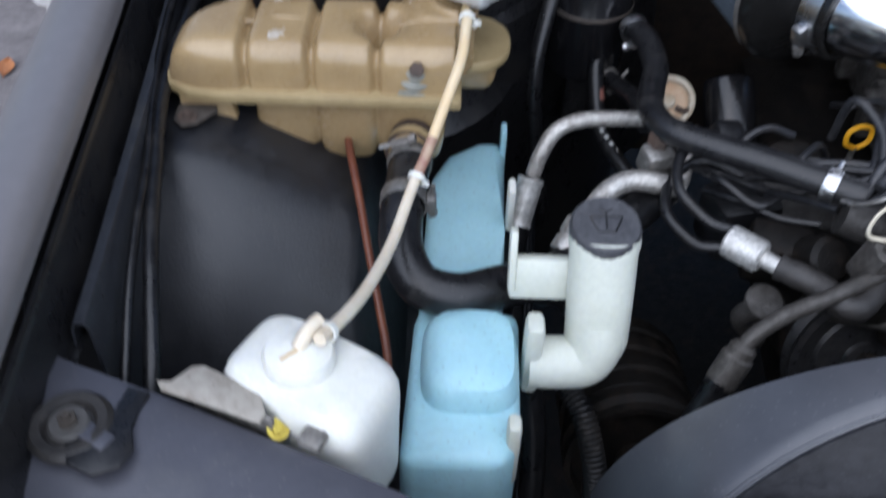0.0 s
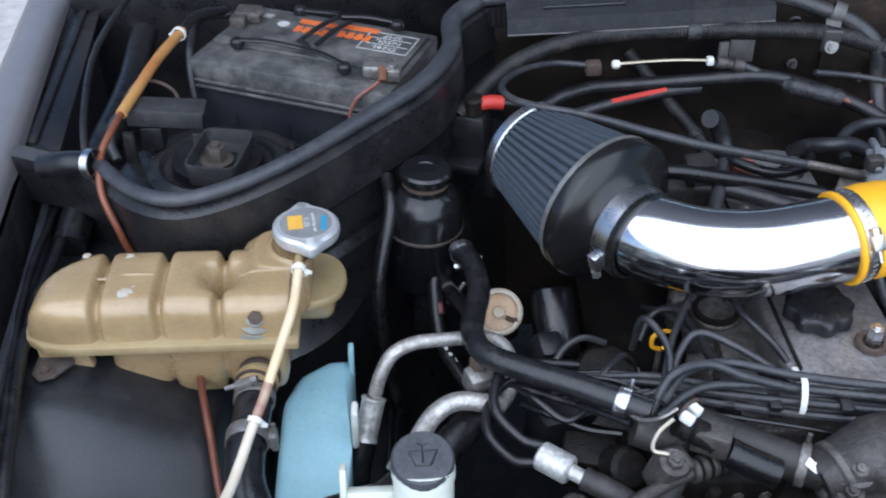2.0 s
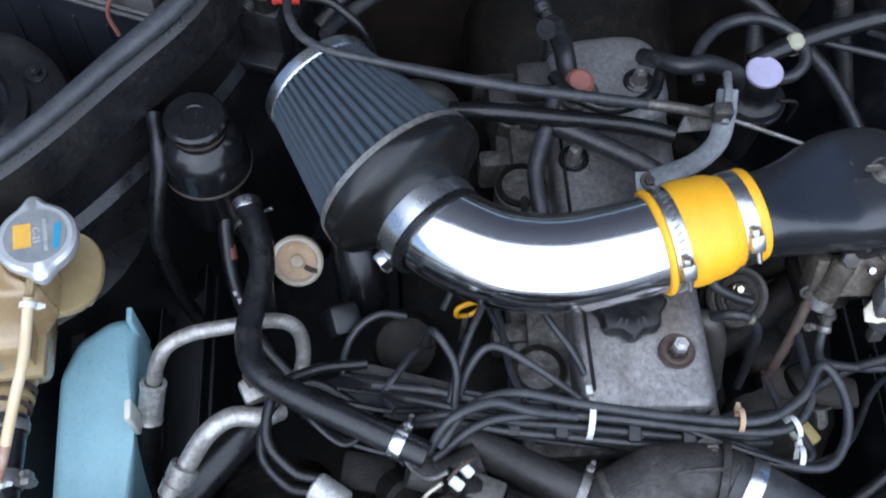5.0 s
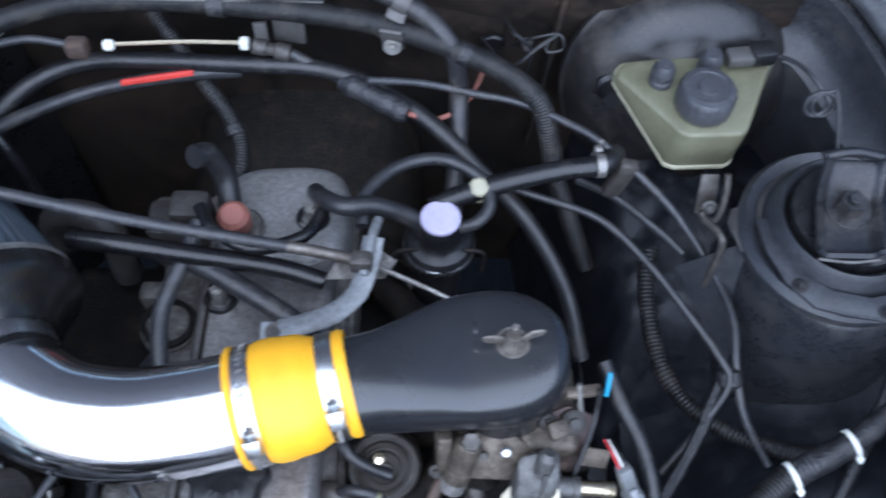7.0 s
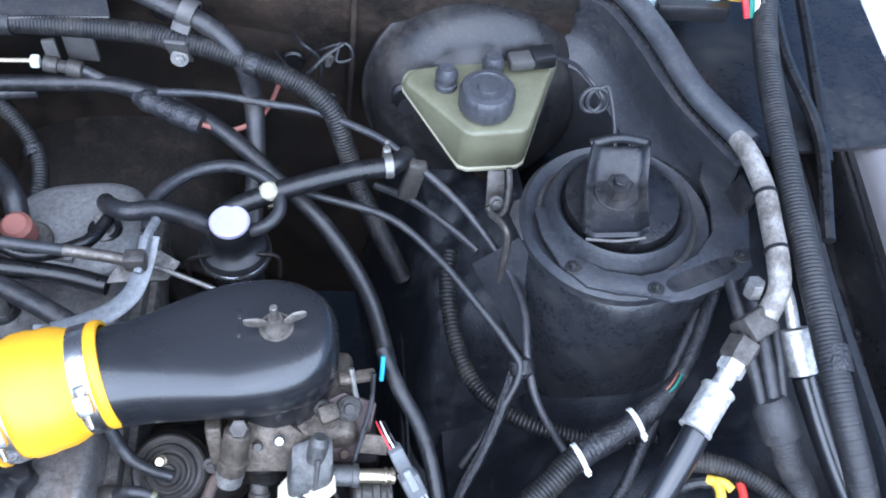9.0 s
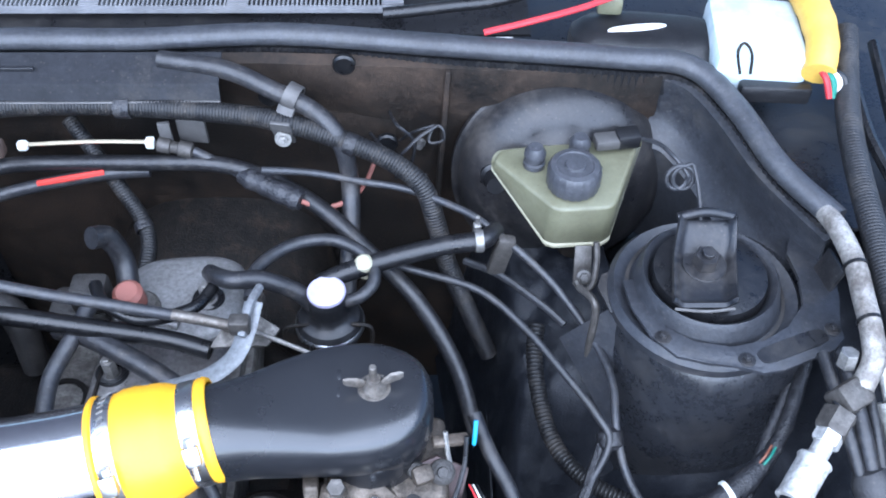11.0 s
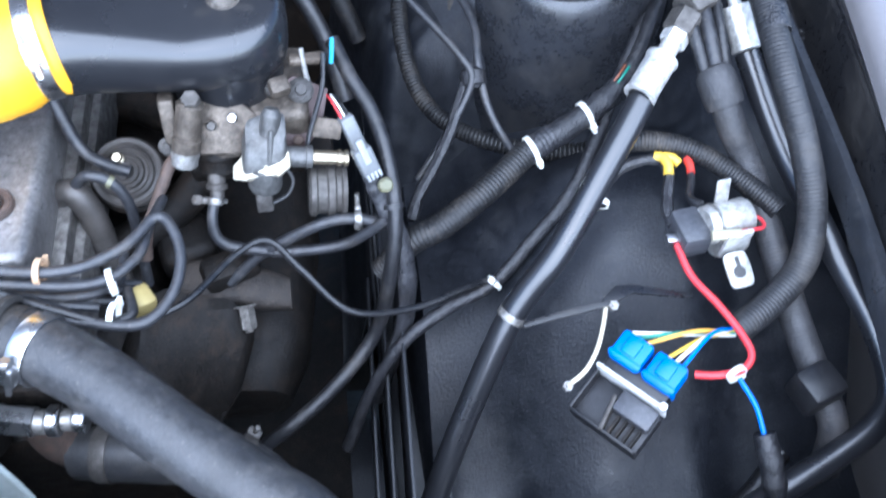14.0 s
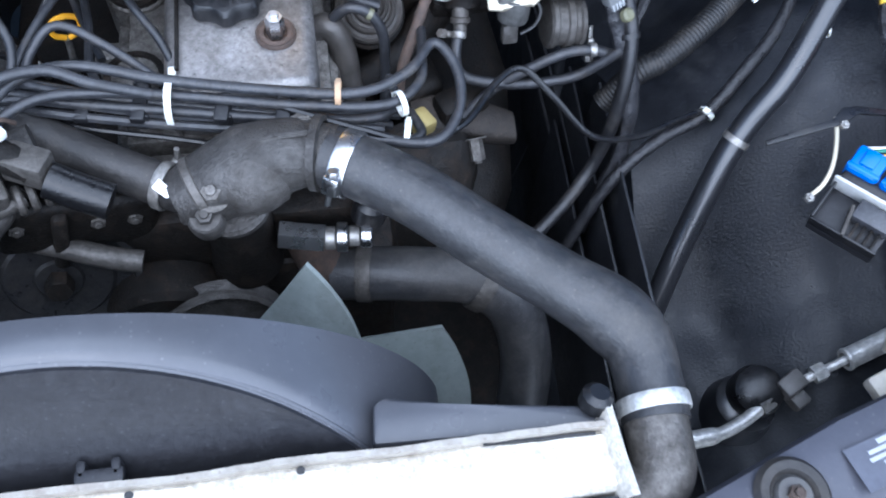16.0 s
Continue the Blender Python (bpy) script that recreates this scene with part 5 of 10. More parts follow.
def solenoid():
    ob = thing("starter_relay", (0.19, 1.06, 0.76), "black relay block with a red terminal cover on the bulkhead", "relay")
    bm = box((0.055, 0.035, 0.075), pose(0.18, 1.06, 0.80, 0, 0, -20), 0.006)
    box((0.05, 0.045, 0.012), pose(0.175, 1.045, 0.775, 0, 0, -20), 0.003, bm)
    part("body", bm, PLASTIC, ob)
    part("mount", box((0.07, 0.05, 0.09), pose(0.185, 1.09, 0.75, 0, 0, -20), 0.004), BLACK, ob)
    part("terminal_cover", tube([(0.193, 1.052, 0.848), (0.208, 1.05, 0.852), (0.224, 1.05, 0.85)], 0.0085, 12), RED, ob, "red rubber boot")
    part("terminal", disc(0.012, 0.024, pose(0.19, 1.052, 0.835), 14, 0.003), IRON, ob)
    single("relay_cable", tube([(0.22, 1.05, 0.851), (0.255, 1.042, 0.846), (0.285, 1.02, 0.82), (0.29, 1.02, 0.74)], 0.0045, 10), RUBBER, "black cable from the red boot", "cable")


build_in(BATTERY_FRAME, battery)
build_in(STRUT_FRAME, strut_mount_left)
build_in(TANK_FRAME, expansion_tank)
build_in(TUBE_FRAME, overflow_tube)
build_in(BOTTLE_FRAME, overflow_bottle)
build_in(WASHER_FRAME, washer_tank)
build_in(HOSE_FRAME, left_hoses)
build_in(RESERVOIR_FRAME, steering_reservoir)
solenoid()


# ---------------------------------------------------------------- intake
FILTERBASE = mat("glossy_black_rubber", (0.0075, 0.0072, 0.007), (0.0105, 0.01, 0.0095), 0.2, 0.0, 14, 0.04, spec=0.45, rough2=0.3)


def cone_filter():
    small, big = V(0.242, 0.946, 0.8562), V(0.314, 0.842, 0.848)
    axis = big - small
    length = axis.length
    m = at(small, axis)
    ob = thing("air_filter", (0.31, 0.85, 0.77), "grey-blue pleated cone air filter with a black rubber base", "air filter")
    n = 47
    bm = bmesh.new()
    rings = []
    for z, r in ((0.004, 0.0515), (0.01, 0.0535), (length * 0.5, 0.064), (length - 0.006, 0.0755), (length, 0.0755)):
        rings.append([bm.verts.new(m @ V(math.cos(a) * q, math.sin(a) * q, z)) for a, q in [(2 * math.pi * (k + (0.0, 0.28, 0.5, 0.78)[j]) / n, r - (0.0, 0.0006, 0.005, 0.0006)[j]) for k in range(n) for j in range(4)]])
    for a, b in zip(rings, rings[1:]):
        for k in range(4 * n):
            bm.faces.new((a[k], a[(k + 1) % (4 * n)], b[(k + 1) % (4 * n)], b[k]))
    part("pleats", bm, CLOTH, ob, "blue-grey pleated cloth", smooth=False)
    part("end_cap", lathe([(0, -0.006), (0.046, -0.006), (0.0505, -0.003), (0.053, 0.0), (0.053, 0.008), (0.0505, 0.009), (0.05, 0.006)], m, 48), RUBBER, ob, "black rubber end cap")
    part("end_ring", lathe([(0.0515, -0.002), (0.0538, -0.001), (0.0545, 0.003), (0.0545, 0.009), (0.053, 0.0105), (0.0515, 0.009)], m, 48), STEEL, ob, "bright end ring")
    part("base", lathe([(0.075, length - 0.006), (0.078, length - 0.003), (0.0785, length + 0.008), (0.075, length + 0.014), (0.062, length + 0.02), (0.052, length + 0.028), (0.0485, length + 0.033), (0.047, length + 0.036), (0.042, length + 0.036)], m, 48), FILTERBASE, ob, "glossy black rubber base")
    part("base_ring", lathe([(0.0755, length - 0.009), (0.0775, length - 0.009), (0.0778, length - 0.0035), (0.0755, length - 0.003)], m, 48), ZINC, ob, "thin silver mesh edge")
    # neck that follows the bend of the pipe, under a wide clamp
    neck, turned = V(0.335, 0.8035, 0.8485), V(0.6, -0.8, 0.01)
    part("neck", lathe([(0.046, -0.03), (0.0455, -0.012), (0.0448, -0.01), (0.0448, 0.01), (0.0462, 0.011), (0.0462, 0.016), (0.0445, 0.0175), (0.041, 0.0175)], at(neck, turned), 48), FILTERBASE, ob)
    band = part("band", lathe([(0.045, -0.01), (0.0468, -0.0095), (0.0472, 0.0), (0.0468, 0.0095), (0.045, 0.01)], at(neck, turned), 56), STEEL, ob, "wide bright steel band")
    drive = at(neck, turned) @ Matrix.Rotation(radians(284), 4, "Z")
    part("screw_housing", box((0.009, 0.02, 0.012), drive @ pose(0.0505, 0, 0), 0.002), STEEL, band)
    part("screw", hexnut(0.0048, 0.01, drive @ pose(0.052, 0.01, 0, -90, 0, 0)), ZINC, band)


PIPE = [(0.320, 0.828, 0.848), (0.335, 0.804, 0.849), (0.358, 0.783, 0.851), (0.396, 0.763, 0.852), (0.442, 0.756, 0.853), (0.485, 0.761, 0.854), (0.523, 0.770, 0.854), (0.545, 0.775, 0.856)]


def intake_pipe():
    line = spline(PIPE, 10)
    d = line[-1] - line[-2]
    ob = single("intake_pipe", tube(line, 0.0415, 44, smooth=False), CHROME, "polished aluminium intake pipe bent towards the plenum", "pipe")
    d.normalize()
    ob = thing("intake_coupler", (0.56, 0.78, 0.8), "bright yellow silicone coupler with two steel clamps", "coupler")
    p0 = line[-1] - d * 0.026
    m = at(p0, d)
    prof = [(0.0417, 0.0), (0.044, 0.0), (0.0455, 0.0015), (0.0455, 0.004), (0.0434, 0.006), (0.0434, 0.0185), (0.0440, 0.0205), (0.0454, 0.025), (0.0455, 0.034), (0.0446, 0.0385), (0.0438, 0.05), (0.0425, 0.0555), (0.0402, 0.0605), (0.0388, 0.065), (0.0388, 0.0775), (0.0398, 0.079), (0.0403, 0.083), (0.0388, 0.086), (0.036, 0.086)]
    part("sleeve", lathe(prof, m, 56), YELLOW, ob)
    clamp(m @ V(0, 0, 0.0122), d, 0.0438, ob, 240, 0.0125)
    clamp(m @ V(0, 0, 0.0712), d, 0.0391, ob, 235, 0.0125)


WINGNUT = mat("brown_grey_nut", (0.2, 0.185, 0.165), (0.12, 0.105, 0.09), 0.42, 0.7, 80, 0.3, dirt=(0.07, 0.05, 0.035), dirt_amount=0.45)


def plenum():
    ob = thing("air_plenum", (0.70, 0.81, 0.80), "satin black plastic air horn with a wing nut on top", "air horn")
    sec = [(0.586, 0.782, 0.860, 0.0355, 0.0355), (0.612, 0.788, 0.859, 0.037, 0.036), (0.632, 0.795, 0.856, 0.0405, 0.0372), (0.652, 0.803, 0.852, 0.046, 0.0385), (0.675, 0.811, 0.847, 0.051, 0.0395), (0.70, 0.816, 0.843, 0.0535, 0.04), (0.722, 0.818, 0.841, 0.0525, 0.0395), (0.742, 0.818, 0.84, 0.046, 0.0375), (0.756, 0.818, 0.84, 0.035, 0.031), (0.764, 0.818, 0.84, 0.02, 0.02), (0.766, 0.818, 0.84, 0.006, 0.006)]
    fine = spline([(a, b, c) for a, b, c, *_ in sec], 4)
    size = spline([(d, e, 0) for *_, d, e in sec], 4)
    body = loft([(p, (0, s.x, 0), (0, 0, s.y)) for p, s in zip(fine, size)], 64, 2.3)
    # soft flat facet along the top
    for v in body.verts:
        limit = 0.8705 + 0.30 * max(0.0, 0.69 - v.co.x)
        over = v.co.z - (limit - 0.009)
        if over > 0:
            v.co.z = limit - 0.009 + 0.009 * (1 - math.exp(-over / 0.009))
    part("body", body, PLENUM, ob)
    part("foot", lathe([(0.045, 0.79), (0.045, 0.83), (0.04, 0.835), (0, 0.835)], pose(0.715, 0.811, 0), 32), PLENUM, ob)
    c = V(0.72, 0.818, 0.8690)
    nut = part("wing_nut", lathe([(0.0105, 0), (0.0095, 0.004), (0.006, 0.009), (0.0055, 0.012), (0, 0.012)], Matrix.Translation(c), 18), WINGNUT, ob, "dull steel wing nut")
    for s in (-1, 1):
        part("wing", loft([(c + V(s * 0.006, 0, 0.006), (0, 0.0018, 0), (0, 0, 0.004)), (c + V(s * 0.013, 0.002 * s, 0.010), (0, 0.0018, 0), (0, 0, 0.006)), (c + V(s * 0.02, 0.003 * s, 0.012), (0, 0.0016, 0), (0, 0, 0.0052)), (c + V(s * 0.023, 0.003 * s, 0.013), (0, 0.001, 0), (0, 0, 0.003))], 12, 2), WINGNUT, nut)
    part("stud", disc(0.003, 0.028, Matrix.Translation(c), 10, 0.0008), WINGNUT, nut)
    part("washer", disc(0.013, 0.0012, Matrix.Translation(c + V(0, 0, -0.0006)), 20), WINGNUT, nut)
    for x0, y0 in ((-0.034, -0.004), (-0.034, 0.012)):
        part("moulded_box", box((0.016, 0.01, 0.0016), Matrix.Translation(c + V(x0, y0, 0.0002)), 0.0006), PLENUM, ob)
    bm = bmesh.new()
    for a, b in (((-0.02, -0.022), (-0.024, 0.014)), ((-0.02, -0.022), (0.0, -0.022)), ((0.0, -0.022), (0.0, -0.008)), ((-0.018, -0.016), (-0.002, -0.016))):
        tube([c + V(*a, -0.0006), c + V(*b, -0.0006)], 0.0006, 4, bm=bm, per=2)
    part("moulded_mark", bm, PLENUM, ob)


# ---------------------------------------------------------------- engine
REARALLOY = mat("pale_worn_alloy", (0.27, 0.265, 0.26), (0.19, 0.183, 0.176), 0.36, 0.35, 24, 0.1, dirt=(0.1, 0.085, 0.07), dirt_amount=0.3)


def engine():
    ob = thing("engine", (0.52, 0.8, 0.2), "oily grey engine with a worn cast rocker cover", "engine")
    bm = box((0.26, 0.50, 0.36), pose(0.50, 0.82, 0.46), 0.02)
    part("block", bm, IRON, ob, "oily iron block")
    part("side_cover", box((0.12, 0.40, 0.12), pose(0.36, 0.80, 0.60), 0.015), IRON, ob)
    part("exhaust_shield", loft([((0.69, 0.64, 0.53), (0.05, 0, 0), (0, 0, 0.03)), ((0.69, 0.68, 0.545), (0.07, 0, 0), (0, 0, 0.05)), ((0.70, 0.80, 0.56), (0.075, 0, 0), (0, 0, 0.05)), ((0.70, 0.95, 0.57), (0.06, 0, 0), (0, 0, 0.045))], 20, 2.5), IRON, ob)
    bm = box((0.185, 0.42, 0.06), pose(0.50, 0.835, 0.69), 0.008)
    head = part("cylinder_head", bm, ALU, ob, "grimy cast cylinder head")
    for k in range(4):
        part("boss", disc(0.026, 0.05, pose(0.428, 0.70 + 0.095 * k, 0.695), 20, 0.004), ALU, head)
        part("web", box((0.05, 0.02, 0.05), pose(0.415, 0.745 + 0.095 * k, 0.7), 0.005), ALU, head)
    for k in range(4):
        part("plug_well", lathe([(0.021, 0.722), (0.024, 0.735), (0.024, 0.747), (0.019, 0.748), (0.018, 0.73), (0, 0.729)], pose(0.428, 0.70 + 0.095 * k, 0.0), 22), IRON, ob)
    bm = prism([(-0.063, -0.005), (-0.056, -0.012), (0.045, -0.012), (0.054, -0.004), (0.056, 0.34), (0.046, 0.372), (0.02, 0.382), (-0.03, 0.38), (-0.055, 0.36), (-0.061, 0.33)], 0.066, pose(0.519, 0.655, 0.722), 0.011, seg=4)
    for v in bm.verts:
        if v.co.z > 0.74:
            v.co.z -= 0.085 * max(0.0, v.co.y - 0.74)
    part("rocker_cover", bm, COVER, ob, "worn grey cast rocker cover")
    bm = prism([(-0.098, -0.016), (0.064, -0.016), (0.066, 0.36), (0.04, 0.388), (-0.06, 0.386), (-0.096, 0.35)], 0.022, pose(0.519, 0.655, 0.716), 0.002)
    part("cover_flange", bm, ALU, ob)
    # smooth pale casting over the rear of the cover
    rear = [((0.522, 0.992, z), (0.0635 * k, 0.004 * k, 0.0), (0.0, 0.062 * k, -0.005 * k)) for z, k in ((0.70, 1.0), (0.752, 1.0), (0.762, 0.97), (0.769, 0.9), (0.773, 0.78), (0.775, 0.55))]
    part("rear_casting", loft(rear, 40, 3.2), REARALLOY, ob, "smooth pale grey rear casting")
    part("casting_rib", tube([(0.478, 0.945, 0.771), (0.50, 0.955, 0.777), (0.53, 0.95, 0.777)], 0.005, 10), REARALLOY, ob)
    part("cover_seam", box((0.003, 0.33, 0.004), pose(0.468, 0.83, 0.779, -4.3, 0, 0), 0.001), IRON, ob)
    # filler cap with lobes
    part("oil_cap", lathe([(0.028, 0.784), (0.031, 0.787), (0.031, 0.797), (0.028, 0.801), (0.018, 0.8025), (0.015, 0.801), (0.0, 0.801)], pose(0.506, 0.74, 0), 72, wobble=lambda a, z: 1 + 0.07 * math.cos(8 * a)), PLASTIC, ob, "black lobed oil filler cap")
    for p, r in (((0.543, 0.697, 0.788), 0.0085), ((0.552, 0.984, 0.775), 0.0085), ((0.478, 0.9, 0.774), 0.008)):
        b = bolt(p, (0, 0, 1), r * 0.85, ob, STEEL if p[1] < 0.8 else ZINC, washer=False, h=0.019)
        part("washer", lathe([(r * 1.1, 0.0015), (r * 1.5, 0.001), (r * 1.75, 0.0025), (r * 1.85, 0.001), (r * 1.85, -0.002), (0, -0.002)], Matrix.Translation(V(p)), 28), RUST if r > 0.008 and p[1] < 0.8 else RUBBER, b, "dirt-stained washer")
    # timing cover and front of the head
    bm = box((0.2, 0.06, 0.22), pose(0.5, 0.61, 0.6), 0.015)
    disc(0.055, 0.04, at((0.43, 0.585, 0.6), (0, -1, 0)), 28, 0.006, bm)
    part("timing_cover", bm, IRON, ob)
    # exhaust side cover and bracket lumps at the right front
    lump = loft([((0.648, 0.612, 0.585), (0.04, 0.008, 0.0), (0.0, 0.012, 0.028)), ((0.652, 0.628, 0.607), (0.052, 0.01, 0.0), (0.0, 0.014, 0.034)), ((0.658, 0.655, 0.622), (0.055, 0.012, 0.0), (0.0, 0.012, 0.034)), ((0.665, 0.69, 0.63), (0.05, 0.01, 0.0), (0.0, 0.01, 0.028))], 36, 3.0)
    for v in lump.verts:
        v.co += V(0.6, -0.5, 1) * (0.006 * noise.noise(v.co * 38) + 0.003 * noise.noise(v.co * 110))
    part("side_bracket", lump, IRON, ob)
    bar = loft([((0.655, 0.706, 0.652), (0, 0.013, 0.004), (0, -0.004, 0.011)), ((0.675, 0.703, 0.655), (0, 0.017, 0.006), (0, -0.005, 0.013)), ((0.70, 0.698, 0.652), (0, 0.016, 0.006), (0, -0.004, 0.013)), ((0.725, 0.694, 0.648), (0, 0.018, 0.005), (0, -0.005, 0.015)), ((0.75, 0.692, 0.64), (0, 0.014, 0.004), (0, -0.004, 0.012))], 24, 3.5)
    part("flange_plate", bar, GRIME, ob, "dusty brown cast bracket")
    bolt((0.71, 0.679, 0.648), (0.1, -0.75, -0.5), 0.0075, ob, ALU, h=0.02)
    bm = box((0.05, 0.05, 0.04), pose(0.66, 0.74, 0.655, 0, 0, 15), 0.012, seg=3)
    box((0.05, 0.03, 0.05), pose(0.70, 0.705, 0.655, 0, 0, 20), 0.008, bm)
    part("manifold_lump", bm, IRON, ob)
    for k in range(4):
        part("intake_runner", tube([(0.56, 0.72 + 0.09 * k, 0.66), (0.60, 0.735 + 0.085 * k, 0.665), (0.65, 0.76 + 0.055 * k, 0.68), (0.69, 0.785 + 0.03 * k, 0.71)], 0.017, 14), IRON, ob, "oily cast intake runner")
    part("lifting_eye", prism([(-0.03, 0), (0.02, 0.004), (0.03, 0.02), (0.012, 0.03), (-0.02, 0.02)], 0.006, at((0.60, 0.905, 0.80), (0.1, -0.5, 1)), 0.001), ALU, ob)


def thermostat():
    ob = thing("thermostat_housing", (0.53, 0.6, 0.70), "grimy cast thermostat housing with bolted flange", "thermostat housing")
    bm = tube([(0.462, 0.575, 0.752), (0.49, 0.583, 0.76), (0.52, 0.593, 0.768), (0.555, 0.594, 0.775), (0.58, 0.587, 0.778)], 0.029, 20, shape=lambda s, i: 0.8 + 0.25 * math.sin(math.pi * min(1, s * 1.15)) - 0.02 * s)
    part("housing", bm, IRONGREY, ob)
    bm = disc(0.03, 0.012, at((0.50, 0.58, 0.738), (-0.15, -0.25, 1)), 28, 0.003)
    box((0.085, 0.024, 0.012), pose(0.50, 0.58, 0.742, 10, 8, 15), 0.005, bm)
    part("flange", bm, IRONGREY, ob)
    for p in ((0.488, 0.566, 0.772), (0.558, 0.61, 0.782)):
        bolt(p, (0, -0.25, 1), 0.008, ob, ALU, h=0.009)
    part("bolt_ear", lathe([(0, -0.03), (0.012, -0.028), (0.0125, 0.0), (0.011, 0.003), (0, 0.003)], at((0.558, 0.61, 0.778), (0, -0.25, 1)), 18), IRONGREY, ob)
    part("collar", lathe([(0.0245, -0.004), (0.0285, -0.003), (0.0285, 0.003), (0.0245, 0.004)], at((0.566, 0.5915, 0.7765), (0.9, -0.25, 0.1)), 28), IRONGREY, ob)
    part("cast_line", tube([(0.47, 0.572, 0.779), (0.50, 0.582, 0.791), (0.53, 0.592, 0.7985), (0.56, 0.592, 0.803)], 0.0022, 6), IRONGREY, ob)
    for p in ((0.481, 0.557, 0.754),):
        part("ear", lathe([(0.0, -0.012), (0.0135, -0.012), (0.014, 0.004), (0.012, 0.007), (0, 0.007)], at(p, (0, -0.3, 1)), 18), IRONGREY, ob)
        bolt(V(p) + V(0, -0.002, 0.007), (0, -0.3, 1), 0.0068, ob, IRONGREY2)
    part("dome", lathe([(0.034, 0.0), (0.034, 0.012), (0.031, 0.02), (0.0235, 0.028), (0.012, 0.0325), (0, 0.0335)], at((0.516, 0.589, 0.762), (0.0, -0.2, 1)), 32), IRONGREY, ob)
    part("side_flange", lathe([(0.0, 0), (0.026, 0.0), (0.0272, 0.0015), (0.0272, 0.007), (0.024, 0.009), (0.0, 0.009)], at((0.474, 0.578, 0.757), (0.92, 0.3, 0.25)), 30), IRONGREY2, ob, "worn flange disc")
    part("stem", lathe([(0.028, 0), (0.026, 0.06), (0.03, 0.09)], at((0.50, 0.58, 0.735), (0, 0, -1)), 20), IRON, ob)
    sensor = part("temperature_sender", tube([(0.53, 0.566, 0.705), (0.565, 0.56, 0.703)], 0.012, 6, per=2), STEEL, ob, "bright hexagonal sender")
    for k, r in enumerate((0.0095, 0.012, 0.0085, 0.0105)):
        part("ring", disc(r, 0.009, at((0.565 + 0.0095 * k, 0.56, 0.703), (1, -0.1, 0)), 14, 0.001), STEEL if k % 2 else ZINC, sensor)
    part("boot", disc(0.014, 0.024, at((0.60, 0.572, 0.705), (0.2, 0.2, 1)), 16, 0.004), RUBBER, ob)


IRONGREY = mat("sooty_cast_alloy", (0.075, 0.07, 0.065), (0.032, 0.029, 0.026), 0.42, 0.25, 80, 0.8, dirt=(0.02, 0.016, 0.012), dirt_amount=0.5, vary=0.25)


RADHOSE = mat("weathered_hose", (0.036, 0.036, 0.038), (0.023, 0.023, 0.024), 0.32, 0.0, 30, 0.25, dirt=(0.085, 0.078, 0.07), dirt_amount=0.4)


def coolant_pipes():
    pts = [(0.572, 0.588, 0.777), (0.60, 0.572, 0.777), (0.635, 0.548, 0.775), (0.68, 0.51, 0.77), (0.725, 0.475, 0.764), (0.757, 0.45, 0.759), (0.774, 0.425, 0.756), (0.7765, 0.395, 0.753), (0.7755, 0.368, 0.751)]
    ob = single("radiator_hose", tube(pts, 0.0238, 22, shape=lambda s, i: 1 + 0.15 * math.exp(-((s - 0.66) / 0.1) ** 2)), RADHOSE, "fat dusty black top radiator hose", "hose")
    clamp((0.586, 0.58, 0.777), V(0.028, -0.016, 0), 0.0248, ob, 250, 0.013)
    clamp((0.776, 0.379, 0.752), (0, -1, -0.05), 0.0248, ob, 60, 0.011, material=PALEALU)
    pts = [(0.575, 0.572, 0.615), (0.60, 0.565, 0.622), (0.64, 0.558, 0.626), (0.69, 0.55, 0.622), (0.725, 0.53, 0.6), (0.738, 0.5, 0.56), (0.735, 0.46, 0.50)]
    ob = single("radiator_hose", tube(pts, 0.024, 20), RADHOSE, "black bottom hose low beside the fan", "hose")
    clamp((0.598, 0.566, 0.622), (1, -0.2, 0.1), 0.025, ob, 100, 0.013, material=IRONGREY2)
    clamp((0.7, 0.546, 0.617), (1, -0.5, -0.4), 0.025, ob, 100, 0.013, material=IRONGREY2)
    single("pump_elbow", tube([(0.575, 0.575, 0.615), (0.56, 0.58, 0.63), (0.55, 0.59, 0.66)], 0.02, 16), RUST, "rusty iron water pump elbow", "pipe")
    pts = [(0.345, 0.64, 0.772), (0.37, 0.628, 0.768), (0.41, 0.607, 0.763), (0.45, 0.588, 0.757), (0.468, 0.58, 0.755)]
    ob = single("bypass_hose", tube(pts, 0.0165, 16), TAUPE, "short dusty hose into the thermostat housing", "hose")
    cl = clamp((0.452, 0.587, 0.7565), (0.04, -0.02, 0), 0.0175, ob, 80, 0.008, material=ZINC)
    part("torn_tab", prism([(0, -0.004), (0.012, -0.0035), (0.016, 0.001), (0.01, 0.004), (0, 0.004)], 0.0008, at((0.449, 0.577, 0.777), (0.2, -0.5, 0.8), (0.6, 0.5, 0.3))), STEEL, cl)


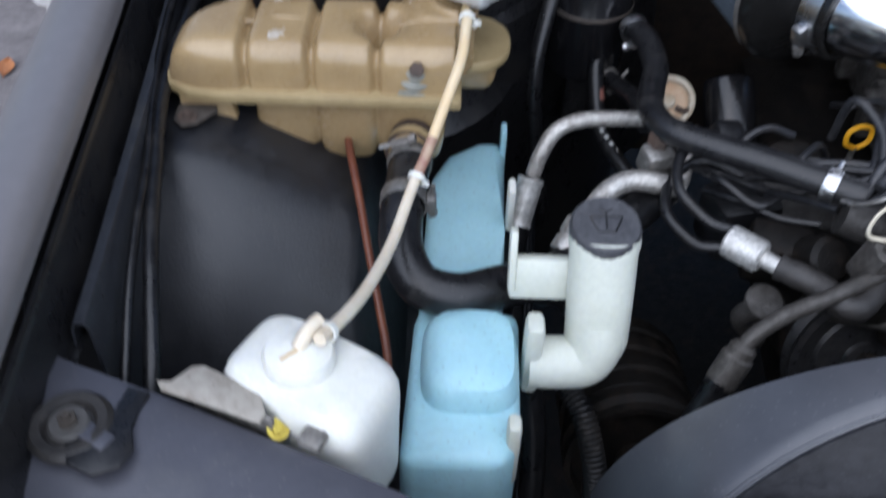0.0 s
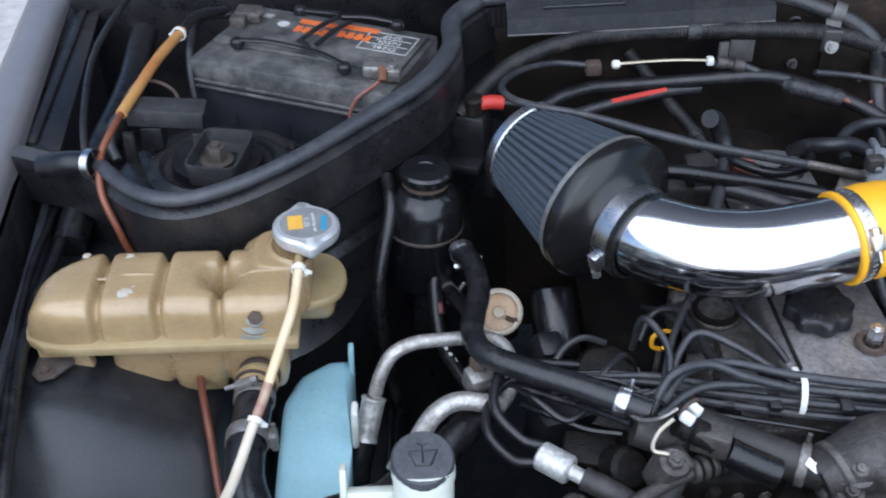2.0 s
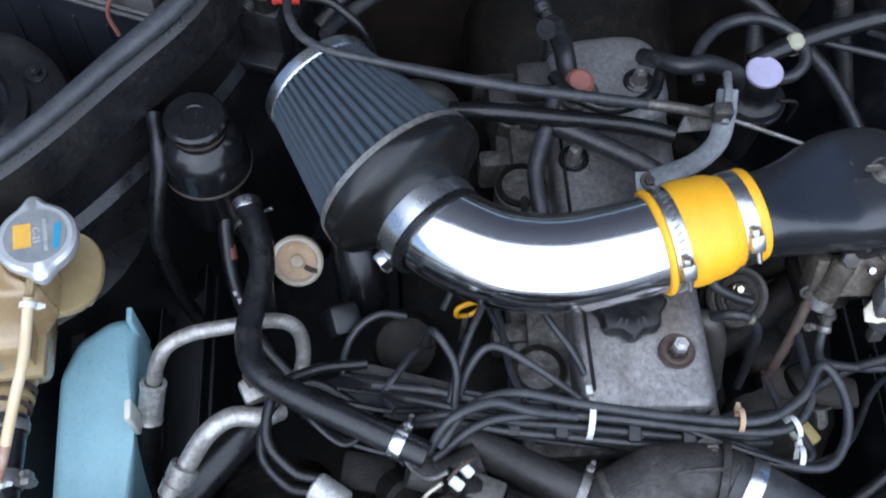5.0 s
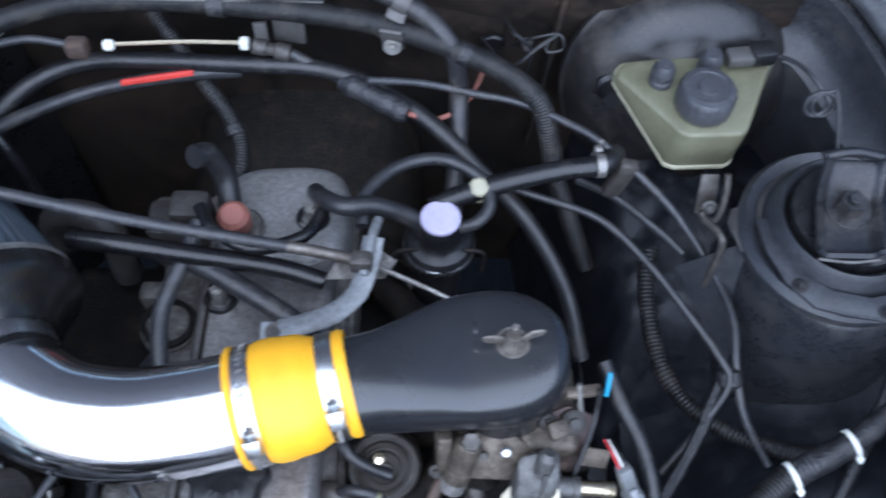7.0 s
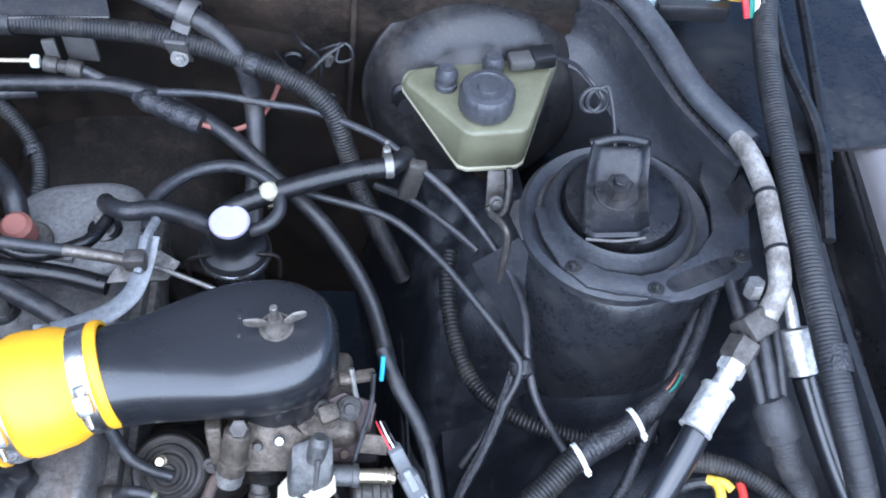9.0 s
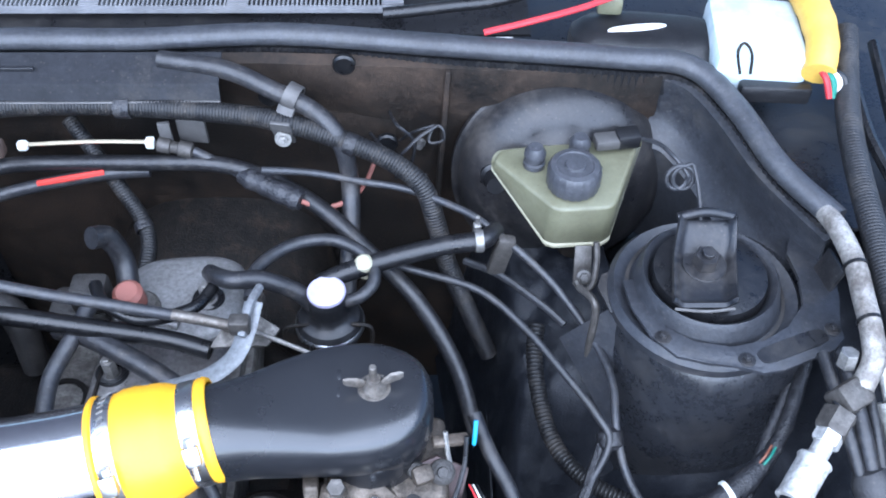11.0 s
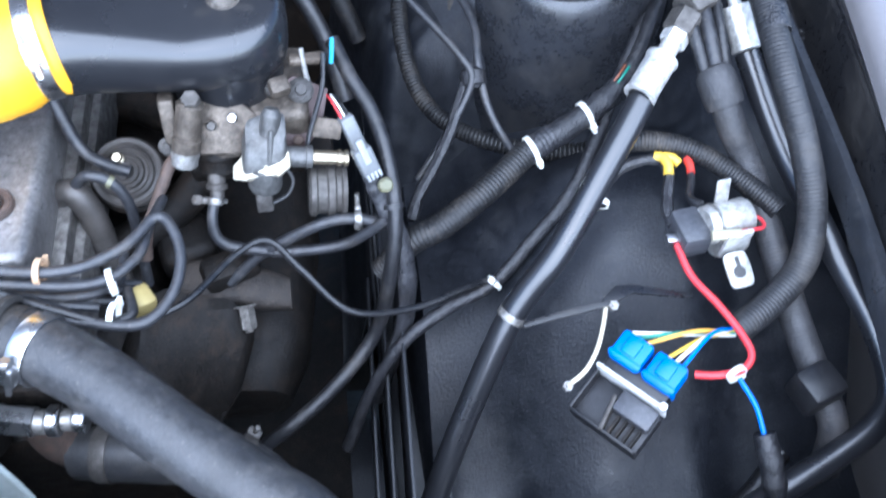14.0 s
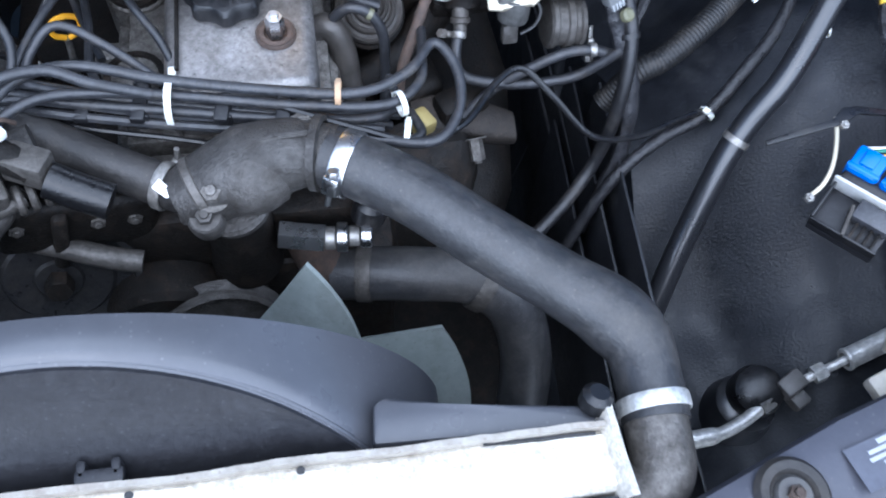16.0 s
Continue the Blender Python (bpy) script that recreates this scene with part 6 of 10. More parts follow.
def heater_hoses():
    pts = [(0.172, 0.892, 0.757), (0.183, 0.86, 0.76), (0.186, 0.82, 0.758), (0.178, 0.785, 0.758), (0.172, 0.75, 0.762), (0.18, 0.715, 0.768), (0.21, 0.69, 0.772), (0.25, 0.665, 0.776), (0.29, 0.64, 0.778), (0.315, 0.625, 0.778)]
    ob = single("heater_hose", tube(pts, 0.0118, 16), RUBBER, "black rubber hose sweeping over the engine front", "hose")
    clamp((0.174, 0.886, 0.757), (0.1, -0.9, 0), 0.0126, ob, 20, 0.011)
    clamp((0.293, 0.638, 0.778), (0.4, -0.25, 0), 0.0126, ob, 60, 0.011)
    pts = [(0.158, 0.912, 0.686), (0.17, 0.885, 0.69), (0.18, 0.85, 0.7), (0.185, 0.80, 0.705)]
    ob = single("heater_hose", tube(pts, 0.009, 12), RUBBER, "thin black rubber hose with a steel clip", "hose")
    clamp((0.161, 0.906, 0.687), (0.3, -0.8, 0.1), 0.0095, ob, 30, 0.009, material=ZINC)
    single("pipe_stub", tube([(0.30, 0.62, 0.765), (0.33, 0.612, 0.76), (0.36, 0.62, 0.765)], 0.016, 14), IRONGREY, "sooty metal pipe joining the hoses", "pipe")
    # long rubber pipe under the washer cap
    single("suction_hose", tube([(0.07, 0.60, 0.69), (0.12, 0.645, 0.695), (0.165, 0.69, 0.70), (0.19, 0.72, 0.70)], 0.017, 14), RUBBER, "straight black hose behind the filler neck", "hose")


def ac_pipes_left():
    ob = thing("air_conditioning_pipe", (0.08, 0.75, 0.66), "silver air-conditioning pipe with crimped fittings", "pipe")
    pts = [(0.074, 0.742, 0.69), (0.08, 0.748, 0.71), (0.092, 0.758, 0.728), (0.115, 0.766, 0.735), (0.15, 0.77, 0.735), (0.185, 0.774, 0.732), (0.205, 0.772, 0.722), (0.213, 0.762, 0.705), (0.21, 0.74, 0.69), (0.195, 0.715, 0.69)]
    part("pipe", tube(pts, 0.0072, 14), ALUPIPE, ob, "dull aluminium bent pipe")
    part("ferrule", crimped(0.0118, 0.046, at((0.062, 0.718, 0.648), (0.012, 0.026, 0.042))), PALEALU, ob, "crimped silver ferrule")
    part("hose", tube([(0.062, 0.718, 0.65), (0.055, 0.70, 0.62), (0.05, 0.68, 0.57), (0.05, 0.66, 0.5)], 0.0125, 14), RUBBER, ob, "black rubber hose below the ferrule")
    ob = thing("air_conditioning_pipe", (0.14, 0.67, 0.7), "bent silver pipe running behind the washer cap", "pipe")
    part("pipe", tube([(0.108, 0.65, 0.716), (0.128, 0.672, 0.732), (0.15, 0.684, 0.736), (0.175, 0.682, 0.735), (0.192, 0.69, 0.725)], 0.009, 14), ALUPIPE, ob)
    part("ferrule", lathe([(0.011, 0), (0.014, 0.001), (0.014, 0.012), (0.0125, 0.013), (0.0125, 0.016), (0.014, 0.017), (0.014, 0.03), (0.01, 0.031)], at((0.094, 0.63, 0.7), (0.014, 0.02, 0.016)), 18), ALUPIPE, ob)
    part("service_block", box((0.026, 0.022, 0.026), pose(0.172, 0.705, 0.742, 10, 0, 20), 0.004), ZINC, ob, "cast union block")
    part("union_nut", hexnut(0.009, 0.014, pose(0.172, 0.71, 0.754)), RUST, ob)


def pressure_valve():
    ob = thing("pressure_valve", (0.22, 0.86, 0.66), "round beige cover with a rust stain and centre rivet", "valve")
    m = at((0.213, 0.85, 0.70), (-0.2, -0.65, 0.68)) @ Matrix.Diagonal((0.76, 0.76, 0.76, 1))
    part("cover", lathe([(0.0, -0.03), (0.022, -0.03), (0.024, -0.012), (0.033, -0.01), (0.0345, 0.002), (0.032, 0.005), (0.028, 0.004), (0.025, -0.002)], m, 36), RIMCREAM, ob, "stained cream rim")
    part("dish", lathe([(0.026, -0.001), (0.02, -0.004), (0.012, -0.003), (0.0, -0.002)], m, 32), BEIGE, ob)
    part("rivet", disc(0.0095, 0.007, m @ pose(0, 0, -0.004), 18, 0.002), RIMCREAM, ob)
    part("dish_mark", tube([m @ V(0.008, -0.01, 0.0), m @ V(0.016, -0.016, 0.001), m @ V(0.024, -0.018, 0.003)], 0.0028, 6), RUST, ob, "rusty crease")
    part("stem", tube([m @ V(0, 0, -0.03), m @ V(0, -0.01, -0.07), m @ V(0.0, -0.02, -0.12)], 0.012, 12), IRON, ob)
    mh = single("marked_hose", tube([(0.148, 0.92, 0.73), (0.145, 0.885, 0.70), (0.15, 0.84, 0.67), (0.17, 0.79, 0.66), (0.2, 0.75, 0.65)], 0.008, 10), RUBBER, "black hose with a faded red printed band", "hose")
    part("band", tube([(0.1475, 0.917, 0.727), (0.1455, 0.89, 0.704), (0.1475, 0.865, 0.686)], 0.0068, 10), PINK, mh, "faded red printed band")
    for k in range(7):
        part("print", box((0.0035, 0.005, 0.0006), at((0.1495 + 0.0042 * k, 0.832 - 0.008 * k, 0.6755 - 0.0018 * k), (0, -0.1, 1), (0.3, -0.9, 0))), PRINT, mh, "small white printed mark", smooth=False)


ALUPIPE = mat("dull_aluminium_pipe", (0.55, 0.535, 0.50), (0.36, 0.34, 0.31), 0.36, 0.7, 50, 0.3, dirt=(0.085, 0.062, 0.045), dirt_amount=0.55)


PULLEY = mat("worn_black_pulley", (0.026, 0.026, 0.028), (0.04, 0.038, 0.037), 0.26, 0.3, 60, 0.2, dirt=(0.07, 0.06, 0.05), dirt_amount=0.3)


def front_drive():
    """Pump, pulleys and the steering pipe at the engine's left front."""
    ob = thing("steering_pump", (0.36, 0.62, 0.52), "black belt pulley and pump at the engine front", "pump")
    m = at((0.352, 0.60, 0.622), (0.05, -0.93, 0.36))
    part("pulley", lathe([(0, 0.0), (0.062, 0.0), (0.066, 0.006), (0.058, 0.013), (0.066, 0.02), (0.066, 0.024), (0.06, 0.025), (0.058, 0.02), (0.045, 0.017), (0.042, 0.02), (0.03, 0.0205), (0.02, 0.019), (0.018, 0.022), (0, 0.022)], m, 48), PULLEY, ob, "black pressed belt pulley")
    part("nut", hexnut(0.0115, 0.016, m @ pose(0, 0, 0.021)), IRON, ob)
    part("pump_body", lathe([(0.0, -0.12), (0.05, -0.11), (0.055, -0.03), (0.03, -0.01), (0.02, 0.0)], m, 28), IRON, ob)
    ob = thing("compressor", (0.18, 0.58, 0.45), "dark compressor with a ribbed pulley low in the bay", "compressor")
    m = at((0.175, 0.545, 0.52), (0, -0.97, 0.25))
    part("pulley", lathe([(0, 0.0), (0.02, 0.0), (0.02, -0.004), (0.058, -0.004), (0.06, 0.004), (0.066, 0.004), (0.066, -0.006), (0.062, -0.009), (0.066, -0.012), (0.062, -0.015), (0.066, -0.018), (0.066, -0.03), (0, -0.03)], m, 48), IRON, ob)
    part("body", lathe([(0.0, -0.16), (0.058, -0.15), (0.06, -0.04), (0.05, -0.03)], m, 32), IRON, ob)
    for k in range(3):
        part("fin", lathe([(0.06, -0.06 - 0.03 * k), (0.064, -0.062 - 0.03 * k), (0.064, -0.075 - 0.03 * k), (0.06, -0.077 - 0.03 * k)], m, 32), IRON, ob)
    ob = thing("steering_pipe", (0.2, 0.52, 0.6), "grey steel pipe bending into a black hose", "pipe")
    part("pipe", tube([(0.352, 0.585, 0.745), (0.32, 0.572, 0.742), (0.285, 0.555, 0.738), (0.25, 0.542, 0.73), (0.228, 0.532, 0.718), (0.218, 0.525, 0.705)], 0.0064, 14), IRONGREY2, ob)
    for k in range(4):
        part("crimp", disc(0.0115, 0.006, at((0.345 + 0.009 * k, 0.583 + 0.003 * k, 0.745), (1, 0.3, 0)), 14, 0.0015), IRONGREY2, ob)
    part("ferrule", lathe([(0.0085, 0.0), (0.0125, 0.001), (0.0125, 0.026), (0.0105, 0.028), (0.0105, 0.034), (0.007, 0.038)], at((0.208, 0.516, 0.68), (0.012, 0.01, 0.028)), 18), IRONGREY2, ob)
    part("hose", tube([(0.208, 0.516, 0.684), (0.195, 0.504, 0.65), (0.17, 0.48, 0.60), (0.14, 0.45, 0.52)], 0.0112, 14), RUBBER, ob)
    # vacuum canister with its two hoses
    ob = thing("vacuum_valve", (0.24, 0.61, 0.7), "bright cylindrical valve on a rusty bracket", "valve")
    m = at((0.222, 0.623, 0.728), (0.036, -0.03, 0.0))
    part("canister", lathe([(0, 0), (0.0115, 0.0), (0.0135, 0.002), (0.0135, 0.03), (0.0115, 0.032), (0.007, 0.032), (0.007, 0.05), (0, 0.05)], m, 24), PALEALU, ob, "bright aluminium canister")
    part("bracket", tube([m @ V(0, 0, 0.045), m @ V(0.0, 0.002, 0.075), m @ V(0, 0.0, 0.11), (0.345, 0.60, 0.735)], 0.0105, 12, shape=lumpy(0.3, 3)), TAUPE, ob, "dusty brown fitting")
    for k in range(2):
        p = m @ V(0.006 * (1 if k else -1), 0.005 - 0.01 * k, 0)
        single("vacuum_hose", tube([p, p + V(-0.02, 0.008, 0.004 - 0.008 * k), p + V(-0.04, 0.035, 0.014 - 0.01 * k), p + V(-0.03, 0.075, 0.02 - 0.01 * k), p + V(0.005, 0.095, 0.01), p + V(0.05, 0.10 - 0.03 * k, 0.0)], 0.0048, 10), RUBBER, "thin black vacuum hose loop", "hose")
    bm = tube([(0.27, 0.61, 0.62), (0.245, 0.6, 0.66), (0.25, 0.585, 0.69)], 0.009, 10)
    disc(0.016, 0.01, at((0.251, 0.585, 0.693), (0.1, -0.3, 1)), 18, 0.003, bm)
    single("grommet", bm, IRONGREY, "dusty round grommet on a stalk", "grommet")
    br = single("pump_bracket", box((0.12, 0.03, 0.06), pose(0.38, 0.598, 0.70, 0, 8, 6), 0.008, seg=3), IRON, "oily iron pump bracket", "bracket")
    part("web", box((0.012, 0.026, 0.07), pose(0.365, 0.588, 0.69, 0, 8, 6), 0.004), IRON, br)
    for x in (0.338, 0.395, 0.422):
        bolt((x, 0.5835 + 0.1 * (x - 0.338), 0.712 - 0.14 * (x - 0.338)), (0.1, -1, 0.1), 0.0062, br, IRONGREY2)


def water_pump():
    single("belt_wheel", lathe([(0, 0), (0.05, 0), (0.054, 0.004), (0.046, 0.010), (0.054, 0.016), (0.054, 0.02), (0.05, 0.022), (0.045, 0.012), (0.02, 0.012), (0, 0.014)], at((0.475, 0.545, 0.60), (0.05, -0.95, 0.3)), 40), IRONGREY, "black water pump pulley behind the fan", "pulley")
    single("coolant_pipe", tube([(0.31, 0.59, 0.70), (0.35, 0.578, 0.705), (0.40, 0.56, 0.705), (0.425, 0.556, 0.70)], 0.009, 12), IRONGREY2, "dusty steel coolant pipe", "pipe")


IRONGREY2 = mat("dusty_steel_pipe", (0.105, 0.097, 0.088), (0.055, 0.05, 0.044), 0.42, 0.4, 80, 0.4, dirt=(0.028, 0.021, 0.016), dirt_amount=0.48, vary=0.25)


RADTANK = mat("cream_bare_metal", (0.74, 0.70, 0.62), (0.60, 0.56, 0.48), 0.4, 0.35, 40, 0.25, dirt=(0.34, 0.25, 0.16), dirt_amount=0.25)


def radiator():
    ob = thing("radiator", (0.43, 0.33, 0.3), "silver radiator with a dusty top tank and side hose neck", "radiator")
    def tank(u, v):
        x = 0.09 + 0.645 * u
        ripple = 0.0012 * noise.noise((x * 14, v * 4, 1.5)) + 0.0005 * noise.noise((x * 70, v * 9, 4.0))
        prof = [(0.324, 0.725), (0.324, 0.762), (0.327, 0.7665), (0.342, 0.768), (0.36, 0.767), (0.3655, 0.762), (0.3655, 0.725)]
        i = min(5, int(v * 6))
        f = v * 6 - i
        (a, b), (c, d) = prof[i], prof[i + 1]
        return V(x, a + (c - a) * f + ripple, b + (d - b) * f + ripple)
    part("top_tank", sheet(tank, 160, 18, 0.002), RADTANK, ob, "pale bare metal top tank")
    def fold(u, v):
        x = 0.10 + 0.64 * u
        wave = 0.0018 * noise.noise((x * 16, 0.5, 2.0)) + 0.0005 * noise.noise((x * 120, 3.5, 2.0))
        return V(x, 0.3675 + wave, 0.762 + 0.0125 * v + 0.6 * wave)
    part("folded_edge", sheet(fold, 200, 3, 0.004), BRACKETCREAM, ob, "dented dull folded edge")
    # black bar laid on the tank paints the shade in the gap
    part("slit", box((0.075, 0.0022, 0.0016), pose(0.69, 0.362, 0.7672, 0, 0, -1.5)), BLACK, ob, "black strip painting the shaded gap under the fold")
    part("core", box((0.645, 0.045, 0.42), pose(0.42, 0.335, 0.51), 0.004), BLACK, ob, "black radiator core")
    bent = skin([(0.0, 0.70), (0.0, 0.765), (0.003, 0.774), (0.005, 0.778), (0.01, 0.776)], 0.003)
    part("side_bracket", sweep(bent, [(0.735, 0.316), (0.732, 0.345), (0.73, 0.378)], out=1), RADTANK, ob, "bent bare metal side bracket")
    # black discs paint the shade inside pinholes
    for x, y in ((0.535, 0.361), (0.677, 0.345), (0.43, 0.359)):
        part("spot", disc(0.0028, 0.0008, pose(x, y, 0.7672), 10), BLACK, ob, "black disc painting a shaded pinhole")
    part("hose_neck", tube([(0.7765, 0.39, 0.753), (0.775, 0.365, 0.751), (0.774, 0.34, 0.748), (0.766, 0.326, 0.743), (0.75, 0.322, 0.738)], 0.0222, 24), IRONGREY2, ob, "grey cast hose neck")
    bm = box((0.68, 0.03, 0.014), pose(0.4, 0.306, 0.757), 0.004)
    box((0.68, 0.006, 0.008), pose(0.4, 0.299, 0.766), 0.002, bm)
    part("crossbar", bm, HOODPLASTIC, ob, "black bar along the front")


HOODPLASTIC = mat("satin_grey_black_plastic", (0.088, 0.09, 0.1), (0.062, 0.064, 0.073), 0.22, 0.0, 5, 0.05, dirt=(0.14, 0.14, 0.15), dirt_amount=0.2)


def shroud_and_fan():
    ob = thing("fan_shroud", (0.39, 0.42, 0.28), "dusty black plastic fan shroud with a rounded hood", "fan shroud")
    cx, cz, r = 0.386, 0.575, 0.263
    # the hood is cut off by a sloping face that runs down behind the radiator
    slope = lambda z: 0.4235 - 0.58 * (0.8366 - z)
    def hood(u, v):
        a = radians(12 + 156 * u)
        rim = 0.004 * smoothstep(0.0, 0.14, v)
        x, z = cx + (r - 0.004 + rim) * math.cos(a), cz + (r - 0.004 + rim) * math.sin(a)
        y0 = slope(z)
        return V(x, y0 + (0.452 - y0) * v, z + 0.002 * math.sin(math.pi * v))
    part("hood", sheet(hood, 72, 12, 0.003), HOODPLASTIC, ob, "dusty rolled hood")
    def face(u, v):
        a = radians(12 + 156 * u)
        k = (r - 0.004) * (1 - v)
        x, z = cx + k * math.cos(a), cz + 0.06 * v + k * math.sin(a)
        return V(x, slope(z) + 0.004 * smoothstep(0.02, 0.1, v), z)
    part("backing", sheet(face, 72, 10, 0.003), BLACKPLASTIC, ob, "dark recessed backing")
    part("rim", tube([(cx + (r - 0.004) * math.cos(a), slope(cz + r * math.sin(a)) + 0.001, cz + (r - 0.004) * math.sin(a)) for a in [radians(14 + 8 * k) for k in range(20)]], 0.0022, 8), HOODPLASTIC, ob)
    bm = prism([(0.582, 0.372), (0.736, 0.366), (0.733, 0.381), (0.645, 0.392), (0.594, 0.404), (0.585, 0.4)], 0.018, pose(0, 0, 0.747), 0.004)
    part("ledge", bm, HOODPLASTIC, ob)
    bm = box((0.006, 0.012, 0.03), pose(0.402, 0.377, 0.758), 0.002)
    box((0.006, 0.012, 0.03), pose(0.423, 0.377, 0.758), 0.002, bm)
    box((0.03, 0.01, 0.006), pose(0.413, 0.372, 0.77), 0.002, bm)
    part("clip", bm, BLACKPLASTIC, ob)
    part("clip", disc(0.011, 0.018, at((0.73, 0.38, 0.762), (0.2, 0.3, 1)), 12, 0.004), PLASTIC, ob)
    fan = thing("cooling_fan", (0.385, 0.52, 0.48), "grey-green plastic cooling fan with broad blades", "fan")
    c = V(0.474, 0.508, 0.572)
    part("hub", lathe([(0, -0.02), (0.05, -0.02), (0.055, -0.012), (0.055, 0.02), (0.045, 0.025), (0, 0.025)], at(c, (0, 1, 0)), 28), IRON, fan)
    for lead, turn, tip in ((66, 28, 0.145), (7.5, 30, 0.232), (-52, 34, 0.19), (-112, 34, 0.17), (-172, 34, 0.15), (127, 34, 0.14)):
        def blade(u, v, lead=lead, turn=turn, tip=tip):
            # pitched from the back edge to the front one, with a slanting tip
            a = radians(lead - v * turn * (0.5 + 0.5 * u))
            far = 0.188 + (tip - 0.188) * v if lead < 100 else 0.12
            rr = 0.05 + (far - 0.05) * u
            return c + V(math.cos(a) * rr, 0.012 - 0.045 * v, math.sin(a) * rr)
        part("blade", sheet(blade, 14, 8, 0.004), FANPLASTIC, fan)


BLACKPLASTIC = mat("dull_black_plastic", (0.02, 0.02, 0.023), (0.014, 0.014, 0.0165), 0.42, 0.0, 20, 0.15, dirt=(0.045, 0.045, 0.05), dirt_amount=0.4)


def raised(pts):
    """Leads drawn level that climb towards the left of the engine."""
    return [V(x, y - 0.014 * (1 - smoothstep(0.28, 0.5, x)), z + 0.026 * (1 - smoothstep(0.28, 0.5, x))) for x, y, z in pts]


def ignition_leads():
    """Bundled grey leads over the front of the engine with white ties."""
    paths = [
        [(0.335, 0.632, 0.785), (0.36, 0.66, 0.793), (0.40, 0.668, 0.797), (0.46, 0.652, 0.797), (0.535, 0.638, 0.795), (0.60, 0.632, 0.792), (0.64, 0.65, 0.79), (0.662, 0.677, 0.788), (0.675, 0.665, 0.785), (0.68, 0.64, 0.78), (0.672, 0.612, 0.776), (0.65, 0.594, 0.775), (0.60, 0.602, 0.776)],
        [(0.33, 0.625, 0.775), (0.37, 0.648, 0.785), (0.42, 0.65, 0.788), (0.48, 0.642, 0.788), (0.56, 0.628, 0.786), (0.62, 0.625, 0.784), (0.648, 0.645, 0.782), (0.655, 0.68, 0.775), (0.66, 0.715, 0.76)],
        [(0.29, 0.69, 0.75), (0.34, 0.672, 0.765), (0.39, 0.652, 0.775), (0.45, 0.64, 0.778), (0.52, 0.628, 0.777), (0.58, 0.618, 0.775), (0.62, 0.60, 0.772), (0.645, 0.605, 0.77), (0.64, 0.63, 0.765)],
        [(0.28, 0.70, 0.745), (0.34, 0.685, 0.76), (0.40, 0.66, 0.772), (0.47, 0.645, 0.775), (0.54, 0.633, 0.772), (0.60, 0.625, 0.768), (0.63, 0.64, 0.76), (0.63, 0.68, 0.745)],
        [(0.30, 0.70, 0.735), (0.36, 0.68, 0.755), (0.42, 0.662, 0.766), (0.50, 0.65, 0.768), (0.56, 0.64, 0.765), (0.60, 0.65, 0.75)],
        [(0.325, 0.63, 0.772), (0.345, 0.65, 0.80), (0.38, 0.66, 0.803), (0.41, 0.652, 0.797), (0.45, 0.645, 0.79)],
    ]
    ob = thing("ignition_leads", (0.46, 0.645, 0.74), "bundle of dusty grey ignition leads held by white ties", "cables")
    for k, p in enumerate(paths):
        part("lead", tube(raised(p), (0.0042, 0.004, 0.0038, 0.0038, 0.0035, 0.0042)[k], 10), LEAD, ob)
    # thin leads lying side by side under the combs
    for k in range(5):
        dy, dz = -0.012 + 0.0075 * k, 0.770 + 0.004 * (k % 2) - 0.002 * k
        part("lead", tube(raised([(0.31 + 0.008 * k, 0.668 + dy * 0.6, dz - 0.02), (0.35, 0.668 + dy, dz - 0.006), (0.40, 0.654 + dy, dz + 0.003 * math.sin(k)), (0.46, 0.643 + dy, dz), (0.52, 0.633 + dy, dz + 0.002 * math.sin(2 * k)), (0.575, 0.625 + dy, dz - 0.002), (0.61 + 0.008 * k, 0.628 + 1.4 * dy, dz - 0.012 - 0.004 * k)]), 0.0036, 8), LEAD, ob)
    bm = lathe([(0.021, -0.0026), (0.0222, -0.0026), (0.0222, 0.0026), (0.021, 0.0026)], at((0.463, 0.645, 0.779), (1, -0.15, 0)) @ Matrix.Diagonal((1, 0.8, 1, 1)), 24)
    box((0.006, 0.008, 0.007), pose(0.464, 0.667, 0.786), 0.001, bm)
    part("cable_tie", bm, WHITE, ob, "broad white cable tie")
    tie((0.632, 0.628, 0.78), (1, 0.3, 0), 0.009, ob, turn=60)
    tie((0.634, 0.604, 0.773), (1, -0.2, 0), 0.009, ob, turn=80)
    tie((0.585, 0.634, 0.79), (1, -0.1, 0), 0.009, ob, BEIGE, turn=70)
    part("yellow_plug", box((0.018, 0.02, 0.014), pose(0.648, 0.625, 0.757, 0, 10, 30), 0.003), PLUGYELLOW, ob, "yellowed connector block")
    for x in (0.40, 0.44, 0.50, 0.545):
        box_ = box((0.011, 0.040, 0.007), pose(x, 0.646 - (x - 0.46) * 0.1, 0.7815, 0, 0, -8), 0.002)
        for q in range(4):
            box((0.011, 0.003, 0.016), pose(x, 0.631 - (x - 0.46) * 0.1 + 0.010 * q, 0.775, 0, 0, -8), 0.0008, box_)
        part("separator", box_, PLASTIC, ob)
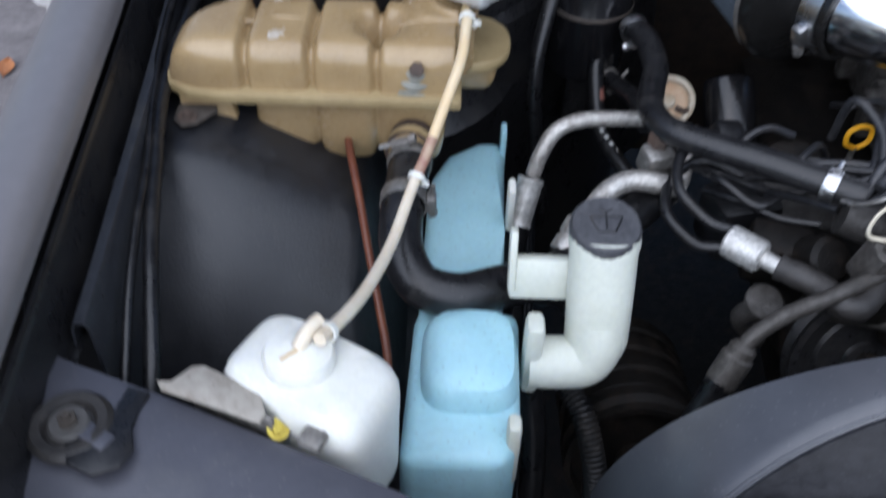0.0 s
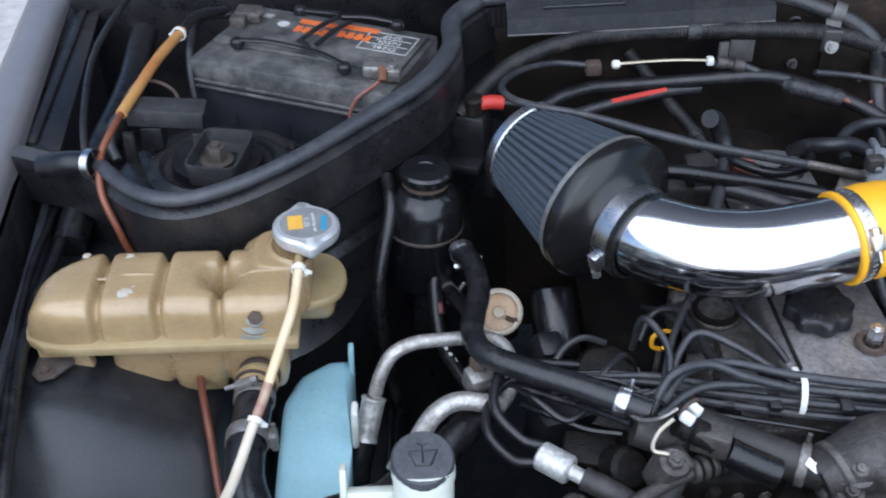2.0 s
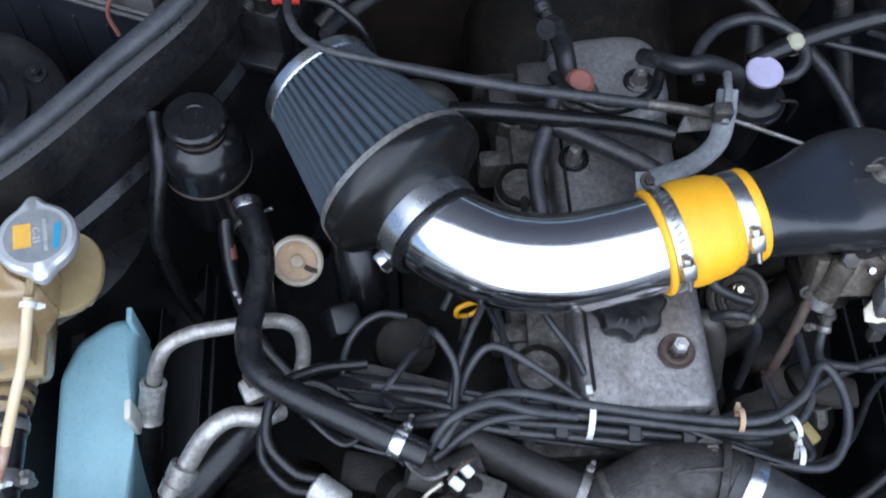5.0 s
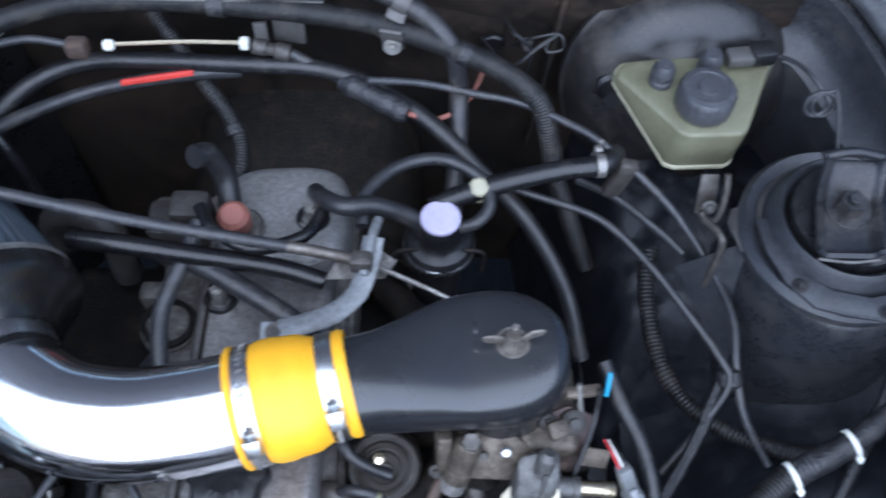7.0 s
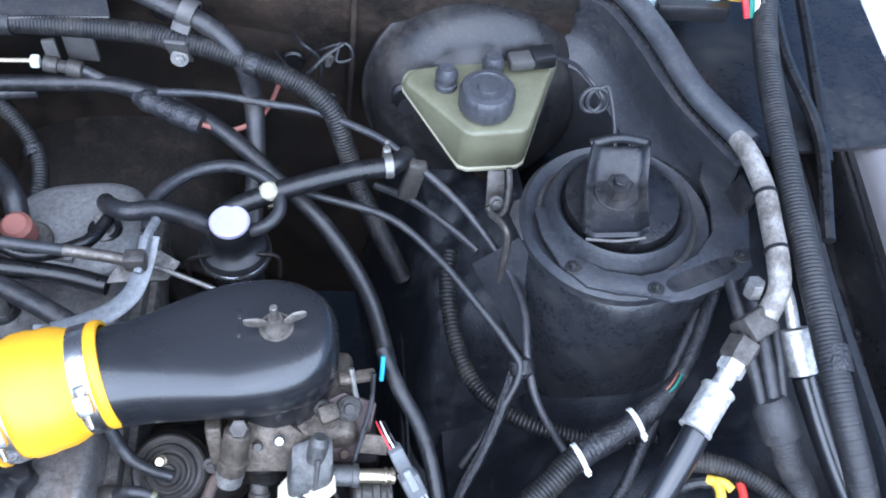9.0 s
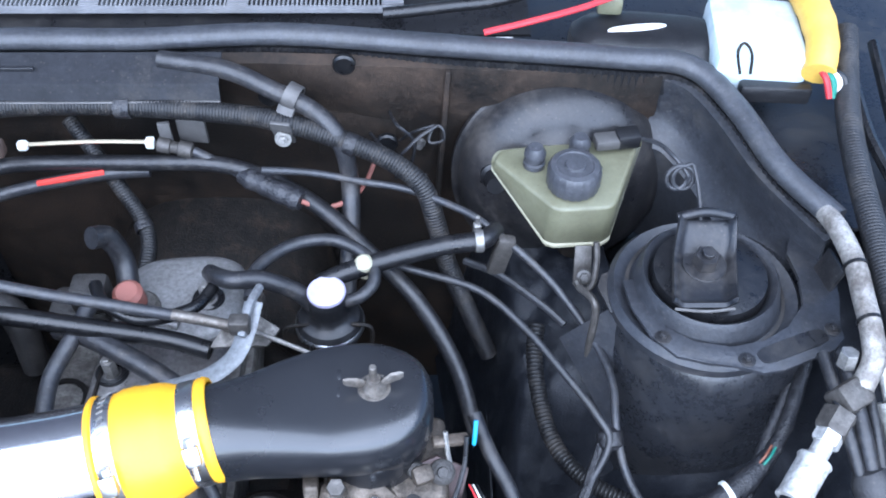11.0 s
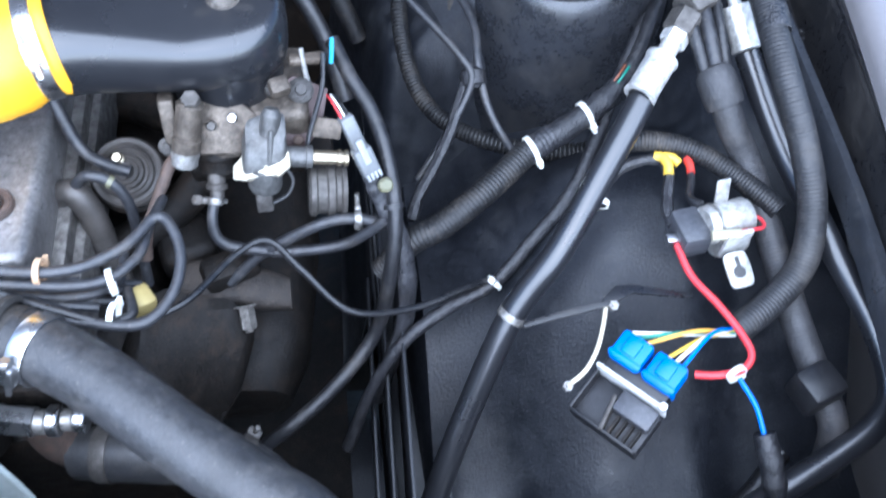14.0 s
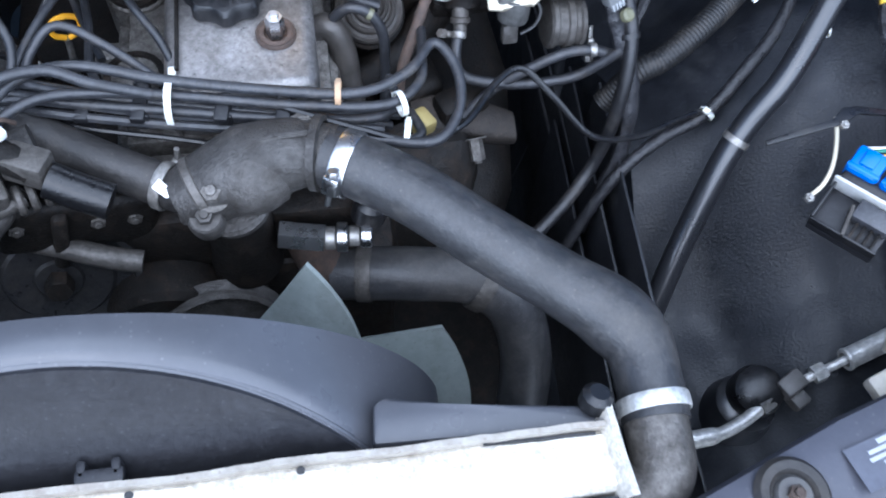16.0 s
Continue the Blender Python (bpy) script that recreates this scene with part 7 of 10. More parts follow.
    # leads to the plugs on the left of the cover
    for k, (p, r) in enumerate((([(0.345, 0.672, 0.765), (0.362, 0.72, 0.773), (0.39, 0.775, 0.778), (0.42, 0.83, 0.772), (0.43, 0.875, 0.745)], 0.0034), ([(0.47, 0.665, 0.775), (0.455, 0.70, 0.785), (0.432, 0.74, 0.79), (0.43, 0.775, 0.785), (0.436, 0.80, 0.752)], 0.0034), ([(0.46, 0.658, 0.782), (0.42, 0.69, 0.79), (0.385, 0.712, 0.79), (0.365, 0.70, 0.778), (0.352, 0.675, 0.76)], 0.0036), ([(0.35, 0.668, 0.77), (0.352, 0.70, 0.785), (0.335, 0.73, 0.79), (0.328, 0.735, 0.745)], 0.0036))):
        single("plug_lead", tube(raised(p), r, 10), LEAD, "dusty grey lead to a spark plug", "cable")
    loops = ([(0.332, 0.745, 0.715), (0.318, 0.73, 0.74), (0.30, 0.705, 0.75), (0.29, 0.69, 0.748), (0.30, 0.675, 0.755)], [(0.31, 0.775, 0.712), (0.285, 0.775, 0.72), (0.262, 0.76, 0.715), (0.25, 0.735, 0.70), (0.255, 0.705, 0.70)], [(0.345, 0.78, 0.71), (0.362, 0.80, 0.73), (0.385, 0.79, 0.745), (0.395, 0.75, 0.75), (0.40, 0.70, 0.762), (0.41, 0.665, 0.772)], [(0.36, 0.84, 0.70), (0.375, 0.80, 0.73), (0.39, 0.755, 0.745), (0.405, 0.715, 0.745)])
    for p in loops:
        single("plug_lead", tube(raised(p), 0.0035, 8), LEAD, "dusty grey lead to a spark plug", "cable")
    for p in ([(0.25, 0.70, 0.745), (0.30, 0.685, 0.757), (0.35, 0.662, 0.752), (0.40, 0.642, 0.756), (0.46, 0.628, 0.757), (0.53, 0.612, 0.752)], [(0.255, 0.715, 0.735), (0.31, 0.70, 0.75), (0.36, 0.682, 0.755), (0.43, 0.664, 0.757), (0.50, 0.652, 0.76)]):
        single("thin_wire", tube(raised(p), 0.0022, 7), RUBBER, "thin black wire beside the lead bundle", "wire")
    single("lead_cradle", prism([(-0.05, -0.02), (0.045, -0.024), (0.05, 0.02), (-0.045, 0.024)], 0.004, pose(0.30, 0.69, 0.725, 24, 0, -14), 0.001), IRONGREY, "dull grey metal cradle under the leads", "bracket")


def filter_and_dipstick():
    ob = thing("distributor", (0.33, 0.73, 0.6), "grimy dark distributor body with a spring clip", "distributor")
    m = at((0.318, 0.765, 0.672), (-0.12, -0.45, 0.9))
    part("body", lathe([(0.026, -0.1), (0.03, -0.03), (0.034, -0.012), (0.0345, -0.006), (0.032, -0.004), (0.032, 0.014), (0.034, 0.016), (0.0335, 0.022), (0.028, 0.032), (0.016, 0.036), (0, 0.036)], m, 34), IRON, ob)
    part("clip", box((0.006, 0.01, 0.03), m @ pose(0.033, 0.0, 0.004), 0.002), ZINC, ob)
    flt = thing("oil_filter", (0.295, 0.86, 0.6), "glossy black oil filter canister with small white print", "oil filter")
    m = at((0.276, 0.872, 0.712), (-0.05, 0.72, 0.66)) @ Matrix.Diagonal((0.7, 0.7, 0.8, 1))
    part("can", lathe([(0.0, -0.1), (0.034, -0.1), (0.036, -0.096), (0.036, -0.012), (0.034, -0.004), (0.028, 0.0), (0, 0.001)], m, 36), GLOSSBLACK, flt)
    bm = bmesh.new()
    for k in range(5):
        for q in range(3):
            a = radians(68 + 11 * k)
            box((0.0004, 0.005, 0.0022), m @ pose(math.cos(a) * 0.0361, math.sin(a) * 0.0361, -0.066 - 0.007 * q, 0, 0, 68 + 11 * k), bm=bm)
    part("print", bm, PRINT, flt, "small white printed bars", smooth=False)
    ob = single("dipstick", tube([(0.374, 0.775, 0.60), (0.375, 0.776, 0.69), (0.374, 0.775, 0.705)], 0.003, 8), ZINC, "oil dipstick with a yellow loop handle", "dipstick")
    part("handle", tube([(0.374, 0.775, 0.706), (0.365, 0.773, 0.712), (0.365, 0.7745, 0.724), (0.376, 0.777, 0.729), (0.3865, 0.779, 0.724), (0.386, 0.777, 0.712), (0.377, 0.775, 0.706)], 0.0025, 8), YELLOW, ob, "yellow loop handle")


def carburettor():
    ob = thing("carburettor", (0.73, 0.77, 0.66), "dusty alloy carburettor with solenoids and linkage", "carburettor")
    part("body", box((0.10, 0.075, 0.05), pose(0.727, 0.797, 0.777, 4, 0, 2), 0.008, seg=3), ALUCARB, ob)
    part("throat", lathe([(0.036, 0.79), (0.036, 0.83), (0.03, 0.83)], pose(0.715, 0.811, 0), 28), ALUCARB, ob)
    part("face_plate", prism([(-0.026, -0.02), (0.024, -0.022), (0.03, 0.004), (0.012, 0.02), (-0.02, 0.024)], 0.01, at((0.714, 0.763, 0.786), (0.0, -0.75, 0.65), (0, 0.65, 0.75)), 0.003), ALUCARB, ob)
    for z, dy in ((0.773, 0.0), (0.766, 0.002)):
        part("ridge", tube([(0.682, 0.756 + dy, z), (0.70, 0.75 + dy, z - 0.001), (0.715, 0.749 + dy, z), (0.735, 0.752 + dy, z)], 0.0026, 8), ALUCARB, ob)
    part("base", box((0.12, 0.05, 0.02), pose(0.735, 0.782, 0.735, 0, 0, 3), 0.006), IRON, ob)
    # upright barrel with its worn end nut
    top, end = V(0.690, 0.758, 0.822), V(0.678, 0.7375, 0.773)
    part("barrel", lathe([(0, -0.002), (0.0085, 0.0), (0.0105, 0.002), (0.0105, 0.026), (0.0095, 0.027), (0.0095, 0.03), (0.011, 0.031), (0.011, 0.042), (0, 0.043)], at(top, end - top), 26), ALUCARB, ob)
    part("end_nut", lathe([(0.0112, 0.0), (0.0112, 0.005), (0.0105, 0.0055), (0.0105, 0.0125), (0.0095, 0.0135), (0, 0.0135)], at(top + (end - top).normalized() * 0.041, end - top), 20), ZINC, ob, "bright worn end")
    part("cap_bolt", hexnut(0.0075, 0.007, at(top + V(0.001, -0.001, 0.001), (0.0, -0.3, 1))), IRONGREY2, ob)
    part("side_rib", box((0.012, 0.02, 0.046), pose(0.671, 0.759, 0.80, -20, 0, 6), 0.003), ALUCARB, ob)
    bolt((0.667, 0.746, 0.786), (-0.2, -0.8, 0.5), 0.0042, ob, IRONGREY2)
    # cup and stub under the face
    part("cup", lathe([(0.019, 0.0), (0.0195, 0.006), (0.018, 0.008), (0.018, 0.018), (0.012, 0.024), (0, 0.025)], at((0.702, 0.766, 0.757), (0.0, -0.55, -0.8)), 26), IRON, ob)
    part("stub", lathe([(0.0075, 0.0), (0.0075, 0.008), (0.0088, 0.009), (0.0088, 0.013), (0.006, 0.014), (0.006, 0.02)], at((0.699, 0.747, 0.748), (-0.05, -0.7, -0.7)), 16), IRONGREY2, ob)
    # idle solenoid: finger, faceted body, cream band, lower can and tail
    part("finger", tube([(0.7505, 0.752, 0.817), (0.749, 0.748, 0.81), (0.746, 0.742, 0.798)], 0.0072, 16, shape=lambda s, i: 0.75 + 0.35 * min(1.0, 3 * s)), SOLENOID, ob)
    part("solenoid_body", loft([((0.7455, 0.746, 0.806), (0.010, 0.002, 0.002), (0.0, 0.008, 0.004)), ((0.744, 0.743, 0.802), (0.0155, 0.002, 0.002), (0.0, 0.012, 0.005)), ((0.742, 0.737, 0.79), (0.0175, 0.002, 0.002), (0.0, 0.0135, 0.006)), ((0.741, 0.7335, 0.781), (0.0175, 0.002, 0.002), (0.0, 0.0135, 0.006)), ((0.7405, 0.7325, 0.7785), (0.0145, 0.002, 0.002), (0.0, 0.011, 0.005))], 28, 4.5), SOLENOID, ob, "grey cast solenoid body")
    part("web", tube([(0.7485, 0.738, 0.807), (0.747, 0.731, 0.796), (0.745, 0.725, 0.783)], 0.0022, 8), SOLENOID, ob)
    part("bracket", prism([(-0.024, 0.002), (-0.025, -0.009), (-0.014, -0.0125), (0.0, -0.0105), (0.012, -0.014), (0.0215, -0.008), (0.022, 0.004), (0.008, 0.014), (-0.010, 0.014)], 0.0042, at((0.7405, 0.7295, 0.7785), (-0.22, -0.3, 0.9), (0, 1, 0)), 0.0012), OILYSTEEL, ob, "cream zinc bracket")
    for dx, dy in ((-0.016, -0.004), (0.002, -0.0065)):
        bolt((0.7405 + dx, 0.731 + dy, 0.7795 + 0.25 * dx), (-0.2, -0.3, 0.9), 0.0026, ob, OILYSTEEL, washer=False)
    part("solenoid_can", lathe([(0, 0), (0.0132, 0.0), (0.0135, 0.002), (0.0135, 0.019), (0.0125, 0.0215), (0.010, 0.0225), (0, 0.0228)], at((0.741, 0.73, 0.776), (-0.08, -0.28, -0.95)), 28), SOLENOID, ob, "grey metal can")
    part("solenoid_tail", box((0.0135, 0.009, 0.018), pose(0.7375, 0.719, 0.744, -18, 0, 4), 0.002), IRONGREY, ob)
    part("lead_wire", tube([(0.757, 0.728, 0.775), (0.762, 0.722, 0.765), (0.757, 0.716, 0.755), (0.745, 0.712, 0.75)], 0.0016, 7), RUBBER, ob)
    part("arm", lathe([(0.0085, 0.0), (0.0085, 0.022), (0.0095, 0.0225), (0.0095, 0.0275), (0, 0.028)], at((0.751, 0.738, 0.7765), (1, 0, -0.13)), 18), SOLENOID, ob)
    part("valve_stem", lathe([(0.0058, 0.0), (0.0058, 0.019), (0.0068, 0.0195), (0.0068, 0.022), (0.0056, 0.0225), (0.0056, 0.0245), (0.0068, 0.025), (0.0066, 0.028), (0, 0.028)], at((0.779, 0.738, 0.7727), (1, 0, -0.13)), 18), BRASS, ob, "bright brass stem")
    part("diaphragm", lathe([(0, 0), (0.02, 0.0), (0.0225, 0.002), (0.0225, 0.006), (0.0205, 0.0075), (0.0205, 0.0145), (0.0225, 0.016), (0.0225, 0.021), (0.0205, 0.0225), (0.0205, 0.026), (0.0225, 0.0275), (0.022, 0.031), (0, 0.031)], at((0.7725, 0.732, 0.7385), (1, 0.02, -0.08)), 32), IRONGREY2, ob, "grooved grey diaphragm drum")
    # throttle end: mauve plate, bosses, bracket, levers
    part("throttle_plate", prism([(-0.024, -0.026), (0.006, -0.03), (0.02, -0.008), (0.026, 0.018), (0.0, 0.03), (-0.026, 0.02)], 0.004, at((0.768, 0.775, 0.785), (0.15, -0.75, 0.65), (0, 0.65, 0.75)), 0.0012), MAUVE, ob, "mauve-brown throttle plate")
    for x, y, z, r in ((0.772, 0.783, 0.801, 0.0105), (0.751, 0.782, 0.806, 0.0075)):
        part("boss", lathe([(0, 0), (r, 0), (r, 0.006), (r * 0.8, 0.008), (r * 0.45, 0.0085), (r * 0.4, 0.011), (0, 0.011)], at((x, y, z), (0.1, -0.55, 0.8)), 22), IRONGREY, ob)
    part("screw", disc(0.0042, 0.003, at((0.7675, 0.757, 0.772), (0.15, -0.75, 0.65)), 14, 0.001), RUST, ob)
    part("grey_tab", prism([(-0.012, -0.008), (0.012, -0.010), (0.014, 0.006), (-0.01, 0.008)], 0.003, at((0.79, 0.762, 0.781), (0.1, -0.7, 0.7)), 0.001), ALUCARB, ob)
    part("lever", box((0.03, 0.01, 0.007), pose(0.779, 0.80, 0.82, 0, 6, 10), 0.0025), ALUCARB, ob)
    part("lever", tube([(0.775, 0.802, 0.83), (0.777, 0.792, 0.815), (0.779, 0.787, 0.805)], 0.0022, 8), ZINC, ob)
    part("link", tube([(0.792, 0.80, 0.826), (0.79, 0.785, 0.806), (0.783, 0.765, 0.795), (0.777, 0.752, 0.784), (0.775, 0.746, 0.776)], 0.0021, 8), RUBBER, ob, "thin black linkage cable")
    part("cyan_plug", tube([(0.80, 0.812, 0.83), (0.799, 0.804, 0.822), (0.798, 0.799, 0.815)], 0.0019, 8), CYAN, ob, "small cyan connector")
    part("pale_block", box((0.016, 0.014, 0.014), pose(0.757, 0.768, 0.823, 20, 0, 20), 0.003), ALUCARB, ob)
    for x, y, z, m in ((0.719, 0.757, 0.803, STEEL), (0.712, 0.752, 0.775, IRONGREY2), (0.735, 0.76, 0.792, IRONGREY2), (0.702, 0.756, 0.796, IRONGREY2)):
        part("screw", lathe([(0, 0), (0.0042, 0), (0.0042, 0.002), (0.0032, 0.0035), (0, 0.0035)], at((x, y, z), (0, -0.7, 0.7)), 12), m, ob)
    # connector plug hanging on its wires
    pl = thing("wiring_plug", (0.813, 0.735, 0.77), "grey translucent wiring plug with taped wires", "connector")
    a, b = V(0.806, 0.741, 0.815), V(0.826, 0.72, 0.765)
    m = at(a, b - a, (0.3, -0.8, 0.4))
    part("housing", box((0.0115, 0.011, 0.03), m @ pose(0, 0, 0.014), 0.002), PLUGGREY, pl)
    col = part("collar", box((0.0155, 0.014, 0.026), m @ pose(0, 0, 0.041), 0.003), PLUGGREY, pl)
    part("latch", box((0.006, 0.003, 0.022), m @ pose(0, 0.0075, 0.03), 0.001), PLUGPALE, col, "pale latch")
    for k in range(4):
        part("tooth", box((0.0022, 0.003, 0.006), m @ pose(-0.005 + 0.0034 * k, 0.0065, 0.053), 0.0005), PLUGPALE, col)
    for k, (mm, dx) in enumerate(((REDWIRE, -0.003), (WHITEWIRE, 0.0), (RUBBER, 0.003))):
        part("wire", tube([m @ V(dx, 0, 0), (0.800 + dx, 0.75, 0.822), (0.796 + dx, 0.762, 0.818)], 0.0008, 6), mm, pl)
    part("bead", disc(0.006, 0.009, at((0.833, 0.713, 0.762), (0.3, -0.4, 0.7)), 14, 0.002), OILY, pl, "cream plastic bead")
    part("taped_tail", tube([m @ V(0, 0, 0.052), (0.831, 0.713, 0.75), (0.842, 0.70, 0.725), (0.85, 0.68, 0.69), (0.846, 0.655, 0.63), (0.82, 0.63, 0.54)], 0.009, 12, flat=0.7, shape=lumpy(0.25, 11)), TAPE, pl)
    # emission valve with stepped diaphragm, and the saddle beside it
    ev = thing("recirculation_valve", (0.63, 0.765, 0.66), "dusty round diaphragm valve with stepped rings", "valve")
    m = at((0.623, 0.768, 0.728), (0.05, -0.5, 0.86)) @ Matrix.Diagonal((0.82, 0.82, 0.9, 1))
    part("diaphragm", lathe([(0.03, -0.04), (0.036, 0.0), (0.037, 0.004), (0.035, 0.007), (0.031, 0.005), (0.028, 0.006), (0.0265, 0.011), (0.0235, 0.013), (0.0215, 0.01), (0.019, 0.011), (0.0175, 0.016), (0.0145, 0.018), (0.0125, 0.015), (0.009, 0.017), (0.008, 0.021), (0, 0.021)], m, 40), VALVEGREY, ev)
    part("tip", lathe([(0.006, 0.0), (0.006, 0.006), (0.004, 0.007), (0.004, 0.014), (0, 0.014)], m @ pose(-0.006, 0.012, 0.014), 14), BRASS, ev, "small brass tip")
    part("lower_shell", lathe([(0.036, -0.006), (0.04, -0.008), (0.04, -0.012), (0.03, -0.03)], m, 40), IRON, ev)
    single("saddle_pipe", tube([(0.573, 0.712, 0.665), (0.567, 0.728, 0.70), (0.569, 0.737, 0.726), (0.578, 0.74, 0.742), (0.589, 0.736, 0.742), (0.597, 0.728, 0.722), (0.601, 0.718, 0.69), (0.606, 0.706, 0.65)], 0.0112, 16), VALVEGREY, "dusty brown metal saddle pipe", "pipe")
    single("thin_hose", tube([(0.588, 0.742, 0.72), (0.586, 0.73, 0.712), (0.584, 0.718, 0.69), (0.58, 0.705, 0.66)], 0.0035, 8), LEAD, "thin grey hose inside the saddle pipe", "hose")
    single("vacuum_hose", tube([(0.57, 0.81, 0.81), (0.58, 0.79, 0.79), (0.592, 0.772, 0.76), (0.61, 0.76, 0.752), (0.63, 0.754, 0.747)], 0.005, 10), LEAD, "grey vacuum hose to the diaphragm valve", "hose")
    ob = single("vacuum_hose", tube([(0.583, 0.742, 0.735), (0.589, 0.739, 0.752), (0.603, 0.735, 0.769), (0.62, 0.731, 0.764), (0.63, 0.724, 0.745), (0.631, 0.714, 0.71), (0.63, 0.70, 0.66)], 0.0046, 10), LEAD, "grey looped vacuum hose with a yellow mark", "hose")
    part("mark", lathe([(0.0047, -0.002), (0.0052, -0.002), (0.0052, 0.002), (0.0047, 0.002)], at((0.6195, 0.7312, 0.7643), (0.8, -0.3, -0.4)), 14), OILY, ob, "small yellow mark")
    single("rust_pipe", tube([(0.672, 0.745, 0.778), (0.666, 0.735, 0.773), (0.655, 0.715, 0.758), (0.645, 0.70, 0.74), (0.64, 0.69, 0.715)], 0.0046, 10, shape=lumpy(0.2, 6)), RUST, "thin rusty metal pipe", "pipe")
    ob = single("fuel_hose", tube([(0.698, 0.735, 0.737), (0.693, 0.72, 0.726), (0.694, 0.71, 0.713), (0.703, 0.705, 0.704), (0.724, 0.702, 0.699), (0.754, 0.70, 0.696), (0.795, 0.70, 0.70), (0.818, 0.70, 0.716), (0.836, 0.70, 0.735)], 0.0048, 10), LEAD, "grey hose looping under the carburettor", "hose")
    clamp((0.6965, 0.729, 0.7335), (-0.1, -0.5, -0.4), 0.0052, ob, 60, 0.006, material=ZINC)
    ob = single("fuel_hose", tube([(0.70, 0.69, 0.668), (0.725, 0.70, 0.69), (0.75, 0.703, 0.708), (0.784, 0.706, 0.726), (0.81, 0.707, 0.728), (0.835, 0.705, 0.72)], 0.0048, 10), LEAD, "grey hose crossing under the carburettor", "hose")
    clamp((0.812, 0.707, 0.728), (1, 0, 0), 0.0052, ob, 60, 0.006, material=ZINC)
    ob = single("fuel_hose", tube([(0.80, 0.83, 0.81), (0.812, 0.80, 0.80), (0.828, 0.77, 0.788), (0.838, 0.735, 0.77), (0.842, 0.70, 0.74), (0.835, 0.67, 0.69), (0.82, 0.65, 0.63), (0.78, 0.615, 0.60), (0.735, 0.587, 0.58), (0.69, 0.57, 0.55)], 0.0064, 12), DUSTY, "black hose dropping past the carburettor", "hose")
    tie((0.841, 0.705, 0.745), (0.1, -0.7, -0.6), 0.0079, ob, PLASTIC, turn=60)
    single("thin_hose", tube([(0.54, 0.63, 0.785), (0.60, 0.605, 0.782), (0.64, 0.598, 0.772), (0.68, 0.615, 0.765), (0.715, 0.66, 0.755), (0.74, 0.675, 0.75), (0.765, 0.655, 0.735), (0.80, 0.633, 0.705), (0.85, 0.645, 0.68), (0.895, 0.664, 0.672), (0.927, 0.675, 0.67)], 0.0029, 8), RUBBER, "thin black cable crossing to the wing", "cable")
    # lilac-capped pressure unit behind the plenum
    pu = thing("dashpot", (0.668, 0.972, 0.70), "round black unit with a lilac cap and wire bail", "valve")
    c = pose(0.668, 0.97, 0) @ Matrix.Diagonal((0.71, 0.71, 1, 1))
    part("body", lathe([(0.0, 0.67), (0.03, 0.67), (0.034, 0.745), (0.0455, 0.75), (0.0455, 0.76), (0.041, 0.766), (0.031, 0.769), (0.0275, 0.773), (0.0265, 0.779)], c, 36), PLASTIC, pu)
    part("rim", lathe([(0.0455, 0.751), (0.0475, 0.753), (0.0475, 0.758), (0.0455, 0.76)], c, 36), STEEL, pu, "bright rolled rim")
    part("cap", lathe([(0.0262, 0.778), (0.0265, 0.79), (0.0262, 0.796), (0.024, 0.8)], c, 30), PLASTIC, pu)
    part("cap_top", lathe([(0, 0.798), (0.0245, 0.798), (0.0255, 0.8), (0.0255, 0.803), (0.023, 0.805), (0, 0.8055)], c, 30), LILAC, pu, "faded lilac cap")
    part("bail", tube([(0.625, 0.955, 0.735), (0.628, 0.955, 0.765), (0.65, 0.958, 0.768)], 0.0022, 6), IRON, pu)
    part("bail", tube([(0.708, 0.955, 0.735), (0.708, 0.956, 0.765), (0.69, 0.958, 0.768)], 0.0022, 6), IRON, pu)


ALUCARB = mat("dusty_alloy", (0.15, 0.126, 0.1), (0.055, 0.045, 0.035), 0.4, 0.5, 95, 0.6, dirt=(0.03, 0.02, 0.0125), dirt_amount=0.55, vary=0.25)
OILYSTEEL = mat("cream_zinc", (0.6, 0.55, 0.43), (0.46, 0.42, 0.32), 0.4, 0.5, 50, 0.1)
PLUGGREY = mat("grey_plug", (0.15, 0.155, 0.157), (0.1, 0.103, 0.105), 0.36, 0.0, 60, 0.1, dirt=(0.05, 0.046, 0.042), dirt_amount=0.35)
SOLENOID = mat("grey_cast_solenoid", (0.115, 0.114, 0.11), (0.07, 0.068, 0.065), 0.36, 0.45, 70, 0.35, dirt=(0.05, 0.042, 0.033), dirt_amount=0.36)
MAUVE = mat("mauve_brown_plate", (0.095, 0.065, 0.06), (0.06, 0.043, 0.04), 0.45, 0.2, 60, 0.25, dirt=(0.04, 0.028, 0.02), dirt_amount=0.35)
PLUGPALE = mat("pale_plug", (0.3, 0.31, 0.315), (0.2, 0.205, 0.21), 0.4, 0.0, 60, 0.05, dirt=(0.08, 0.072, 0.065), dirt_amount=0.35)
VALVEGREY = mat("dusty_grey_pressing", (0.085, 0.077, 0.07), (0.05, 0.045, 0.04), 0.36, 0.2, 70, 0.3, dirt=(0.1, 0.088, 0.075), dirt_amount=0.4)
BRASS = mat("brass", (0.62, 0.55, 0.41), (0.5, 0.43, 0.3), 0.28, 1.0, 50, 0.05)

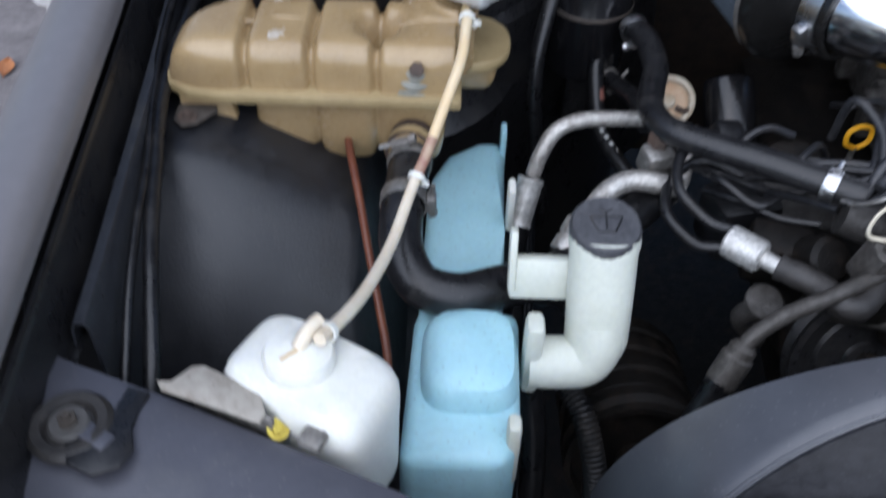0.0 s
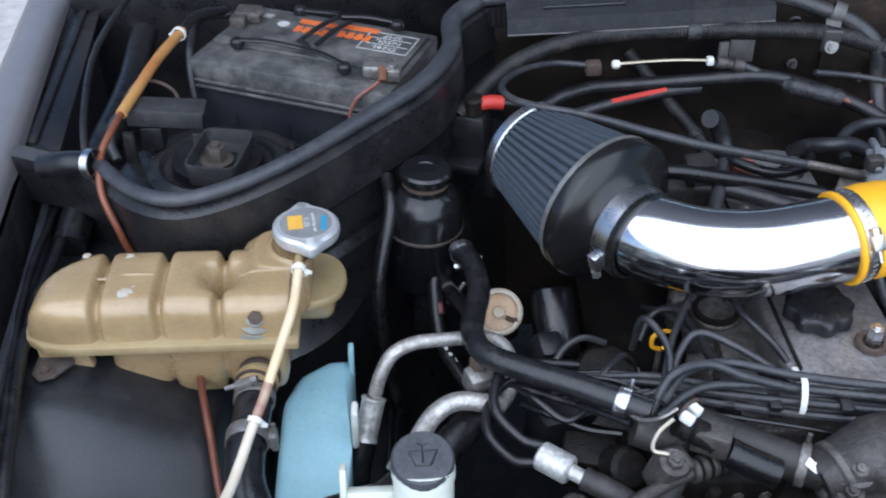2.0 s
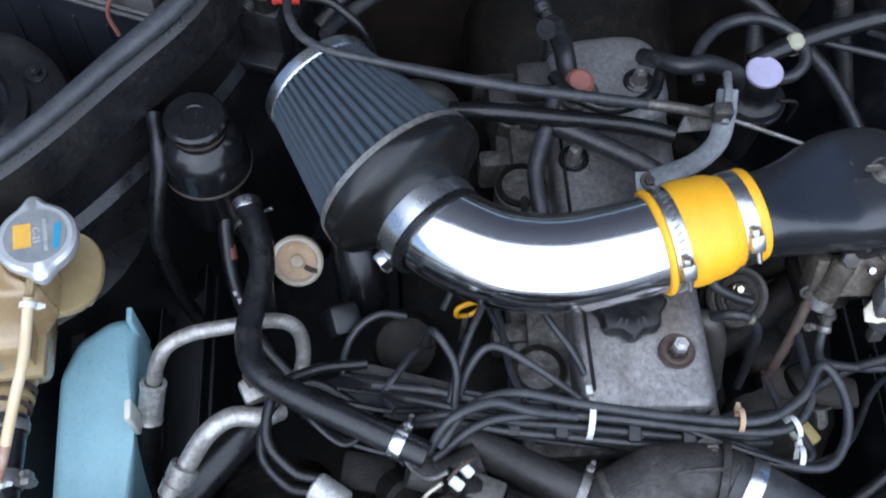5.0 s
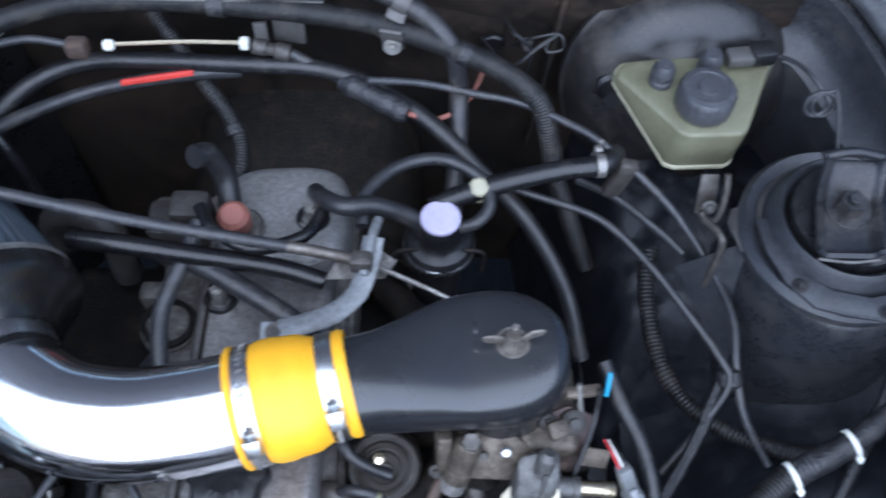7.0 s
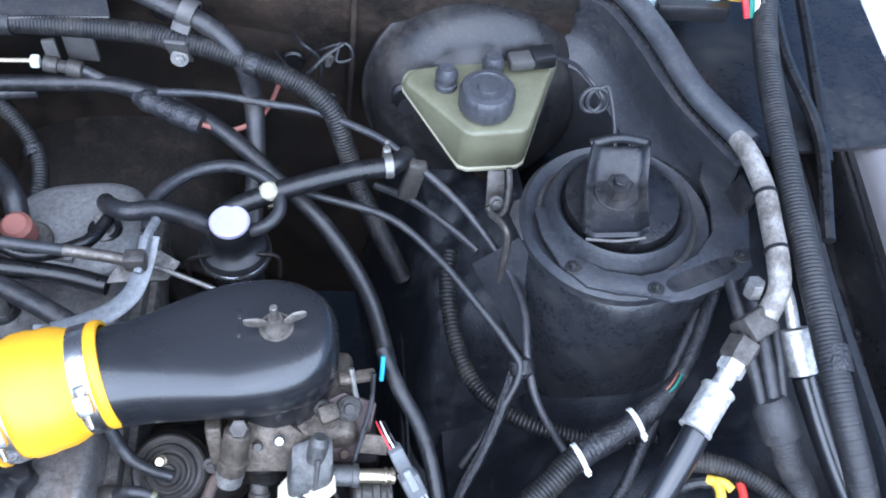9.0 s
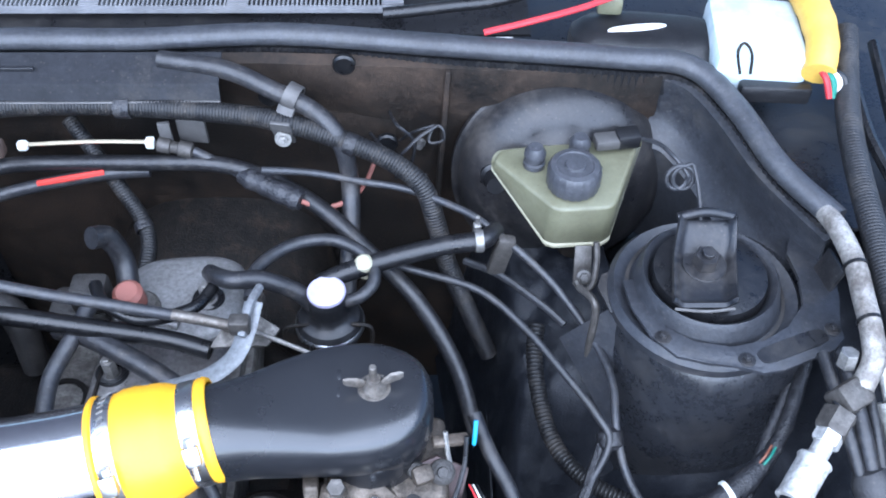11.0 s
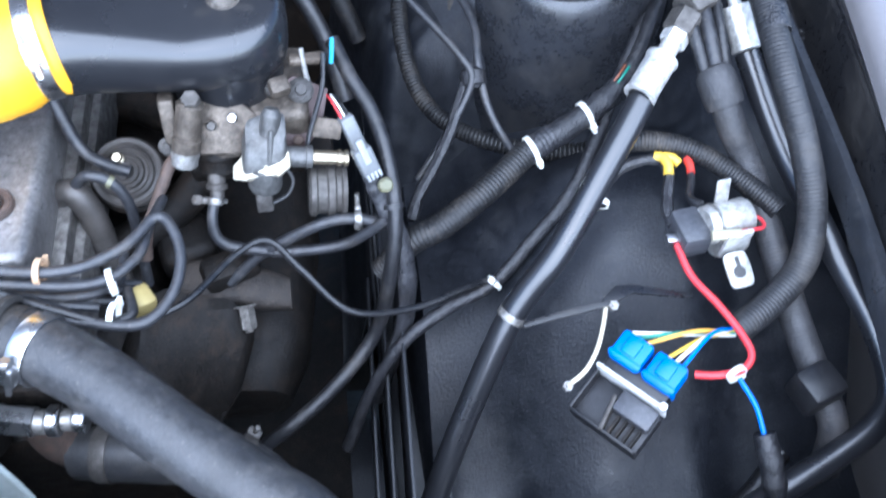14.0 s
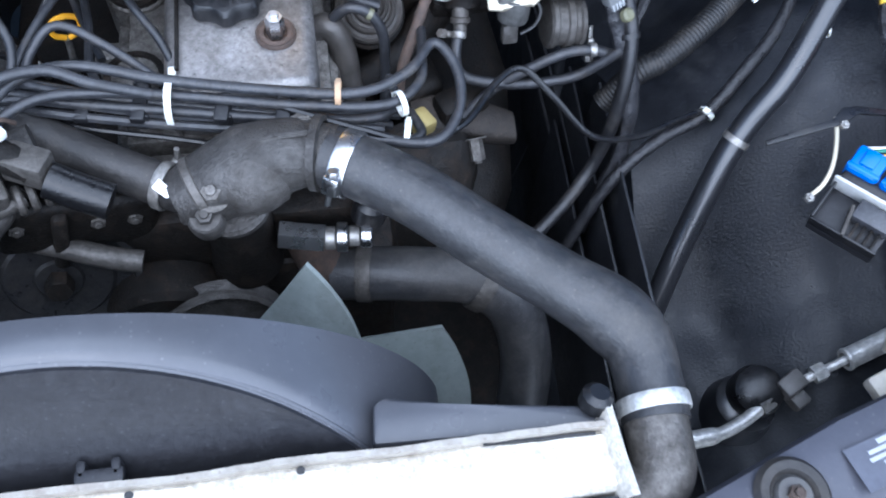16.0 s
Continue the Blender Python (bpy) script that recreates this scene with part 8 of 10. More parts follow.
def vacuum_switch():
    ob = thing("vacuum_switch", (0.35, 0.59, 0.73), "grimy plug cluster with white ties and brown wires", "connector")
    d = V(0.045, -0.022, -0.012)
    part("connector", box((0.032, 0.022, 0.024), at((0.36, 0.592, 0.775), (0, 0, 1), (0.45, 0.9, 0)) @ pose(0, 0, 0, 0, 0, 0), 0.003), IRONGREY2, ob, "grimy metal connector body")
    part("sleeve", tube([(0.372, 0.583, 0.768), (0.392, 0.574, 0.762), (0.412, 0.566, 0.757)], 0.0135, 12), RUBBER, ob)
    part("stem", tube([(0.33, 0.602, 0.785), (0.345, 0.598, 0.78), (0.362, 0.592, 0.772)], 0.012, 10, shape=lumpy(0.25, 4)), IRON, ob)
    part("pale_nut", box((0.008, 0.013, 0.009), pose(0.345, 0.606, 0.797, 10, 0, 40), 0.002), WHITE, ob, "small white plastic clip")
    part("pale_nut", box((0.008, 0.012, 0.009), pose(0.336, 0.596, 0.797, 10, 0, 48), 0.002), WHITE, ob, "small white plastic clip")
    part("brown_wire", tube([(0.355, 0.618, 0.79), (0.348, 0.612, 0.802), (0.338, 0.606, 0.803), (0.33, 0.60, 0.795)], 0.0018, 7), RUST, ob)
    part("base", box((0.03, 0.026, 0.04), pose(0.325, 0.585, 0.745, 10, 6, 20), 0.005), IRONGREY2, ob)
    bolt((0.325, 0.576, 0.765), (0, -0.3, 1), 0.0075, ob, ALU)
    single("earth_wire", tube([(0.298, 0.628, 0.77), (0.305, 0.615, 0.776), (0.316, 0.604, 0.79), (0.33, 0.605, 0.80)], 0.0019, 7), ZINC, "thin bare earth wire to the hose clamp", "wire")
    single("yellow_wire", tube([(0.325, 0.598, 0.795), (0.312, 0.592, 0.785), (0.308, 0.585, 0.772), (0.322, 0.58, 0.77), (0.326, 0.572, 0.76)], 0.0018, 7), OILYSTEEL, "thin yellowed wire by the plug cluster", "wire")
    for k, p in enumerate(([(0.21, 0.70, 0.735), (0.225, 0.675, 0.742), (0.25, 0.655, 0.735), (0.275, 0.665, 0.74), (0.30, 0.66, 0.75)], [(0.20, 0.71, 0.73), (0.22, 0.69, 0.74), (0.25, 0.68, 0.735), (0.28, 0.648, 0.75), (0.30, 0.625, 0.76)], [(0.215, 0.69, 0.72), (0.24, 0.665, 0.73), (0.27, 0.652, 0.725), (0.3, 0.64, 0.73)], [(0.23, 0.70, 0.72), (0.26, 0.69, 0.735), (0.29, 0.68, 0.74), (0.33, 0.672, 0.752)])):
        single("thin_wire", tube(p, 0.0032, 7), RUBBER, "thin black wire tangled under the hose", "wire")
    bm = box((0.05, 0.035, 0.05), pose(0.27, 0.635, 0.70, 10, 0, -15), 0.006)
    disc(0.02, 0.03, at((0.29, 0.62, 0.71), (0.3, -0.6, 0.6)), 18, 0.004, bm)
    single("bracket_lump", bm, IRON, "oily cast lump under the hoses", "bracket")
    bm = box((0.06, 0.05, 0.06), pose(0.26, 0.71, 0.67, 0, 0, 15), 0.008)
    box((0.03, 0.03, 0.05), pose(0.255, 0.79, 0.69, 20, 10, 15), 0.006, bm)
    single("junction_block", bm, PLASTIC, "black plastic block beside the engine", "block")


RIMCREAM = mat("stained_cream", (0.6, 0.55, 0.45), (0.42, 0.32, 0.2), 0.45, 0.0, 60, 0.1, dirt=(0.3, 0.17, 0.08), dirt_amount=0.3)

cone_filter()
intake_pipe()
plenum()
engine()
thermostat()
coolant_pipes()
build_in(HEATER_FRAME, heater_hoses)
build_in(PIPE_FRAME, ac_pipes_left)
build_in(VALVE_FRAME, pressure_valve)
build_in(DRIVE_FRAME, front_drive)
water_pump()
radiator()
shroud_and_fan()
ignition_leads()
build_in(DIP_FRAME, filter_and_dipstick)
build_in(SWITCH_FRAME, vacuum_switch)
carburettor()


# ---------------------------------------------------------------- firewall and right side
def wraps(kind, spots, r):
    """Rings of tape, or of dull metal, round the loom or hose of that name last built."""
    ob = [o for o in bpy.data.objects if o.name.split(".")[0] == kind][-1]
    for a, b, width, metal in spots:
        axis = (V(b) - V(a)).normalized()
        w = width / 2
        bm = lathe([(r, -w), (r + 0.0008, -w * 0.95), (r + 0.0012, -w * 0.4), (r + 0.0009, w * 0.2), (r + 0.0013, w * 0.5), (r + 0.0008, w * 0.95), (r, w)], at(V(a).lerp(V(b), 0.5), axis), 18)
        part("clip" if metal else "tape_wrap", bm, IRONGREY2 if metal else TAPE, ob)


def firewall_lines():
    ob = single("wiring_loom", ribbed([(0.17, 1.05, 0.835), (0.215, 1.09, 0.86), (0.26, 1.115, 0.875), (0.33, 1.142, 0.88), (0.42, 1.148, 0.88), (0.506, 1.142, 0.88), (0.591, 1.131, 0.879), (0.62, 1.122, 0.878), (0.655, 1.118, 0.87), (0.719, 1.103, 0.85), (0.757, 1.085, 0.828), (0.772, 1.068, 0.79), (0.782, 1.055, 0.75), (0.80, 1.045, 0.70), (0.83, 1.03, 0.62)], 0.0105, 0.0032, 12, depth=0.08), LOOM, "ribbed black wiring loom across the firewall", "wiring loom")
    wraps("wiring_loom", (((0.42, 1.148, 0.88), (0.506, 1.142, 0.88), 0.016, False), ((0.655, 1.118, 0.87), (0.719, 1.103, 0.85), 0.012, False)), 0.0106)
    ob = single("wiring_loom", ribbed([(0.39, 1.175, 0.84), (0.422, 1.145, 0.808), (0.441, 1.126, 0.787), (0.461, 1.105, 0.768), (0.473, 1.08, 0.757), (0.474, 1.05, 0.748), (0.465, 1.02, 0.73)], 0.0085, 0.0032, 12, depth=0.08), LOOM, "ribbed hose dropping to the engine rear", "wiring loom")
    wraps("wiring_loom", (((0.461, 1.105, 0.768), (0.473, 1.08, 0.757), 0.01, False),), 0.0088)
    ob = single("vacuum_hose", tube([(0.50, 1.175, 0.915), (0.565, 1.162, 0.912), (0.609, 1.145, 0.902), (0.653, 1.13, 0.885), (0.678, 1.112, 0.86), (0.685, 1.10, 0.81), (0.684, 1.05, 0.77), (0.68, 1.0, 0.74)], 0.0095, 12), DUSTY, "black hose bending down the firewall", "hose")
    bm = box((0.018, 0.03, 0.004), pose(0.628, 1.135, 0.893, 30, 0, -20), 0.001)
    box((0.02, 0.004, 0.034), pose(0.622, 1.115, 0.872, 20, 0, -10), 0.001, bm)
    lathe([(0.011, -0.007), (0.0135, -0.007), (0.0135, 0.007), (0.011, 0.007)], at((0.632, 1.14, 0.896), (0.044, -0.016, -0.015)), 16, bm)
    br = single("loom_clip", bm, ZINCDARK, "dark metal clip holding two looms", "clip")
    bolt((0.622, 1.112, 0.866), (0, -1, 0.3), 0.005, br, ZINC)
    # bare cable between two white stops, running into a taped sheath
    ob = thing("control_cable", (0.45, 1.11, 0.86), "bare control cable between white stops and a taped sheath", "cable")
    part("stop", disc(0.0055, 0.01, at((0.36, 1.114, 0.857), (1, 0.1, -0.1)), 12, 0.002), WHITE, ob, "white plastic stop")
    part("anchor", box((0.02, 0.016, 0.018), pose(0.337, 1.112, 0.855), 0.004), RUST, ob)
    part("inner", tube([(0.365, 1.115, 0.857), (0.43, 1.124, 0.853), (0.484, 1.131, 0.846)], 0.0022, 8), BRASS, ob, "bare brassy cable")
    part("stop", box((0.009, 0.01, 0.01), pose(0.484, 1.131, 0.845), 0.002), WHITE, ob, "white plastic stop")
    part("adjuster", lathe([(0.008, 0), (0.008, 0.012), (0.006, 0.013), (0.006, 0.02), (0.0085, 0.021), (0.0085, 0.034), (0.005, 0.036), (0, 0.036)], at((0.492, 1.13, 0.844), (1, -0.1, -0.2)), 14), IRONGREY2, ob)
    bm = box((0.012, 0.005, 0.034), pose(0.50, 1.136, 0.85, 0, 0, 10), 0.001)
    box((0.03, 0.005, 0.03), pose(0.525, 1.145, 0.85, 0, 0, -8), 0.001, bm)
    part("bracket", bm, ZINCDARK, ob)
    part("outer", tube([(0.527, 1.127, 0.837), (0.55, 1.12, 0.828), (0.576, 1.111, 0.818)], 0.005, 10), LEAD, ob)
    part("taped_sheath", tube([(0.573, 1.112, 0.818), (0.595, 1.102, 0.816), (0.616, 1.09, 0.814), (0.637, 1.079, 0.812)], 0.0105, 14, shape=lambda s, i: (0.75 + 0.3 * min(1, 6 * s) + 0.08 * ((i // 3) % 2)) * (1 if s < 0.95 else 0.85)), TAPE, ob, "black taped sheath")
    part("end", tube([(0.637, 1.079, 0.812), (0.66, 1.08, 0.802), (0.686, 1.095, 0.80), (0.70, 1.115, 0.805), (0.708, 1.13, 0.815)], 0.0026, 8), PINK, ob, "faded pink cable end")
    # long black cables to the right wing
    single("clutch_cable", tube([(0.235, 1.06, 0.79), (0.28, 1.105, 0.81), (0.33, 1.13, 0.815), (0.395, 1.133, 0.816), (0.474, 1.126, 0.822), (0.545, 1.12, 0.826), (0.592, 1.112, 0.818), (0.632, 1.094, 0.809), (0.668, 1.068, 0.80), (0.70, 1.04, 0.785), (0.75, 1.0, 0.755), (0.79, 0.95, 0.71), (0.81, 0.9, 0.66)], 0.0085, 12), DUSTY, "thick black cable slanting behind the carburettor", "cable")
    single("throttle_cable", tube([(0.60, 1.09, 0.845), (0.649, 1.098, 0.833), (0.70, 1.095, 0.823), (0.741, 1.088, 0.82), (0.79, 1.062, 0.82), (0.821, 1.04, 0.816), (0.876, 0.998, 0.79), (0.915, 0.955, 0.76), (0.932, 0.9, 0.755), (0.931, 0.855, 0.745), (0.94, 0.82, 0.72), (0.965, 0.785, 0.69)], 0.0038, 10), LEAD, "grey cable arching over to the strut tower", "cable")
    ob = single("throttle_cable", tube([(0.70, 1.03, 0.785), (0.752, 1.005, 0.79), (0.812, 0.982, 0.787), (0.854, 0.945, 0.775), (0.888, 0.90, 0.764), (0.914, 0.862, 0.754), (0.923, 0.84, 0.742), (0.90, 0.81, 0.71), (0.87, 0.78, 0.68)], 0.0037, 10), LEAD, "grey cable crossing in front of the strut tower", "cable")
    part("joint", disc(0.012, 0.02, at((0.925, 0.857, 0.742), (0.05, -0.5, -0.3)), 12, 0.004), TAPE, ob, "taped joint of two cables")
    single("thin_cable", tube([(0.80, 1.04, 0.765), (0.835, 1.02, 0.765), (0.875, 0.985, 0.76), (0.895, 0.965, 0.755)], 0.004, 8), LEAD, "short grey cable under the reservoir", "cable")
    # red-striped hose
    ob = single("striped_hose", tube([(0.243, 1.03, 0.813), (0.263, 1.06, 0.805), (0.308, 1.1, 0.795), (0.363, 1.118, 0.799), (0.432, 1.125, 0.808), (0.476, 1.13, 0.808)], 0.0068, 12), LEAD, "grey hose with a faded red printed stripe", "hose")
    part("stripe", tube([(0.363, 1.116, 0.803), (0.397, 1.119, 0.808), (0.432, 1.123, 0.812)], 0.0036, 8), RED, ob, "red printed stripe")
    # rods and hoses between filter and plenum
    single("accelerator_cable", tube([(0.335, 1.112, 0.858), (0.29, 1.112, 0.864), (0.248, 1.075, 0.878), (0.222, 1.02, 0.893), (0.226, 0.975, 0.903), (0.25, 0.943, 0.91), (0.30, 0.928, 0.905), (0.36, 0.924, 0.885), (0.43, 0.922, 0.862), (0.50, 0.92, 0.844), (0.545, 0.919, 0.832)], 0.0052, 10, shape=lambda s, i: 0.78 + 0.22 * smoothstep(0.62, 0.66, s)), LEAD, "grey accelerator cable looping over the filter", "cable")
    ob = single("accelerator_end", tube([(0.545, 0.919, 0.832), (0.60, 0.915, 0.818), (0.64, 0.9, 0.815), (0.69, 0.875, 0.815)], 0.0022, 8), ZINC, "bare steel cable end with a brass barrel", "cable")
    part("barrel", tube([(0.54, 0.919, 0.834), (0.57, 0.918, 0.826), (0.602, 0.915, 0.818)], 0.0052, 10), WINGNUT, ob, "dull brass barrel")
    single("breather_hose", tube([(0.36, 0.925, 0.83), (0.40, 0.92, 0.832), (0.45, 0.918, 0.822), (0.528, 0.915, 0.805), (0.57, 0.905, 0.80)], 0.0085, 12), RUBBER, "black breather hose behind the intake pipe", "hose")
    single("breather_hose", tube([(0.43, 0.93, 0.80), (0.455, 0.92, 0.806), (0.497, 0.897, 0.806), (0.545, 0.868, 0.80), (0.58, 0.84, 0.785)], 0.0095, 12), DUSTY, "thick dusty breather hose dropping under the pipe", "hose")
    single("breather_hose", tube([(0.462, 0.95, 0.82), (0.45, 0.915, 0.81), (0.437, 0.875, 0.80), (0.44, 0.83, 0.79), (0.45, 0.78, 0.77)], 0.0075, 12), LEAD, "grey hose dropping beside the rocker cover", "hose")
    single("vacuum_hose", tube([(0.46, 0.965, 0.82), (0.475, 0.94, 0.825), (0.51, 0.925, 0.82), (0.55, 0.94, 0.815), (0.565, 0.97, 0.81)], 0.006, 10), RUBBER, "black hose curling beside the rocker cover", "hose")
    wraps("breather_hose", (((0.455, 0.8, 0.775), (0.45, 0.79, 0.772), 0.008, True),), 0.0077)
    # bracket arm across the intake
    ob = thing("cable_bracket", (0.60, 0.89, 0.78), "pale bent alloy bracket holding the accelerator cable", "bracket")
    part("arm", tube([(0.538, 0.85, 0.818), (0.56, 0.855, 0.821), (0.582, 0.864, 0.823), (0.599, 0.878, 0.828), (0.607, 0.897, 0.836), (0.612, 0.922, 0.846)], 0.0095, 12, flat=0.3), PALEDUST, ob)
    part("foot", prism([(-0.012, -0.01), (0.012, -0.01), (0.012, 0.01), (-0.012, 0.01)], 0.003, at((0.535, 0.848, 0.814), (0.05, -0.3, 1)), 0.001), PALEDUST, ob)
    bolt((0.535, 0.848, 0.8175), (0.05, -0.3, 1), 0.0048, ob, IRONGREY2)
    part("fork", tube([(0.605, 0.89, 0.84), (0.61, 0.915, 0.85), (0.615, 0.94, 0.845)], 0.004, 8), PALEDUST, ob)
    part("clip", box((0.018, 0.014, 0.016), pose(0.603, 0.899, 0.845), 0.003), IRONGREY2, ob)
    # rear of the engine: pink plug, elbow, looped hoses
    ob = thing("switch_plug", (0.487, 0.972, 0.77), "faded red plug with a black elbow boot", "plug")
    part("plug", disc(0.014, 0.026, at((0.487, 0.968, 0.788), (0, -0.2, 1)), 16, 0.004), PINK, ob)
    part("boot", tube([(0.48, 0.985, 0.79), (0.475, 1.005, 0.81), (0.465, 1.01, 0.835), (0.455, 1.0, 0.845)], 0.0105, 12), DUSTY, ob)
    part("base", disc(0.02, 0.03, pose(0.49, 0.97, 0.755), 16, 0.003), ALU, ob)
    bm = tube([(0.555, 1.0, 0.795), (0.565, 0.98, 0.815), (0.585, 0.965, 0.825), (0.61, 0.97, 0.82), (0.64, 0.972, 0.80), (0.655, 0.97, 0.78)], 0.0085, 12)
    single("breather_elbow", bm, DUSTY, "dusty elbow hose to the lilac-capped unit", "hose")
    ob = single("looped_hose", tube([(0.60, 0.955, 0.81), (0.602, 0.985, 0.815), (0.63, 1.018, 0.812), (0.67, 1.028, 0.81), (0.705, 1.01, 0.806), (0.712, 0.985, 0.80), (0.70, 0.97, 0.795), (0.685, 0.968, 0.79)], 0.0062, 10), LEAD, "thin grey hose looped round the lilac cap", "hose")
    part("white_plug", disc(0.009, 0.024, at((0.704, 1.003, 0.79), (-0.1, -0.2, 1)), 14, 0.003), BEADTAN, ob, "cream plastic plug")
    ob = single("servo_hose", tube([(0.66, 0.985, 0.795), (0.685, 0.995, 0.80), (0.73, 1.008, 0.806), (0.78, 1.018, 0.812), (0.815, 1.022, 0.815), (0.83, 1.04, 0.81)], 0.0095, 12), RUBBER, "black servo hose with a clip at the booster", "hose")
    clamp((0.812, 1.021, 0.815), (1, 0.1, 0), 0.0102, ob, 100, 0.008, material=ZINC)
    ob = single("valve_bracket", box((0.018, 0.012, 0.05), pose(0.835, 1.025, 0.79, 0, 12, 0), 0.003), IRONGREY2, "grey bracket at the servo", "bracket")
    # lumps along the lower firewall and gearbox tunnel
    gb = thing("gearbox", (0.52, 1.1, 0.4), "dark oily gearbox bell behind the engine", "gearbox")
    part("bell", loft([((0.52, 1.02, 0.56), (0.12, 0, 0), (0, 0, 0.1)), ((0.52, 1.1, 0.57), (0.13, 0, 0), (0, 0, 0.1)), ((0.52, 1.2, 0.59), (0.13, 0, 0), (0, 0, 0.11))], 28, 2.5), IRON, gb)
    part("flange", loft([((0.52, y, 0.56), (0.135, 0, 0), (0, 0, 0.115)) for y in (1.018, 1.034)], 28, 2.5), IRON, gb)
    for k in range(7):
        a = radians(20 + 23.3 * k)
        bolt((0.52 + 0.125 * math.cos(a), 1.017, 0.56 + 0.104 * math.sin(a)), (0, -1, 0), 0.007, gb, IRONGREY2, washer=False)
    single("engine_hook", tube([(0.30, 1.0, 0.70), (0.302, 1.0, 0.735), (0.322, 0.996, 0.757), (0.35, 0.99, 0.757), (0.362, 0.983, 0.735), (0.363, 0.975, 0.68)], 0.0145, 14), TAUPE, "dusty cast elbow behind the filter", "pipe")
    bm = box((0.06, 0.04, 0.07), pose(0.43, 0.985, 0.74), 0.008)
    box((0.035, 0.03, 0.03), pose(0.445, 0.98, 0.79), 0.006, bm)
    single("sensor_block", bm, IRONGREY, "dusty sensor block at the head's rear", "sensor")
    ob = single("cowl_strip", sheet(lambda u, v: V(0.235 + 0.325 * u, 1.142 + 0.042 * v, 0.905 + 0.012 * v - 0.018 * (v < 0.02)), 10, 8, 0.002), DUSTSTRIP, "dusty black plastic strip below the seal", "trim strip")
    part("rib", box((0.10, 0.004, 0.004), pose(0.33, 1.163, 0.913), 0.001), PLENUM, ob)
    part("edge", tube([(0.235, 1.1415, 0.889), (0.4, 1.1405, 0.8885), (0.56, 1.1415, 0.889)], 0.0012, 6), ZINCDARK, ob, "thin pale line along the lower edge")
    for x, y, z in ((0.60, 1.19, 0.86), (0.72, 1.185, 0.8), (0.68, 1.19, 0.90)):
        bm = disc(0.012, 0.008, at((x, y, z), (0, -1, 0)), 16, 0.002)
        single("grommet", bm, RUBBER, "round rubber grommet in the firewall", "grommet", "firewall grommets")
    for k, p in enumerate(([(0.70, 1.16, 0.80), (0.715, 1.13, 0.815), (0.735, 1.115, 0.84), (0.755, 1.12, 0.86), (0.772, 1.13, 0.866)], [(0.705, 1.15, 0.84), (0.72, 1.12, 0.845), (0.742, 1.11, 0.83), (0.762, 1.118, 0.81)], [(0.725, 1.16, 0.86), (0.733, 1.13, 0.868), (0.75, 1.125, 0.85), (0.745, 1.12, 0.82), (0.73, 1.125, 0.80)])):
        single("thin_wire", tube(p, 0.0018, 6), DUSTY, "thin loose wire curling on the firewall", "wire")
    for x, z in ((0.64, 0.845), (0.70, 0.775), (0.755, 0.79), (0.61, 0.80), (0.83, 0.88)):
        single("stud", lathe([(0.0, 0.0), (0.007, 0.0), (0.007, 0.003), (0.004, 0.004), (0.0035, 0.012), (0, 0.012)], at((x, 1.194, z), (0, -1, 0.1)), 12), ZINCDARK, "small weld stud on the firewall", "stud", "firewall studs")
    single("patch_plate", box((0.11, 0.003, 0.09), pose(0.70, 1.194, 0.82, 0, 0, 2), 0.001), WALL, "thin blanking plate on the firewall", "plate")
    bm = box((0.006, 0.012, 0.26), pose(0.778, 1.178, 0.77, 0, 3, 0), 0.002)
    single("panel_flange", bm, WALL, "folded edge of the firewall plate", "flange")
    single("thin_wire", tube([(0.735, 1.15, 0.83), (0.75, 1.14, 0.85), (0.775, 1.135, 0.862), (0.78, 1.13, 0.848), (0.765, 1.13, 0.845), (0.77, 1.14, 0.86)], 0.0016, 6), DUSTY, "thin curled wire on the firewall", "wire")


ZINCDARK = mat("dark_zinc", (0.13, 0.125, 0.12), (0.09, 0.085, 0.08), 0.5, 0.5, 40, 0.2)
PALEDUST = mat("pale_dusty_alloy", (0.24, 0.25, 0.26), (0.17, 0.175, 0.18), 0.5, 0.4, 35, 0.2, dirt=(0.12, 0.11, 0.1), dirt_amount=0.35)


